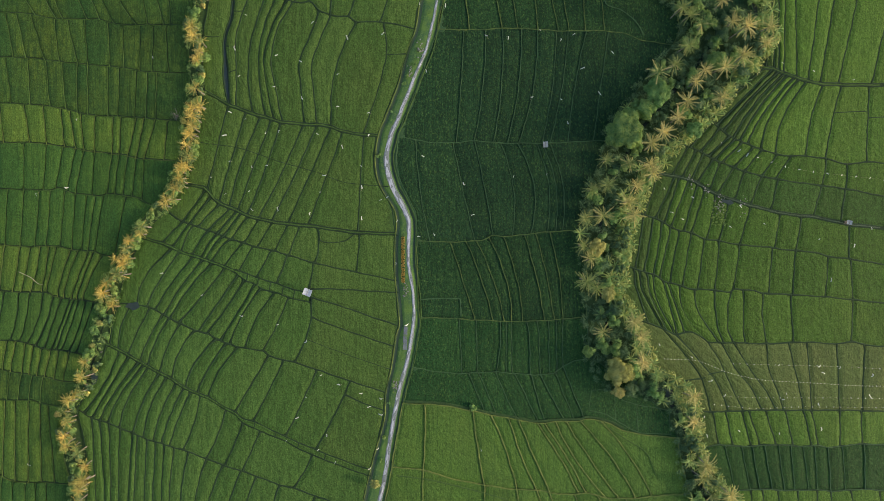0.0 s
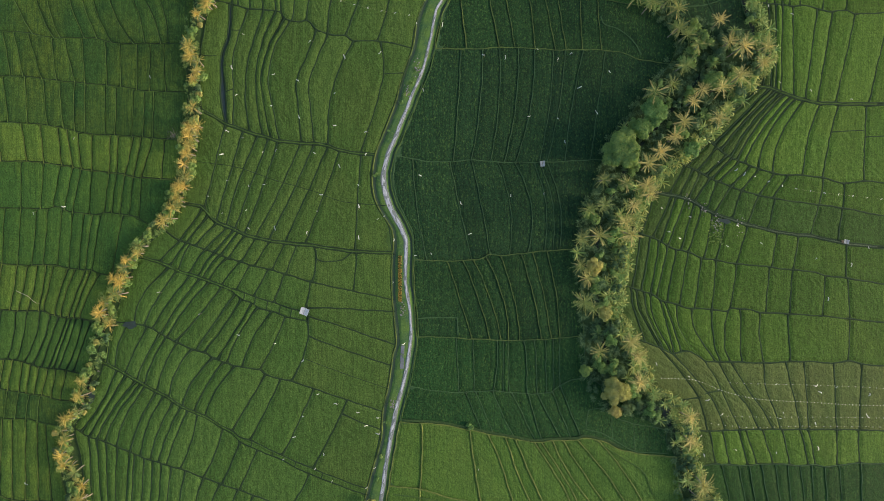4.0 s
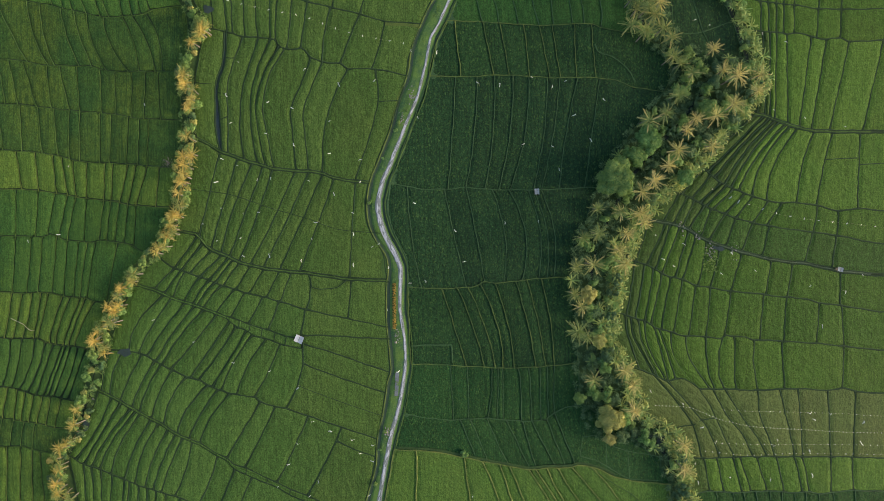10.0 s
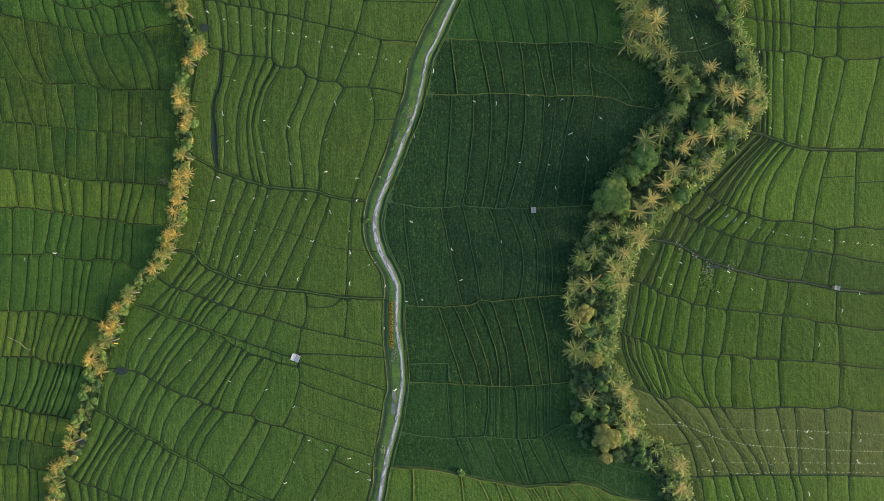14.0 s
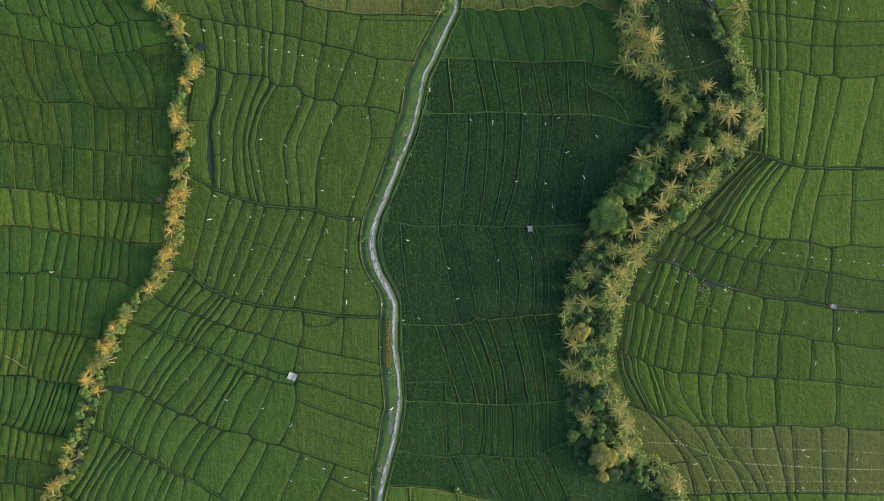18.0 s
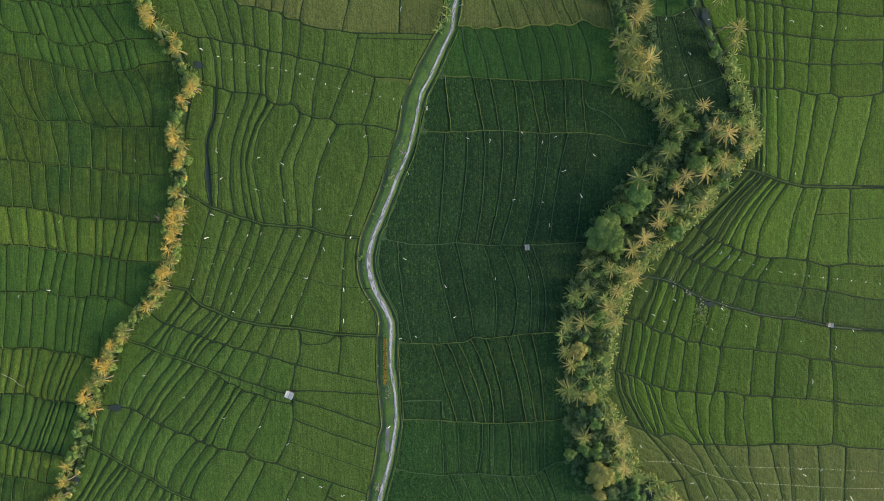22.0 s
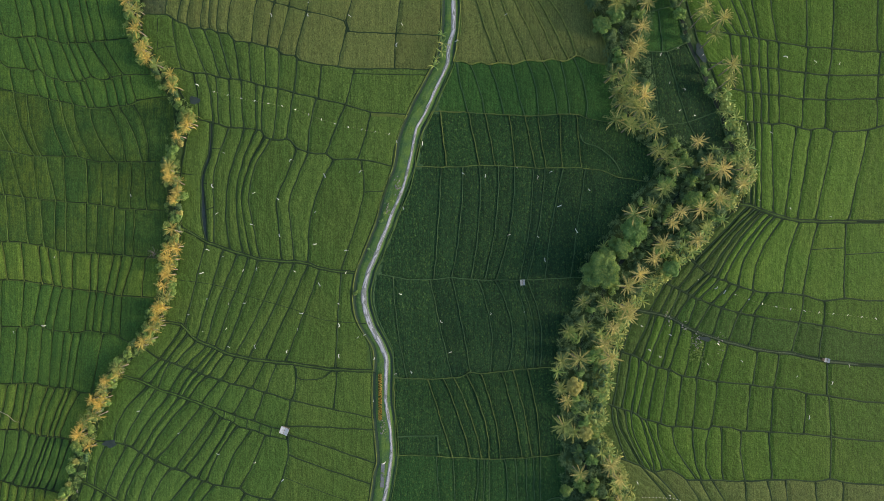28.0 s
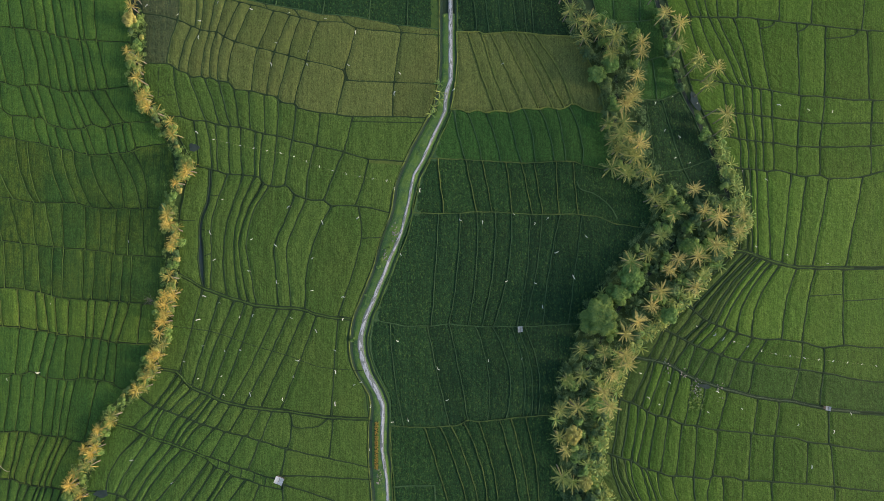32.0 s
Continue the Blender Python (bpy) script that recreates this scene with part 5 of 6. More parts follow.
weeds(between(EAST_LEFT_LINE, EAST_RIGHT_LINE, 1.0, 0.5), 0.42, FOLIAGE_DARK, "lush green weeds covering the wide stream bank", 91)
weeds([(y, b - 6.5, b + 0.4) for y, a, b in between(EAST_LEFT_LINE, EAST_RIGHT_LINE, 1.0) if y < 82], 0.36, BANANA, "bright broad-leaved growth on the sunny bank edge", 93, 1.8)
weeds([(y, b - 4.5, b + 0.6) for y, a, b in between(*ARM_EDGES, 1.0) if 72 < y < 104], 0.5, BANANA, "bright broad-leaved growth along the side arm", 94, 1.7)
weeds(between(*WEST_EDGES, 1.0, 0.2), 0.45, FOLIAGE, "yellow green weeds under the western palms", 92, 1.0)

verge_rows = between([(x + 1.4, y) for x, y in ROAD_WEST_LINE], [(x - 1.0, y) for x, y in ROAD_LINE], 0.8)
patch_rnd = random.Random(19)
tufts = [(y, a + (b - a) * lo, a + (b - a) * hi) for y, a, b in verge_rows for lo, hi in [sorted((patch_rnd.random(), patch_rnd.random()))] if math.sin(y * 0.31) + 0.6 * math.sin(y * 0.83 + 1) > -0.35]
weeds(tufts, 1.0, VERGE_LEAF, "tufts of yellow green grass on the road verge", 96, 0.55, 0.3, 0.5)

# ---- small things ----
def block(name, size, at, material, parent, turn=0.0, label="", tilt=0.0, bevel=0.02):
    bm = bmesh.new()
    bmesh.ops.create_cube(bm, size=1.0)
    bmesh.ops.scale(bm, vec=size, verts=bm.verts)
    bmesh.ops.bevel(bm, geom=bm.edges[:], offset=min(bevel, min(size) * 0.3), segments=1, affect="EDGES")
    me = bpy.data.meshes.new(name)
    bm.to_mesh(me)
    bm.free()
    me.materials.append(material)
    ob = new(name, me)
    ob.parent = parent
    ob.matrix_basis = pose(*at, 0, tilt, turn)
    return tagged(ob, label) if label else ob


def sheet_roof(name, wide, deep, material, parent, at, turn, tilt, label=""):
    """A corrugated metal sheet with real thickness."""
    n = max(8, int(wide / 0.12))
    verts, faces = [], []
    for top in (0, 1):
        for i in range(n + 1):
            x = -wide / 2 + wide * i / n
            z = 0.025 * (1 if i % 2 else -1) - 0.02 * (1 - top)
            verts += [(x, -deep / 2, z), (x, deep / 2, z)]
    m = 2 * (n + 1)
    for i in range(n):
        a = 2 * i
        faces += [(m + a, m + a + 2, m + a + 3, m + a + 1), (a, a + 1, a + 3, a + 2), (a, a + 2, m + a + 2, m + a), (a + 1, m + a + 1, m + a + 3, a + 3)]
    ob = mesh_object(name, verts, faces, material, parent, label)
    ob.matrix_basis = Matrix.Translation(at) @ pose(0, 0, 0, 0, 0, turn) @ pose(0, 0, 0, tilt, 0, 0)
    return ob


def field_hut(at, turn, wide, deep, roofing, label):
    """An open field shelter: four posts, a raised floor and a two-sided sheet roof."""
    hut = new("field_hut")
    hut.matrix_basis = pose(at[0], at[1], 0.05, 0, 0, turn)
    tagged(hut, label, "hut", "field huts")
    for x in (-1, 1):
        for y in (-1, 1):
            block("post", (0.12, 0.12, 2.1), (x * (wide / 2 - 0.3), y * (deep / 2 - 0.3), 1.05), TIMBER, hut)
    block("floor", (wide - 0.5, deep - 0.5, 0.08), (0, 0, 0.6), TIMBER, hut)
    block("ridge_beam", (0.1, deep - 0.1, 0.1), (0, 0, 2.34), TIMBER, hut)
    block("wall_plate", (0.1, deep - 0.4, 0.1), (-wide / 2 + 0.3, 0, 2.08), TIMBER, hut)
    block("wall_plate", (0.1, deep - 0.4, 0.1), (wide / 2 - 0.3, 0, 2.08), TIMBER, hut)
    for side in (-1, 1):
        sheet_roof("roof_sheet", deep, wide / 2 + 0.05, roofing, hut, (side * wide * 0.252, 0, 2.29), 90, -side * 10.0)
    return hut


field_hut(HUTS[0], -22, 2.9, 2.5, TIN, "small open field hut with shiny two-sided tin roof")
field_hut(HUTS[1], 4, 1.6, 2.0, TIN_DULL, "small weathered grey tin roofed hut in dark rice")
field_hut(HUTS[2], -12, 1.8, 1.5, TIN_DULL, "little grey tin roofed pump shelter on the bund")


def scarer(seed):
    """A bamboo stick with a strip of white plastic against birds."""
    rnd = np.random.RandomState(seed)
    root = new("bird_scarer")
    lean = rnd.uniform(0.2, 0.6)
    tube("stick", [(0, 0, 0), (lean * 0.4, 0, 0.8), (lean, 0, 1.5)], [0.025, 0.02, 0.012], BAMBOO, root, sides=5)
    n, length, w = 6, rnd.uniform(0.75, 1.35), 0.15
    verts, faces = [], []
    for i in range(n):
        s = i / (n - 1)
        y = 0.25 * math.sin(s * 3.1 + seed)
        x, z = lean + length * s, 1.5 - 0.45 * s * s + 0.06 * math.sin(s * 6)
        verts += [(x, y - w * (1 - 0.3 * s), z), (x, y + w * (1 - 0.3 * s), z + 0.05), (x, y - w * (1 - 0.3 * s), z - 0.012), (x, y + w * (1 - 0.3 * s), z + 0.038)]
    for i in range(n - 1):
        k = 4 * i
        faces += [(k, k + 4, k + 5, k + 1), (k + 2, k + 3, k + 7, k + 6), (k, k + 2, k + 6, k + 4), (k + 1, k + 5, k + 7, k + 3)]
    faces += [(0, 1, 3, 2), (4 * n - 4, 4 * n - 2, 4 * n - 1, 4 * n - 3)]
    mesh_object("strip", verts, faces, PLASTIC, root)
    return root


set_out([scarer(s) for s in range(1, 7)], FLAGS_WEST + FLAGS_MIDDLE + FLAGS_DARK + FLAGS_EAST + FLAGS_NORTH,
        "white plastic strip on a leaning bamboo stick", "bird scarer", "bird scarers in the paddies", 0.6, 1.2, 0.1)


def bird_line(points, gap, label, long=0.26):
    """A cord on sticks across the paddies, hung with small white tags."""
    q, nrm = along(points, 1.2)
    root = new("bird_line")
    root.location = (q[0, 0], q[0, 1], 0.05)
    tagged(root, label, "bird line", "bird lines over the tan paddies")
    h = 1.25
    rel = [(x - q[0, 0], y - q[0, 1], h - 0.08 * math.sin(i * 0.8) ** 2) for i, (x, y) in enumerate(q)]
    ribbon_v, ribbon_f = [], []
    for i, p in enumerate(rel):
        ribbon_v += [(p[0], p[1] - 0.008, p[2]), (p[0], p[1] + 0.008, p[2]), (p[0], p[1], p[2] + 0.014)]
    for i in range(len(rel) - 1):
        k = 3 * i
        ribbon_f += [(k, k + 3, k + 4, k + 1), (k + 1, k + 4, k + 5, k + 2), (k + 2, k + 5, k + 3, k)]
    mesh_object("cord", ribbon_v, ribbon_f, BAMBOO, root)
    stick = tag = None
    for i, p in enumerate(rel):
        if i % 9 == 0 or i == len(rel) - 1:
            if stick is None:
                stick = tube("stick", [(0, 0, 0), (0.02, 0, 0.7), (0.03, 0.01, 1.3)], [0.03, 0.025, 0.02], BAMBOO, root, sides=5)
            else:
                s2 = new("stick", stick.data)
                s2.parent = root
                s2.location = (p[0], p[1], 0)
        if i % gap == 0:
            if tag is None:
                tag = block("tag", (long, 0.24, 0.02), (p[0], p[1], p[2] - 0.05), PLASTIC, root, 20, tilt=18)
            else:
                t2 = new("tag", tag.data)
                t2.parent = root
                t2.matrix_basis = pose(p[0], p[1], p[2] - 0.05, plant_rnd.uniform(-25, 25), plant_rnd.uniform(-25, 25), plant_rnd.uniform(0, 180))


bird_line(LINE_A, 2, "string of white tags across tan rice")
bird_line(LINE_B, 1, "sagging cord of white tags over tan rice")
bird_line(LINE_C, 2, "straight string of evenly spaced white tags")
bird_line(LINE_D, 2, "thin cord with faint white tags along a bund")
bird_line(LINE_E, 4, "loose string of white tags over green rice", 0.7)
bird_line(LINE_F, 4, "loose string of white tags over olive rice", 0.7)


def pond(x, y, rx, ry, turn, label):
    verts = [(0, 0, 0.0)]
    n = 22
    for ring, k in ((0.75, 0.0), (1.0, 0.0)):
        for i in range(n):
            a = 2 * math.pi * i / n
            r = ring * (1 + 0.16 * math.sin(2 * a + x) + 0.13 * math.sin(3 * a + y) + 0.09 * math.sin(5 * a + x) + 0.06 * math.sin(7 * a))
            verts.append((rx * r * math.cos(a), ry * r * math.sin(a), k))
    faces = [(0, 1 + i, 1 + (i + 1) % n) for i in range(n)] + [(1 + i, 1 + n + i, 1 + n + (i + 1) % n, 1 + (i + 1) % n) for i in range(n)]
    ob = mesh_object("pond", verts, faces, POOL)
    ob.matrix_basis = pose(x, y, 0.56, 0, 0, turn)
    tagged(ob, label, "water", kind="structure")


q, nrm = along(CHANNEL, 1.0)
pool = ribbon("pond", q, nrm, [(1.0, 0.14), (0.0, 0.14), (-1.0, 0.14)], POOL, wobble=0.12, seed=31, wide=np.interp(q[:, 1], *np.array(CHANNEL_WIDTHS).T))
tagged(pool, "dark open channel widening to a pond beside the western palms", "water", kind="structure")
pond(POND[1][0], POND[1][1], 1.6, 1.6, 0, "little dark pool by the stream bank")
pond(POND[2][0], POND[2][1], 3.6, 1.5, -10, "dark open pool of the stream")
pond(POND[3][0], POND[3][1], 1.5, 2.6, 20, "dark bend of open stream water")
pond(POND[4][0], POND[4][1], 2.6, 1.2, 10, "dark shallow pool beside the palms")
pond(POND[5][0], POND[5][1], 1.4, 3.4, 28, "grey open pool in the stream's arm")
pond(POND[7][0], POND[7][1], 2.0, 0.8, -18, "small grey pool where the field channel widens")
pond(POND[8][0], POND[8][1], 1.2, 2.2, -20, "narrow dark pool in the western stream")

# a bed of orange flowers, rubble and a slab on the verge
bed = new("flower_bed")
bed.location = (-13.75, -3.2, 0.32)
tagged(bed, "long bed of orange flowers beside the road", "flower bed")
block("soil", (1.3, 16.6, 0.10), (0, 0, 0.03), GRASS, bed, 1.0, "weedy brown soil")
for k in (-0.42, 0.0, 0.42):
    rnd_f = np.random.RandomState(int(50 + 10 * k))
    v, f = crown_verts([(k + rnd_f.uniform(-0.06, 0.06), y, 0.18, rnd_f.uniform(0.17, 0.27)) for y in np.arange(-8.0, 8.0, 0.42) + rnd_f.uniform(-0.25, 0.25, 39)], 1100, 0.15, rnd_f)
    mesh_object("flower_row", v, f, PETALS, bed)


def rubble(x, y, n, spread, seed, label):
    rnd = np.random.RandomState(seed)
    pile = new("rubble_pile")
    pile.location = (x, y, 0.3)
    tagged(pile, label, "rubble")
    for i in range(n):
        bm = bmesh.new()
        bmesh.ops.create_icosphere(bm, subdivisions=1, radius=rnd.uniform(0.12, 0.32))
        for w in bm.verts:
            w.co *= rnd.uniform(0.75, 1.2)
            w.co.z *= 0.7
        me = bpy.data.meshes.new("stone")
        bm.to_mesh(me)
        bm.free()
        me.materials.append(STONE)
        ob = new("stone", me)
        ob.parent = pile
        ob.location = (rnd.normal() * spread * 0.4, rnd.normal() * spread, 0.12)


rubble(-13.0, -13.8, 26, 1.3, 3, "heap of grey brown rubble on the verge")
rubble(-7.6, 71.2, 30, 1.8, 4, "heap of pale rubble and earth beside the road")
rubble(-11.2, 63.4, 18, 1.2, 5, "small heap of stones on the grass verge")
rubble(-16.2, -48.0, 24, 1.5, 6, "patch of grey mauve gravel and stones by the road")
rubble(98.4, 15.6, 40, 1.7, 8, "scatter of pale stones beside the field path")
rubble(93.4, 20.8, 18, 1.5, 10, "trail of pale stones along the field channel")
rubble(106.4, 15.9, 16, 1.6, 12, "line of pale stones along the field channel")
rubble(88.0, 24.6, 14, 1.4, 9, "row of pale stones on the field path")
slab = new("concrete_slab")
slab.location = (-12.9, -31.0, 0.36)
tagged(slab, "grey concrete slab over the ditch beside the road", "slab")
for k in range(4):
    block("panel", (1.3, 2.0, 0.12), (0.28 * (1.5 - k) * 0.3, 3.1 - 2.06 * k, 0.0), CONCRETE, slab, -2.0)

# plants on the verge
verge_tree = broadleaf(2.1, 3.2, 1100, FOLIAGE_GOLD, 120, size=0.26)
verge_tree.location = (-23.4, -82.0, 0.3)
tagged(verge_tree, "small round yellow green tree on the road verge", "tree")
bank_shrub = shrub(1.5, 1.2, 420, FOLIAGE, 121)
bank_shrub.location = (11.2, -55.6, 0.1)
tagged(bank_shrub, "rounded green shrub on the paddy bund", "shrub")
set_out([banana(1.2, 131), banana(1.0, 132)], [(8.4, 124.8), (8.4, 121.8), (8.0, 118.8), (6.2, 116.2), (5.2, 113.6)], "light green young banana plant on the verge", "banana plant", "bananas on the verge", 0.75, 1.0, 0.3)
set_out([shrub(0.8, 0.9, 160, FOLIAGE, 141), shrub(0.7, 0.8, 140, FOLIAGE, 142)],
        [(-9.4, 66.0), (-12.2, 61.8), (-13.4, 59.0), (-17.8, 49.0), (-22.4, 33.5), (-17.2, -47.6), (-18.8, -54.0), (-20.4, -66.0), (-21.6, -74.0), (9.8, 150.0)],
        "low yellow green bush on the grass verge", "shrub", "bushes on the verge", 0.7, 1.2, 0.28)

weeds([(y, 95.4, 100.6) for y in np.arange(9.6, 17.0, 0.9)], 1.5, VERGE_LEAF, "ragged pale green weeds in an unplanted corner", 95, 0.45, 0.45, 0.7)

# bare bush, fallen bamboo and dead trunks
bare = new("bare_bush")
bare.location = (-93.6, 47.4, 0.1)
tagged(bare, "leafless pale grey bush beside the palms", "bush")
for k in range(16):
    a = k * 2.4
    r = plant_rnd.uniform(1.4, 2.6)
    tube("branch", [(0, 0, 0), (r * 0.4 * math.cos(a), r * 0.4 * math.sin(a), 1.2), (r * math.cos(a + 0.3), r * math.sin(a + 0.3), 2.2)], [0.07, 0.05, 0.03], BARK, bare, sides=5)
pole = new("fallen_bamboo")
pole.location = (-145.2, -9.8, 0.53)
tagged(pole, "bent pale bamboo pole lying across the rice", "bamboo pole")
tube("culm", [(-4.2, 2.2, 0.0), (-2.0, 1.2, 0.05), (0.2, 0.2, 0.1), (2.0, -1.6, 0.08)], [0.12, 0.12, 0.11, 0.10], BAMBOO, pole, sides=6)
tube("top", [(2.0, -1.6, 0.08), (3.0, -2.1, 0.1), (4.2, -2.2, 0.0)], [0.10, 0.08, 0.05], BAMBOO, pole, sides=6)
for k, (x, y, lx, ly) in enumerate(((102.8, 112.6, 3.0, 1.8), (-120.6, -36.0, 3.2, 0.9), (-126.0, -47.6, 3.4, 1.3), (-107.6, 3.0, 2.6, 0.2))):
    stump = new("dead_palm")
    stump.location = (x, y, 0.1)
    tagged(stump, "leaning dead palm trunk without fronds", "palm trunk", "dead palms by the streams")
    tube("trunk", [(0, 0, 0), (lx * 0.4, ly * 0.4, 2.6), (lx, ly, 5.0)], [0.24, 0.2, 0.16], BARK, stump)
# low bunds that run through or beside the terraces
# dark ones stand level with the rice, so furrow shade is in their colour
for course, mat, half in ((BUND_LINE_A, BUND_DARK, 0.10), (BUND_LINE_B, BUND_DARK, 0.15), (BUND_LINE_C, BUND_DARK, 0.10), (BUND_LINE_G, BUND_GRASS, 0.24),
                          (BUND_LINE_H, BUND_DARK, 0.15), (BUND_LINE_I, BUND_DARK, 0.15), (BUND_LINE_J, BUND_LIT, 0.5), (BUND_LINE_L, BUND_GRASS, 0.16), (BUND_LINE_M, BUND_DIM, 0.16), (BUND_LINE_N, BUND_DARK, 0.18), (BUND_LINE_O, BUND_DIM, 0.16), (BUND_LINE_P, BUND_DARK, 0.16), ([(x, y + 0.7) for x, y in DI[1:12]], GRASS, 0.34), (BUND_LINE_Q, BUND_DARK, 0.18),
                          (BUND_LINE_S, BUND_DARK, 0.14), (BUND_LINE_W1, BUND_DARK, 0.2), (BUND_LINE_W2, BUND_DARK, 0.2), (BUND_LINE_W3, BUND_DARK, 0.2), (BUND_LINE_W4, BUND_DARK, 0.16), (BUND_LINE_W5, BUND_DARK, 0.16),
                          (BUND_LINE_V, BUND_DARK, 0.14), (BUND_LINE_T, BUND_DARK, 0.14), (BUND_LINE_U, BUND_DARK, 0.14)):
    q, nrm = along(course, 1.0)
    p = ribbon("earth_bund", q, nrm, [(half * 1.3, 0.30), (half, 0.55), (-half, 0.55), (-half * 1.3, 0.30)], mat, wobble=0.06, seed=23)
    tagged(p, "low wet earth bund between rice paddies, darkened as if shaded" if mat is BUND_DARK else "low grassy bund between rice paddies", "bund", kind="structure")
# short bunds across the planted strips
for upper, lower, xs in ((MI, MI2, (-68.6, -64.8, -60.5, -56.0, -52.0)), (MK, MK2, (-66.0, -58.5, -50.5, -41.0))):
    fa, fb = smooth_line(upper), smooth_line(lower)
    for x in xs:
        q, nrm = along([(x, float(fa(x))), (x - 0.2, float(fa(x) + fb(x)) / 2), (x - 0.5, float(fb(x - 0.5)))], 0.5)
        p = ribbon("earth_bund", q, nrm, [(0.24, 0.40), (0.16, 0.56), (-0.16, 0.56), (-0.24, 0.40)], BUND_DARK, wobble=0.04, seed=29)
        tagged(p, "short wet earth bund across a planted strip, darkened as if shaded", "bund", kind="structure")
# trodden paths along three double bunds
for a, b, mat, label in ((MG, MG2, BUND_GRASS, "narrow grassy path between two bunds"), (MI, MI2, RICE["midb"], "planted strip between two field bunds"), (MK, MK2, RICE["midb"], "narrow path of grass between terraces"), (MF, MF2, BUND_GRASS, "grassy footpath between two rice terraces"), (RF, RF2, BUND_GRASS, "grassy field path along a terrace edge"), (RI, RI2, DITCH, "dull grey green field path beside a channel")):
    fa, fb = smooth_line(a), smooth_line(b)
    x = np.arange(max(a[0][0], b[0][0]), min(a[-1][0], b[-1][0]), 2.0)
    line = np.stack(drift(x, (fa(x) + fb(x)) / 2), 1)
    half = np.maximum(0.20, np.abs(fa(x) - fb(x)) / 2 - 0.26)
    g = np.gradient(line, axis=0)
    g /= np.linalg.norm(g, axis=1)[:, None]
    p = ribbon("field_path", line, np.stack([-g[:, 1], g[:, 0]], 1), [(1.0, 0.30), (0.8, 0.52), (0.3, 0.50), (-0.3, 0.50), (-0.8, 0.52), (-1.0, 0.30)], mat, wobble=0.10, seed=17, wide=half)
    tagged(p, label, "path", kind="structure")

# ---- terraces ----
terrace("west", W_TOP, W_A, [(-166.5, -163.6), (-156.6, -153.4), (-150.0, -147.2), (-145.4, -142.1), (-140.7, -137.6), (-137.2, -134.0), (-133.9, -130.7), (-131.4, -126.8), (-126.3, -121.9), (-123.6, -120.1), (-118.1, -116.0), (-106.0, -104.5, -103.5)])
terrace("west", W_A, W_B, [(-165.7, -162.8), (-153.0, -148.0), (-146.4, -143.3, -141.1), (-141.1, -137.6, -136.0), (-136.9, -133.9, -131.9), (-133.4, -130.6, -128.2), (-129.5, -126.9, -124.7), (-126.8, -124.0, -122.3), (-122.1, -120.0, -118.0), (-120.1, -117.3, -115.4), (-116.0, -113.4, -111.5), (-103.5, -103.7, -102.7)])
terrace("west", W_B, W_C, [(-164.8, -162.4), (-150.5, -148.9), (-143.3, -139.8), (-139.9, -135.4), (-137.0, -132.9), (-132.7, -127.9), (-127.6, -122.0), (-124.9, -119.0), (-122.1, -116.4), (-117.8, -109.3), (-112.8, -105.3), (-102.7, -99.1, -94.0)])
terrace("west", W_C, W_D, [(-164.5, -161.9), (-154.2, -151.7), (-145.9, -144.2), (-137.8, -135.0), (-133.3, -131.3), (-130.0, -128.1), (-125.9, -123.2), (-121.0, -118.1), (-119.0, -115.0), (-112.3, -110.0), (-109.3, -106.6), (-106.3, -103.6), (-103.3, -100.5), (-94.0, -91.3, -88.9)])
terrace("westd", W_D, W0, [(-164.0, -164.8), (-155.8, -150.4, -143.9), (-143.9, -141.9, -136.5), (-139.5, -138.1, -134.3), (-132.3, -129.7, -125.5), (-127.5, -125.1, -120.9), (-122.9, -120.9, -115.7), (-116.9, -114.5, -107.9), (-110.3, -106.1, -104.3), (-106.9, -101.3, -98.6), (-101.9, -97.2, -96.2), (-88.9, -86.9, -90.7)])
terrace("westd", W0, W1, [(-170.6, -168.6), (-160.6, -156.6), (-154.4, -151.6), (-150.6, -147.2), (-145.6, -140.6), (-137.2, -135.4), (-132.8, -128.9), (-126.3, -125.3), (-118.1, -117.5), (-112.9, -112.5), (-106.9, -106.9), (-102.1, -102.5), (-97.7, -96.7), (-90.7, -89.5, -89.0)])
terrace("westd", W1, W2, [(-170.6, -168.6), (-160.6, -158.6), (-154.4, -152.4), (-146.6, -145.6), (-140.2, -138.6), (-134.6, -133.0), (-129.1, -129.1), (-125.3, -125.3), (-118.1, -118.1), (-114.1, -114.7), (-108.1, -108.7), (-104.3, -104.7), (-100.9, -101.3), (-89.0, -89.4, -91.1)])
terrace("westy", W2, W3, [(-170.6, -168.6), (-156.6, -155.0), (-147.8, -145.8), (-141.2, -139.8), (-135.0, -133.4), (-131.9, -129.5), (-127.9, -126.5), (-122.7, -122.9), (-116.3, -116.7), (-113.5, -114.1), (-108.1, -111.1), (-105.3, -108.1), (-101.3, -105.3), (-97.1, -98.3), (-91.1, -91.9, -93.1)])
terrace("west", W3, W4, [(-170.6, -168.6), (-156.6, -156.6), (-147.8, -148.0), (-139.8, -141.0), (-134.0, -136.6), (-129.7, -132.6), (-126.7, -129.7), (-122.9, -123.7), (-116.7, -118.5), (-114.1, -115.9), (-111.1, -113.1), (-108.1, -109.7), (-105.3, -106.1), (-93.1, -96.0, -101.0)])
terrace("west", W4, W5, [(-170.6, -168.6), (-153.6, -154.6), (-147.8, -149.2), (-142.2, -144.0), (-138.4, -140.0), (-133.4, -135.0), (-129.7, -130.9), (-125.7, -127.5), (-122.7, -125.3), (-119.7, -122.9), (-111.9, -115.9), (-101.0, -109.5, -114.4)])
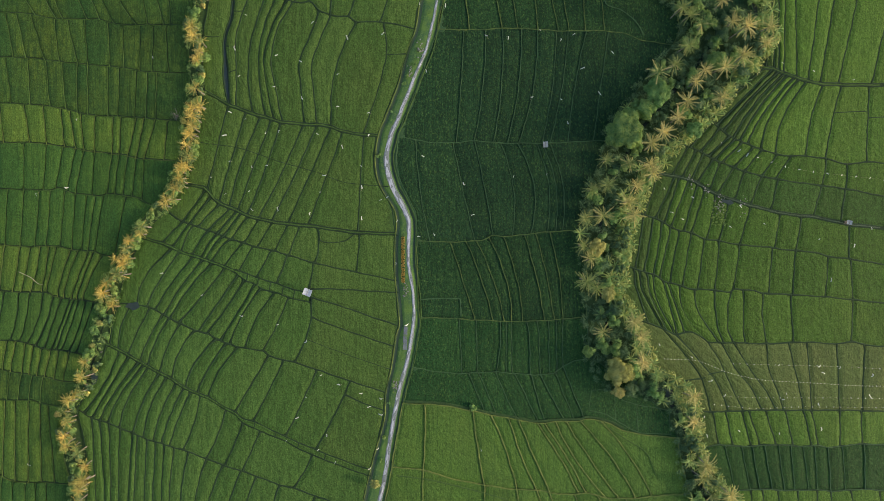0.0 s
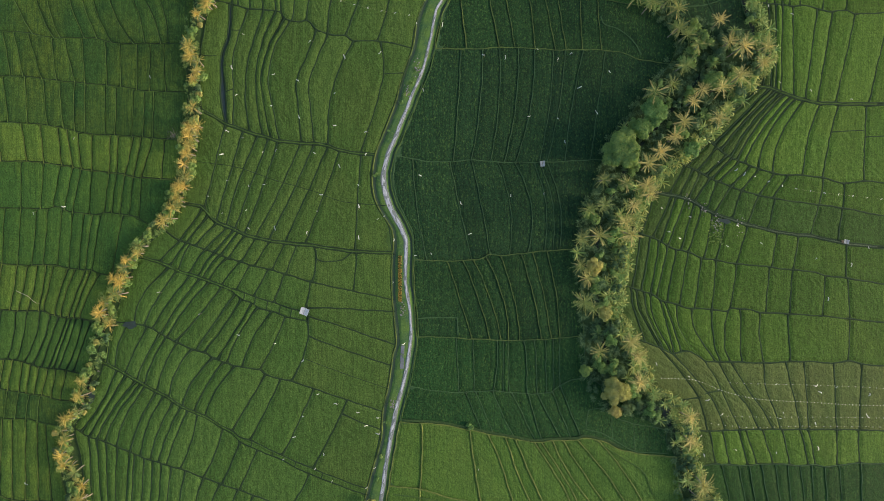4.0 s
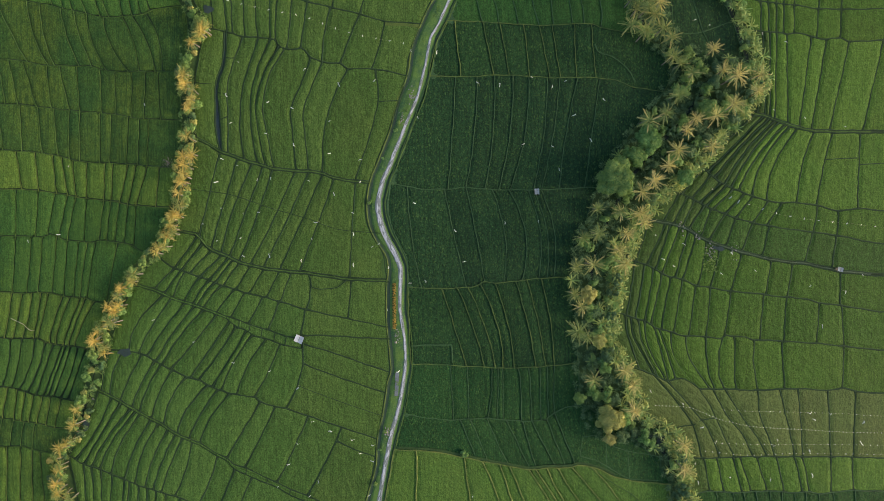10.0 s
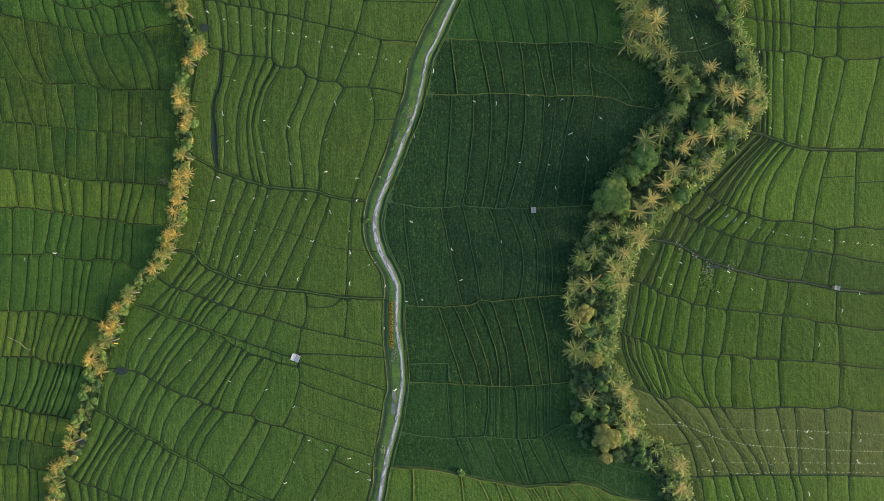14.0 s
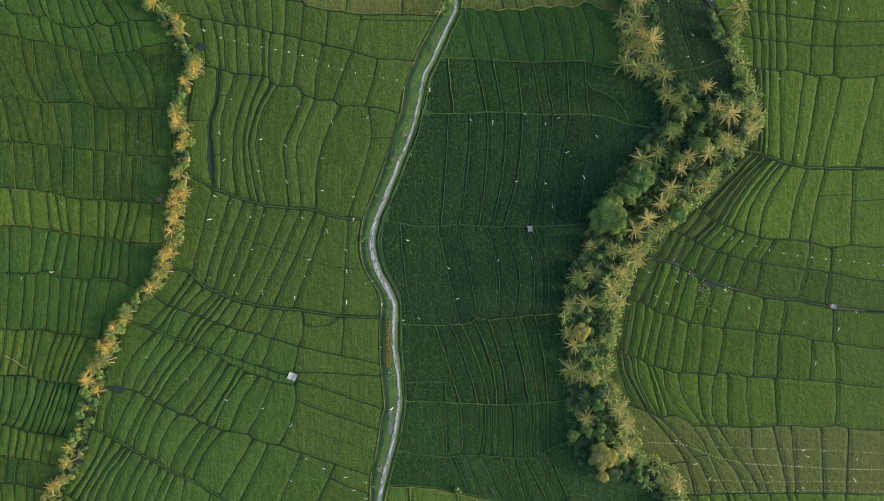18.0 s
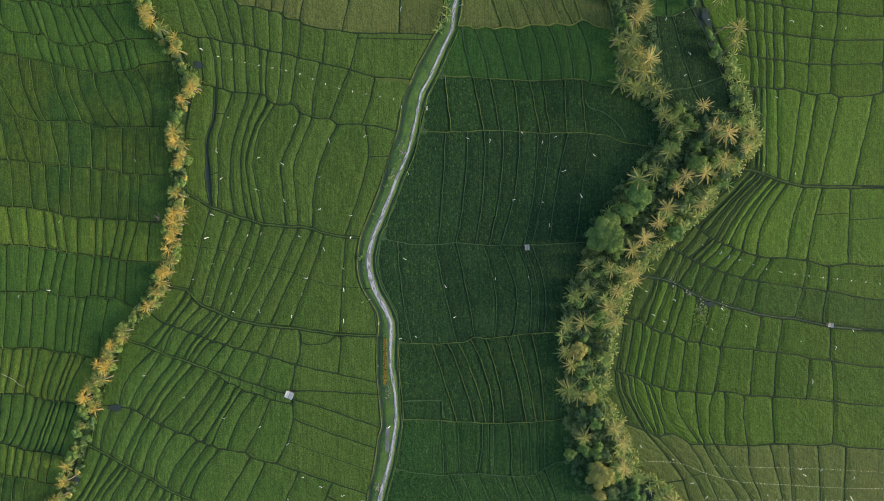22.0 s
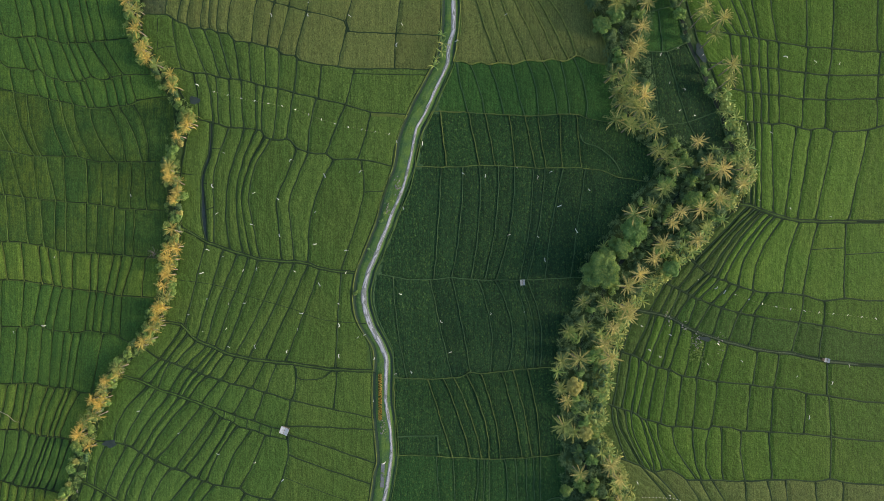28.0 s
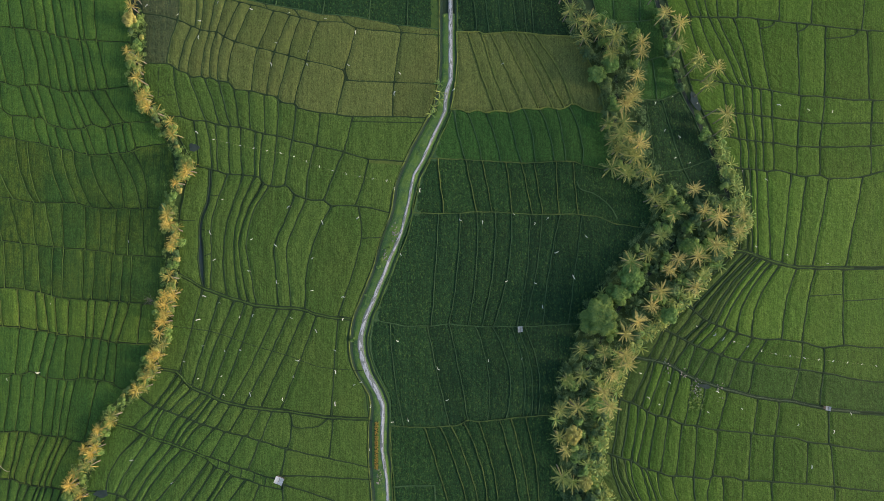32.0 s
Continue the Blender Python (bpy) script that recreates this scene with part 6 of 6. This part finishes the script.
terrace("westy", W5, W6, [(-170.6, -172.6), (-154.6, -156.6), (-149.2, -150.4, -152.0), (-145.6, -147.0, -149.0), (-142.2, -143.4, -145.6), (-139.0, -140.2, -141.6), (-136.4, -138.2, -140.0), (-131.3, -134.2, -136.0), (-128.7, -131.9, -134.0), (-125.1, -128.3, -131.3), (-123.3, -126.5, -129.5), (-119.9, -124.3, -127.3), (-114.4, -117.4, -120.1)])
terrace("westb", W6, W7, [(-170.6, -172.6), (-154.6, -157.6), (-149.6, -150.4, -152.6), (-145.6, -147.0, -149.2), (-141.2, -142.6, -146.6), (-137.6, -139.8, -143.6), (-134.6, -137.6, -140.6), (-131.7, -134.6, -138.2), (-130.3, -133.2, -136.4), (-128.5, -131.1, -134.6), (-126.1, -128.1, -132.1), (-123.1, -126.1, -129.5), (-120.1, -122.4, -124.9)])
terrace("westy", W7, W8, [(-170.6, -171.6), (-157.6, -159.6), (-153.8, -155.6), (-150.6, -152.8), (-147.2, -148.8), (-144.4, -146.2), (-141.6, -143.4), (-138.4, -140.6), (-135.6, -137.2), (-131.9, -134.0), (-124.9, -126.6, -128.5)])
terrace("westd", W8, W9, [(-170.6, -171.6), (-157.6, -158.6), (-152.8, -153.8), (-148.8, -150.0), (-145.0, -146.2), (-141.2, -142.2), (-128.5, -130.7, -133.8)])
terrace("westy", W9, W10, [(-170.6, -171.6), (-159.6, -160.6), (-154.4, -155.6), (-151.0, -151.0), (-146.2, -146.2), (-142.2, -141.6), (-139.4, -136.8), (-133.8, -134.2, -130.7)])
terrace("west", W10, W11, [(-170.6, -171.6), (-155.6, -156.6), (-151.6, -152.6), (-147.2, -148.2), (-143.6, -144.2), (-140.0, -139.6), (-130.7, -131.7, -133.0)])
terrace("dark", M_TOP, MA, [(-101.4, -101.2, -101.1), (-84.2, -85.2), (-65.7, -67.7), (-49.3, -51.2), (-32.8, -34.3), (-16.4, -17.3), (-3.0, -3.6), (7.8, 7.8, 7.8)])
terrace("ripe", MA, MA2, [(-101.1, -100.9, -100.8), (-84.1, -84.1), (-69.7, -69.3), (-55.3, -54.0), (-44.6, -42.3), (-28.6, -25.9), (-7.1, -5.4), (7.8, 7.8, 7.8)])
terrace("fallow", MA2, MB, [(-100.8, -100.1, -99.5), (-86.2, -86.7)])
terrace("ripe", MA2, MB, [(-86.2, -86.7), (-80.0, -80.3), (-77.3, -78.3), (-73.2, -75.2), (-69.5, -72.5), (-64.5, -69.8), (-60.2, -63.0, -65.9), (-52.0, -54.7, -57.5), (-46.2, -49.0, -51.5), (-42.3, -44.7, -46.2), (-35.7, -38.1, -40.1), (-22.0, -24.0, -26.2), (-5.6, -7.0, -8.2), (7.8, 7.7, 7.2)])
terrace("fallow", MB, MC, [(-99.5, -98.6, -98.6), (-86.7, -89.2, -90.4)])
terrace("ripe", MB, MC, [(-86.7, -89.2, -90.4), (-81.6, -84.6, -86.1), (-78.3, -81.7, -82.6), (-75.0, -77.2, -77.7), (-72.5, -74.6, -74.4), (-70.0, -71.7, -71.7), (-66.1, -67.6, -68.1), (-57.7, -59.0, -59.7), (-51.5, -53.2, -54.1), (-46.2, -48.3, -50.1), (-40.1, -42.2, -44.1), (-25.5, -27.5, -28.9), (-8.4, -8.6), (7.2, 6.1, 3.6)])
terrace("mid", MC, MD, [(-98.6, -97.3, -90.7), (-87.9, -86.7, -84.6), (-82.2, -79.1, -75.7), (-76.6, -73.4, -70.8), (-71.5, -69.3, -66.7), (-66.0, -64.6, -63.7), (-60.5, -60.1, -59.8), (-54.8, -54.5), (-49.8, -49.9, -50.1), (-43.5, -43.8, -44.4), (-34.6, -35.1, -35.8), (-22.8, -26.1), (3.6, -0.7, -4.5)])
terrace("mid", MD, ME, [(-90.7, -84.6, -80.5), (-80.0, -78.7, -78.2), (-75.7, -74.1, -73.1), (-72.2, -71.6, -71.1), (-67.7, -67.2, -66.8), (-63.3, -62.9, -62.3), (-58.0, -58.0, -57.9), (-55.1, -55.8, -56.1), (-50.1, -50.9, -52.0), (-44.6, -45.9, -47.0), (-36.6, -38.6, -39.4), (-26.1, -29.7, -33.2), (-17.0, -19.1, -21.9), (-4.5, -7.9, -9.6)])
terrace("mid", ME, MF, [(-80.6, -83.0, -84.4, -84.6, -84.0), (-74.0, -74.8, -77.4, -77.4, -75.8), (-73.2, -73.8, -76.4, -75.4, -75.0), (-67.4, -71.2, -73.2, -72.6, -73.0), (-62.0, -65.4, -68.1, -68.4, -67.0), (-57.8, -62.4, -64.8, -64.4, -62.4), (-54.6, -60.4, -63.0, -61.8, -59.4), (-52.5, -58.6, -60.4, -58.6, -56.4), (-43.3, -47.1, -50.5, -49.5, -48.7), (-39.3, -43.3, -46.2, -45.1, -44.3), (-30.1, -34.9, -37.9, -39.1, -39.3), (-20.5, -19.5, -21.3, -24.5, -27.5), (-9.5, -12.3, -15.5, -19.1, -22.5)], bare=(1,))
terrace("mid", MF2, MG, [(-84.3, -86.8, -91.0), (-75.7, -79.3, -82.9), (-69.3, -74.1, -78.7), (-64.1, -70.7, -75.1), (-60.3, -66.3, -72.1), (-57.1, -62.3, -68.7), (-49.1, -56.3, -64.7), (-44.3, -51.7, -60.1), (-39.2, -46.7, -54.3), (-35.2, -41.0, -47.3), (-27.6, -28.8, -29.6), (-23.2, -24.2, -22.4, -17.6, -16.5)])
terrace("mid", MG2, MH, [(-91.4, -94.2, -97.2), (-83.5, -87.7, -91.7), (-81.5, -85.7, -89.3), (-78.7, -82.7, -86.3), (-75.1, -78.9, -82.7), (-72.7, -76.1, -79.5), (-71.1, -74.3, -77.3), (-68.7, -71.7, -74.5), (-64.9, -67.5, -70.1), (-60.1, -62.7, -65.5), (-54.7, -56.9, -59.1), (-50.5, -52.3, -54.1), (-44.1, -43.4, -45.1), (-29.0, -30.2), (-16.6, -16.9, -16.6)])
terrace("midb", MH, MI, [(-97.2, -102.6, -105.8), (-91.7, -95.5, -98.7), (-89.5, -92.5, -95.3), (-87.9, -90.5, -92.1), (-82.7, -85.9, -88.3), (-79.3, -83.1, -84.9), (-77.3, -81.3, -83.5), (-74.9, -78.9, -81.3), (-70.3, -74.1, -76.7), (-66.7, -69.3, -71.5), (-60.1, -62.9, -65.5), (-54.5, -56.5, -58.5), (-45.1, -46.3, -47.3)])
terrace("mid", MH, F1, [(-45.5, -46.7), (-16.6, -16.4, -16.2)])
terrace("mid", F1, F2, [(-46.3, -46.3), (-16.2, -15.6, -15.4)])
terrace("mid", F2, F3, [(-46.1, -46.3), (-15.4, -16.4, -16.9)])
terrace("mid", F3, MJ, [(-46.3, -48.1, -52.3), (-16.9, -18.2, -19.9)])
terrace("midb", MI2, MJ, [(-106.1, -111.3, -115.1), (-95.3, -104.9, -107.5), (-92.7, -99.5, -104.3), (-88.1, -95.5, -101.3), (-84.7, -92.3, -98.3), (-81.3, -89.9, -96.1), (-76.7, -84.5, -93.1), (-71.9, -79.1, -85.9), (-70.1, -75.9, -83.1), (-66.3, -72.1, -78.5), (-64.1, -70.7, -75.1), (-59.1, -65.9, -69.7), (-54.1, -58.3, -63.3), (-46.1, -47.3, -52.3)])
terrace("midb", MJ, MK, [(-115.1, -116.9, -118.7), (-114.1, -116.5, -117.3), (-109.5, -113.5, -114.3), (-103.1, -107.5, -110.7), (-98.7, -103.5, -106.7), (-96.5, -101.1, -104.1), (-92.7, -97.1, -99.9), (-87.3, -93.3, -95.3), (-79.9, -87.3, -90.5), (-76.3, -82.3, -86.5), (-72.1, -78.9, -82.7), (-61.1, -67.3, -73.1), (-55.9, -61.1, -66.7), (-44.1, -49.5, -55.3), (-32.2, -37.6, -44.7)])
terrace("mid", MJ, MJ2, [(-32.2, -34.6), (-19.9, -20.3, -20.3)])
terrace("mid", MJ2, MK, [(-34.6, -39.2, -44.7), (-20.3, -22.7, -25.4)])
terrace("midb", MK2, ML, [(-118.8, -122.7, -129.3), (-114.1, -119.1, -126.7), (-110.7, -117.5, -123.5), (-107.3, -115.5, -120.9), (-105.5, -113.5, -118.1), (-103.9, -110.7, -114.1), (-100.1, -105.9, -109.3), (-97.3, -103.1, -105.5), (-93.9, -99.3, -101.9), (-91.3, -96.1, -99.1), (-88.9, -93.1, -96.3), (-85.7, -87.5, -91.5), (-76.3, -79.1, -83.3), (-70.3, -73.3, -76.7), (-64.3, -67.3, -70.5), (-45.7, -48.7, -52.3), (-25.9, -27.2, -28.2)])
terrace("midb", ML, MN, [(-129.3, -125.4, -128.1), (-123.7, -122.7, -121.7), (-121.1, -119.5, -118.9), (-117.7, -117.1, -116.9), (-113.7, -114.3, -113.9), (-109.3, -110.7, -110.7), (-107.5, -108.7, -108.7), (-104.1, -105.1, -104.5), (-101.1, -102.1, -102.3), (-98.1, -99.1, -99.1), (-94.7, -96.3, -96.3), (-89.7, -92.3, -92.9), (-83.3, -87.3, -88.5), (-77.3, -82.7, -84.3), (-71.1, -75.7, -77.7), (-65.7, -69.7, -71.7), (-57.3, -60.7, -62.7), (-44.7, -47.7, -48.7), (-28.2, -29.4, -30.3)])
terrace("dark", D_TOP, DA, [(14.5, 14.3, 14.3), (17.5, 20.6, 21.6), (23.7, 26.3), (28.4, 30.8), (33.6, 36.5), (38.1, 39.8), (41.2, 42.4), (52.9, 54.4, 57.3)])
terrace("riped", DA, DB, [(14.3, 14.4, 12.2), (18.7, 23.1, 28.2), (23.6, 27.8, 33.2), (26.9, 32.7, 38.7), (30.8, 37.8, 44.2), (35.9, 42.9, 49.1), (39.1, 46.6, 53.2), (42.4, 51.1, 56.0), (57.3, 64.1, 67.8)])
terrace("darkb", DB, DC, [(12.2, 8.5, 4.6), (13.4, 15.0, 17.4), (18.4, 21.4, 23.4), (25.1, 28.1, 30.3), (33.0, 35.0, 37.6), (38.3, 41.5, 42.4), (44.2, 47.8, 49.3), (50.3, 52.4, 53.5), (54.6, 58.9, 59.4), (67.8, 69.6, 74.3)])
terrace("darkm", DC, DD, [(4.6, 0.5, -1.6), (7.5, 9.8), (17.6, 21.4), (23.6, 27.0), (32.1, 34.2), (37.6, 41.4), (42.0, 45.1), (49.9, 50.7), (56.0, 57.5), (74.3, 83.4, 81.7)])
terrace("dark", DD, DE, [(-1.6, -8.2, -15.9), (7.8, 6.8, 5.2), (15.6, 14.6, 11.6), (21.6, 21.2, 18.4), (28.2, 27.2, 23.2), (33.8, 32.6, 27.2), (40.4, 39.2, 35.4), (44.7, 42.6, 38.2), (51.3, 47.1, 44.7), (59.1, 56.3, 53.7), (81.7, 68.5, 58.4)])
terrace("dark", DE, DF, [(-15.4, -16.2, -13.6, -9.2, -8.8), (-9.2, -7.6, -4.2), (4.0, 7.6, 11.8), (11.6, 15.2, 18.2), (20.8, 25.4, 25.0), (26.8, 32.8, 31.4), (33.6, 38.0, 37.2), (35.6, 40.4, 40.2), (38.2, 43.0, 42.6), (58.4, 52.9, 50.3)])
terrace("darkm", DF, DG, [(-8.8, -8.6, -7.8), (3.0, 7.6, 11.8), (8.6, 14.2, 18.2), (12.4, 18.4, 22.2), (16.6, 22.8, 24.8), (21.8, 26.6, 28.8), (29.2, 33.6, 36.4), (33.2, 37.2, 39.8), (38.2, 41.6, 42.8), (50.3, 50.5, 51.4)])
terrace("darkg", DG, DH, [(-7.8, -8.9, -10.7), (6.2, 7.2), (12.2, 12.6), (20.8, 20.6, 19.4), (23.0, 22.8), (24.6, 25.0), (30.2, 31.2, 31.2), (33.8, 34.6, 34.8), (37.8, 38.2), (40.4, 40.8), (42.8, 42.8), (51.4, 51.9, 52.5)])
terrace("darkg", DH, DI, [(-10.7, -12.4, -13.7), (9.6, 15.4), (13.2, 19.6), (19.2, 22.6, 27.2), (25.8, 30.2, 34.4), (31.6, 36.6), (34.8, 39.2, 43.6), (40.2, 47.1), (43.0, 50.5), (52.5, 73.0, 83.8)])
terrace("lime", DI, DJ, [(-13.7, -15.8, -17.6), (-6.0, -5.8, -6.6), (11.2, 12.8, 15.2), (17.6, 23.0, 26.6), (23.8, 28.0, 33.6), (27.2, 32.6, 38.4), (33.8, 42.0, 48.5), (36.2, 44.3, 51.1), (40.2, 47.5, 58.1), (44.1, 52.7, 62.7), (49.1, 60.5, 68.7), (56.5, 67.1, 74.3), (83.8, 85.2, 88.1)])
terrace("lime", DJ, DK, [(-17.6, -20.1, -22.3), (-6.6, -6.8), (15.2, 14.8), (26.6, 29.2), (33.8, 40.2), (38.2, 45.1), (46.9, 55.1), (55.1, 63.1), (65.1, 71.1), (88.1, 91.5, 93.4)])
terrace("darkg", G0, G1, [(53.1, 51.9), (61.1, 61.5), (69.1, 69.5), (80.7, 80.7)])
terrace("east", R_TOP, RA, [(89.4, 90.5, 92.1), (95.0, 99.6), (99.1, 103.1), (102.8, 105.9), (108.6, 109.2), (116.2, 116.6), (132.0, 131.5), (144.3, 142.9), (163.4, 161.3), (180.8, 180.0)])
terrace("east", RA, RB, [(92.1, 95.0, 98.2), (98.8, 102.2, 110.7), (102.5, 106.7, 113.7), (105.9, 111.4, 116.5), (109.0, 114.4, 119.2), (114.8, 118.5, 121.0), (123.9, 125.2, 127.3), (137.8, 138.0, 137.8), (148.2, 146.9), (163.3, 162.9), (181.1, 180.0)])
terrace("east", RB, RC, [(98.2, 100.1, 102.8), (110.7, 111.4), (114.3, 114.6), (117.3, 117.9), (120.8, 120.9), (123.8, 124.1), (127.9, 127.8), (138.4, 137.3), (147.1, 145.6), (164.1, 163.4), (180.0, 179.6)])
terrace("east", RC, RD, [(102.8, 104.8, 106.9), (111.4, 112.6), (114.6, 116.0), (117.9, 118.6), (120.9, 121.6), (124.1, 124.3), (127.8, 127.9), (137.3, 136.6), (145.6, 144.6), (163.4, 162.7), (179.6, 179.3)])
terrace("east", RD, RE, [(106.9, 109.4, 111.5), (116.0, 116.1), (118.6, 119.1), (121.6, 121.7), (124.3, 124.2), (127.9, 128.0), (136.6, 135.8), (144.6, 144.1), (162.7, 162.7), (179.3, 178.9)])
terrace("eastm", RE, RF, [(111.5, 115.7, 114.6), (116.9, 117.7), (119.3, 119.3)])
terrace("eastb", RE, RF, [(119.3, 119.3), (121.7, 121.1), (125.2, 125.7), (134.0, 129.7), (139.4, 134.0), (147.5, 140.4), (159.6, 152.2), (178.9, 167.0)])
terrace("eastm", RF2, RG, [(113.8, 104.2, 94.6), (116.8, 107.2, 97.0), (119.0, 108.4, 99.6), (121.0, 110.2, 103.4), (122.4, 112.2, 105.8)])
terrace("eastb", RF2, RG, [(122.4, 112.2, 105.8), (124.8, 114.4, 108.4), (126.4, 116.8, 113.2), (129.0, 120.8, 118.2), (134.8, 130.6, 128.8), (141.5, 138.1, 135.9), (151.5, 150.7, 150.5), (176.3, 175.1)])
terrace("eastm", RG, RH, [(93.1, 84.1), (95.5, 88.1), (98.3, 91.7), (102.1, 94.5), (103.9, 96.7)])
terrace("easth", RG, RH, [(103.9, 96.7), (106.5, 99.1), (110.5, 103.3), (113.3, 107.1), (118.7, 113.3), (123.7, 118.3), (136.4, 134.6), (143.6, 143.2), (168.0, 168.0)])
terrace("eastm", RH, RI, [(83.1, 76.1), (87.3, 81.7), (90.1, 85.1), (92.7, 88.3), (96.1, 90.5)])
terrace("eastd", RH, RI, [(96.1, 90.5), (98.3, 94.9), (103.3, 97.7), (107.1, 103.9), (113.3, 109.3), (119.1, 116.5), (134.4, 131.7), (143.0, 141.2), (168.0, 168.0)])
terrace("eastm", RI2, RJ, [(75.2, 71.6, 68.4), (76.7, 71.7), (82.3, 75.7), (83.9, 78.9)])
terrace("easth", RI2, RJ, [(83.9, 78.9), (87.3, 81.1), (90.5, 85.7), (93.3, 88.3), (97.1, 93.9), (101.7, 98.3), (109.3, 105.5), (119.9, 117.7), (127.5, 125.3), (144.4, 144.2), (168.0, 168.0)])
terrace("eastm", RJ, RK, [(68.4, 66.0, 64.5), (71.7, 68.5), (75.1, 71.7)])
terrace("easth", RJ, RK, [(75.1, 71.7), (78.1, 75.1), (81.1, 77.1), (84.1, 80.7), (88.3, 85.1), (93.1, 90.5), (98.3, 96.7), (105.5, 103.3), (117.1, 115.7), (125.3, 124.1), (136.8, 135.8), (144.6, 145.6), (168.0, 168.0)])
terrace("eastm", RK, RL, [(64.5, 63.3, 64.7, 68.9), (68.1, 68.7, 70.9, 73.1), (69.9, 70.9, 74.7, 78.3), (72.7, 73.5, 76.5, 79.5)])
terrace("east", RK, RL, [(72.7, 73.5, 76.5, 79.5), (74.7, 75.5, 78.7, 82.5), (78.3, 80.1, 81.9, 83.1), (79.9, 82.1, 84.1, 85.7), (84.1, 84.7, 87.9, 94.2), (89.4, 90.2, 93.6, 98.2), (96.6, 96.8, 97.6, 99.8), (102.8, 101.2, 101.2, 103.2), (106.8, 106.8, 106.8, 107.4), (113.8, 113.4, 114.0, 115.0), (123.6, 123.8, 124.2, 124.4), (145.5, 145.2, 145.1), (168.0, 168.0)])
terrace("tan", RL, RN, [(68.9, 75.9, 89.0), (78.3, 86.7, 92.8, 95.2), (82.9, 91.0, 98.0, 101.4), (94.2, 99.0, 102.8, 106.6), (99.2, 103.2, 109.4, 113.4), (103.4, 108.2, 114.0, 118.6), (115.0, 115.6, 118.4, 121.2), (122.8, 125.6, 128.2), (129.4, 130.2, 131.0), (139.9, 140.9), (149.7, 148.9), (168.0, 168.0)])
terrace("eastm", RN, RO, [(89.0, 90.3, 91.4), (95.9, 98.1)])
terrace("eastb", RN, RO, [(95.9, 98.1), (100.5, 103.1), (106.3, 109.5), (108.7, 112.7), (114.7, 118.3), (121.7, 124.3), (128.1, 130.9), (130.9, 133.4), (140.8, 141.2), (148.4, 149.0), (168.0, 168.0)])
terrace("darke", RO, RP, [(91.4, 95.8, 101.0), (100.1, 104.1), (106.1, 109.3), (109.9, 112.7), (114.3, 117.1), (119.3, 121.3), (123.7, 124.9), (128.1, 129.9), (132.1, 133.0), (136.8, 137.8), (141.8, 143.0), (149.6, 150.0), (168.0, 168.0)])
terrace("eastb", RP, RQ, [(101.0, 106.0, 107.4), (109.3, 110.3), (113.5, 114.7), (119.1, 120.3), (126.1, 127.5), (133.0, 133.8), (137.8, 139.0), (145.0, 146.6), (155.0, 156.2), (168.0, 168.0)])
terrace("darkb", I0, I1, [(62.7, 65.6), (71.2, 71.5), (81.0, 81.1), (84.9, 86.1, 87.9)])
terrace("darkb", I1, I2, [(72.7, 77.6), (79.9, 83.7), (87.9, 89.4, 91.2)])
terrace("darkb", I2, I3, [(77.6, 78.4), (85.2, 86.7), (91.2, 93.0, 95.0)])
terrace("dark", I3, I4, [(77.8, 80.9), (82.7, 85.6), (88.3, 91.7, 95.5), (95.0, 100.8, 106.0)])
terrace("dark", I4, I5, [(78.9, 85.7), (87.0, 93.8), (95.5, 100.9), (106.0, 108.2, 110.2)])
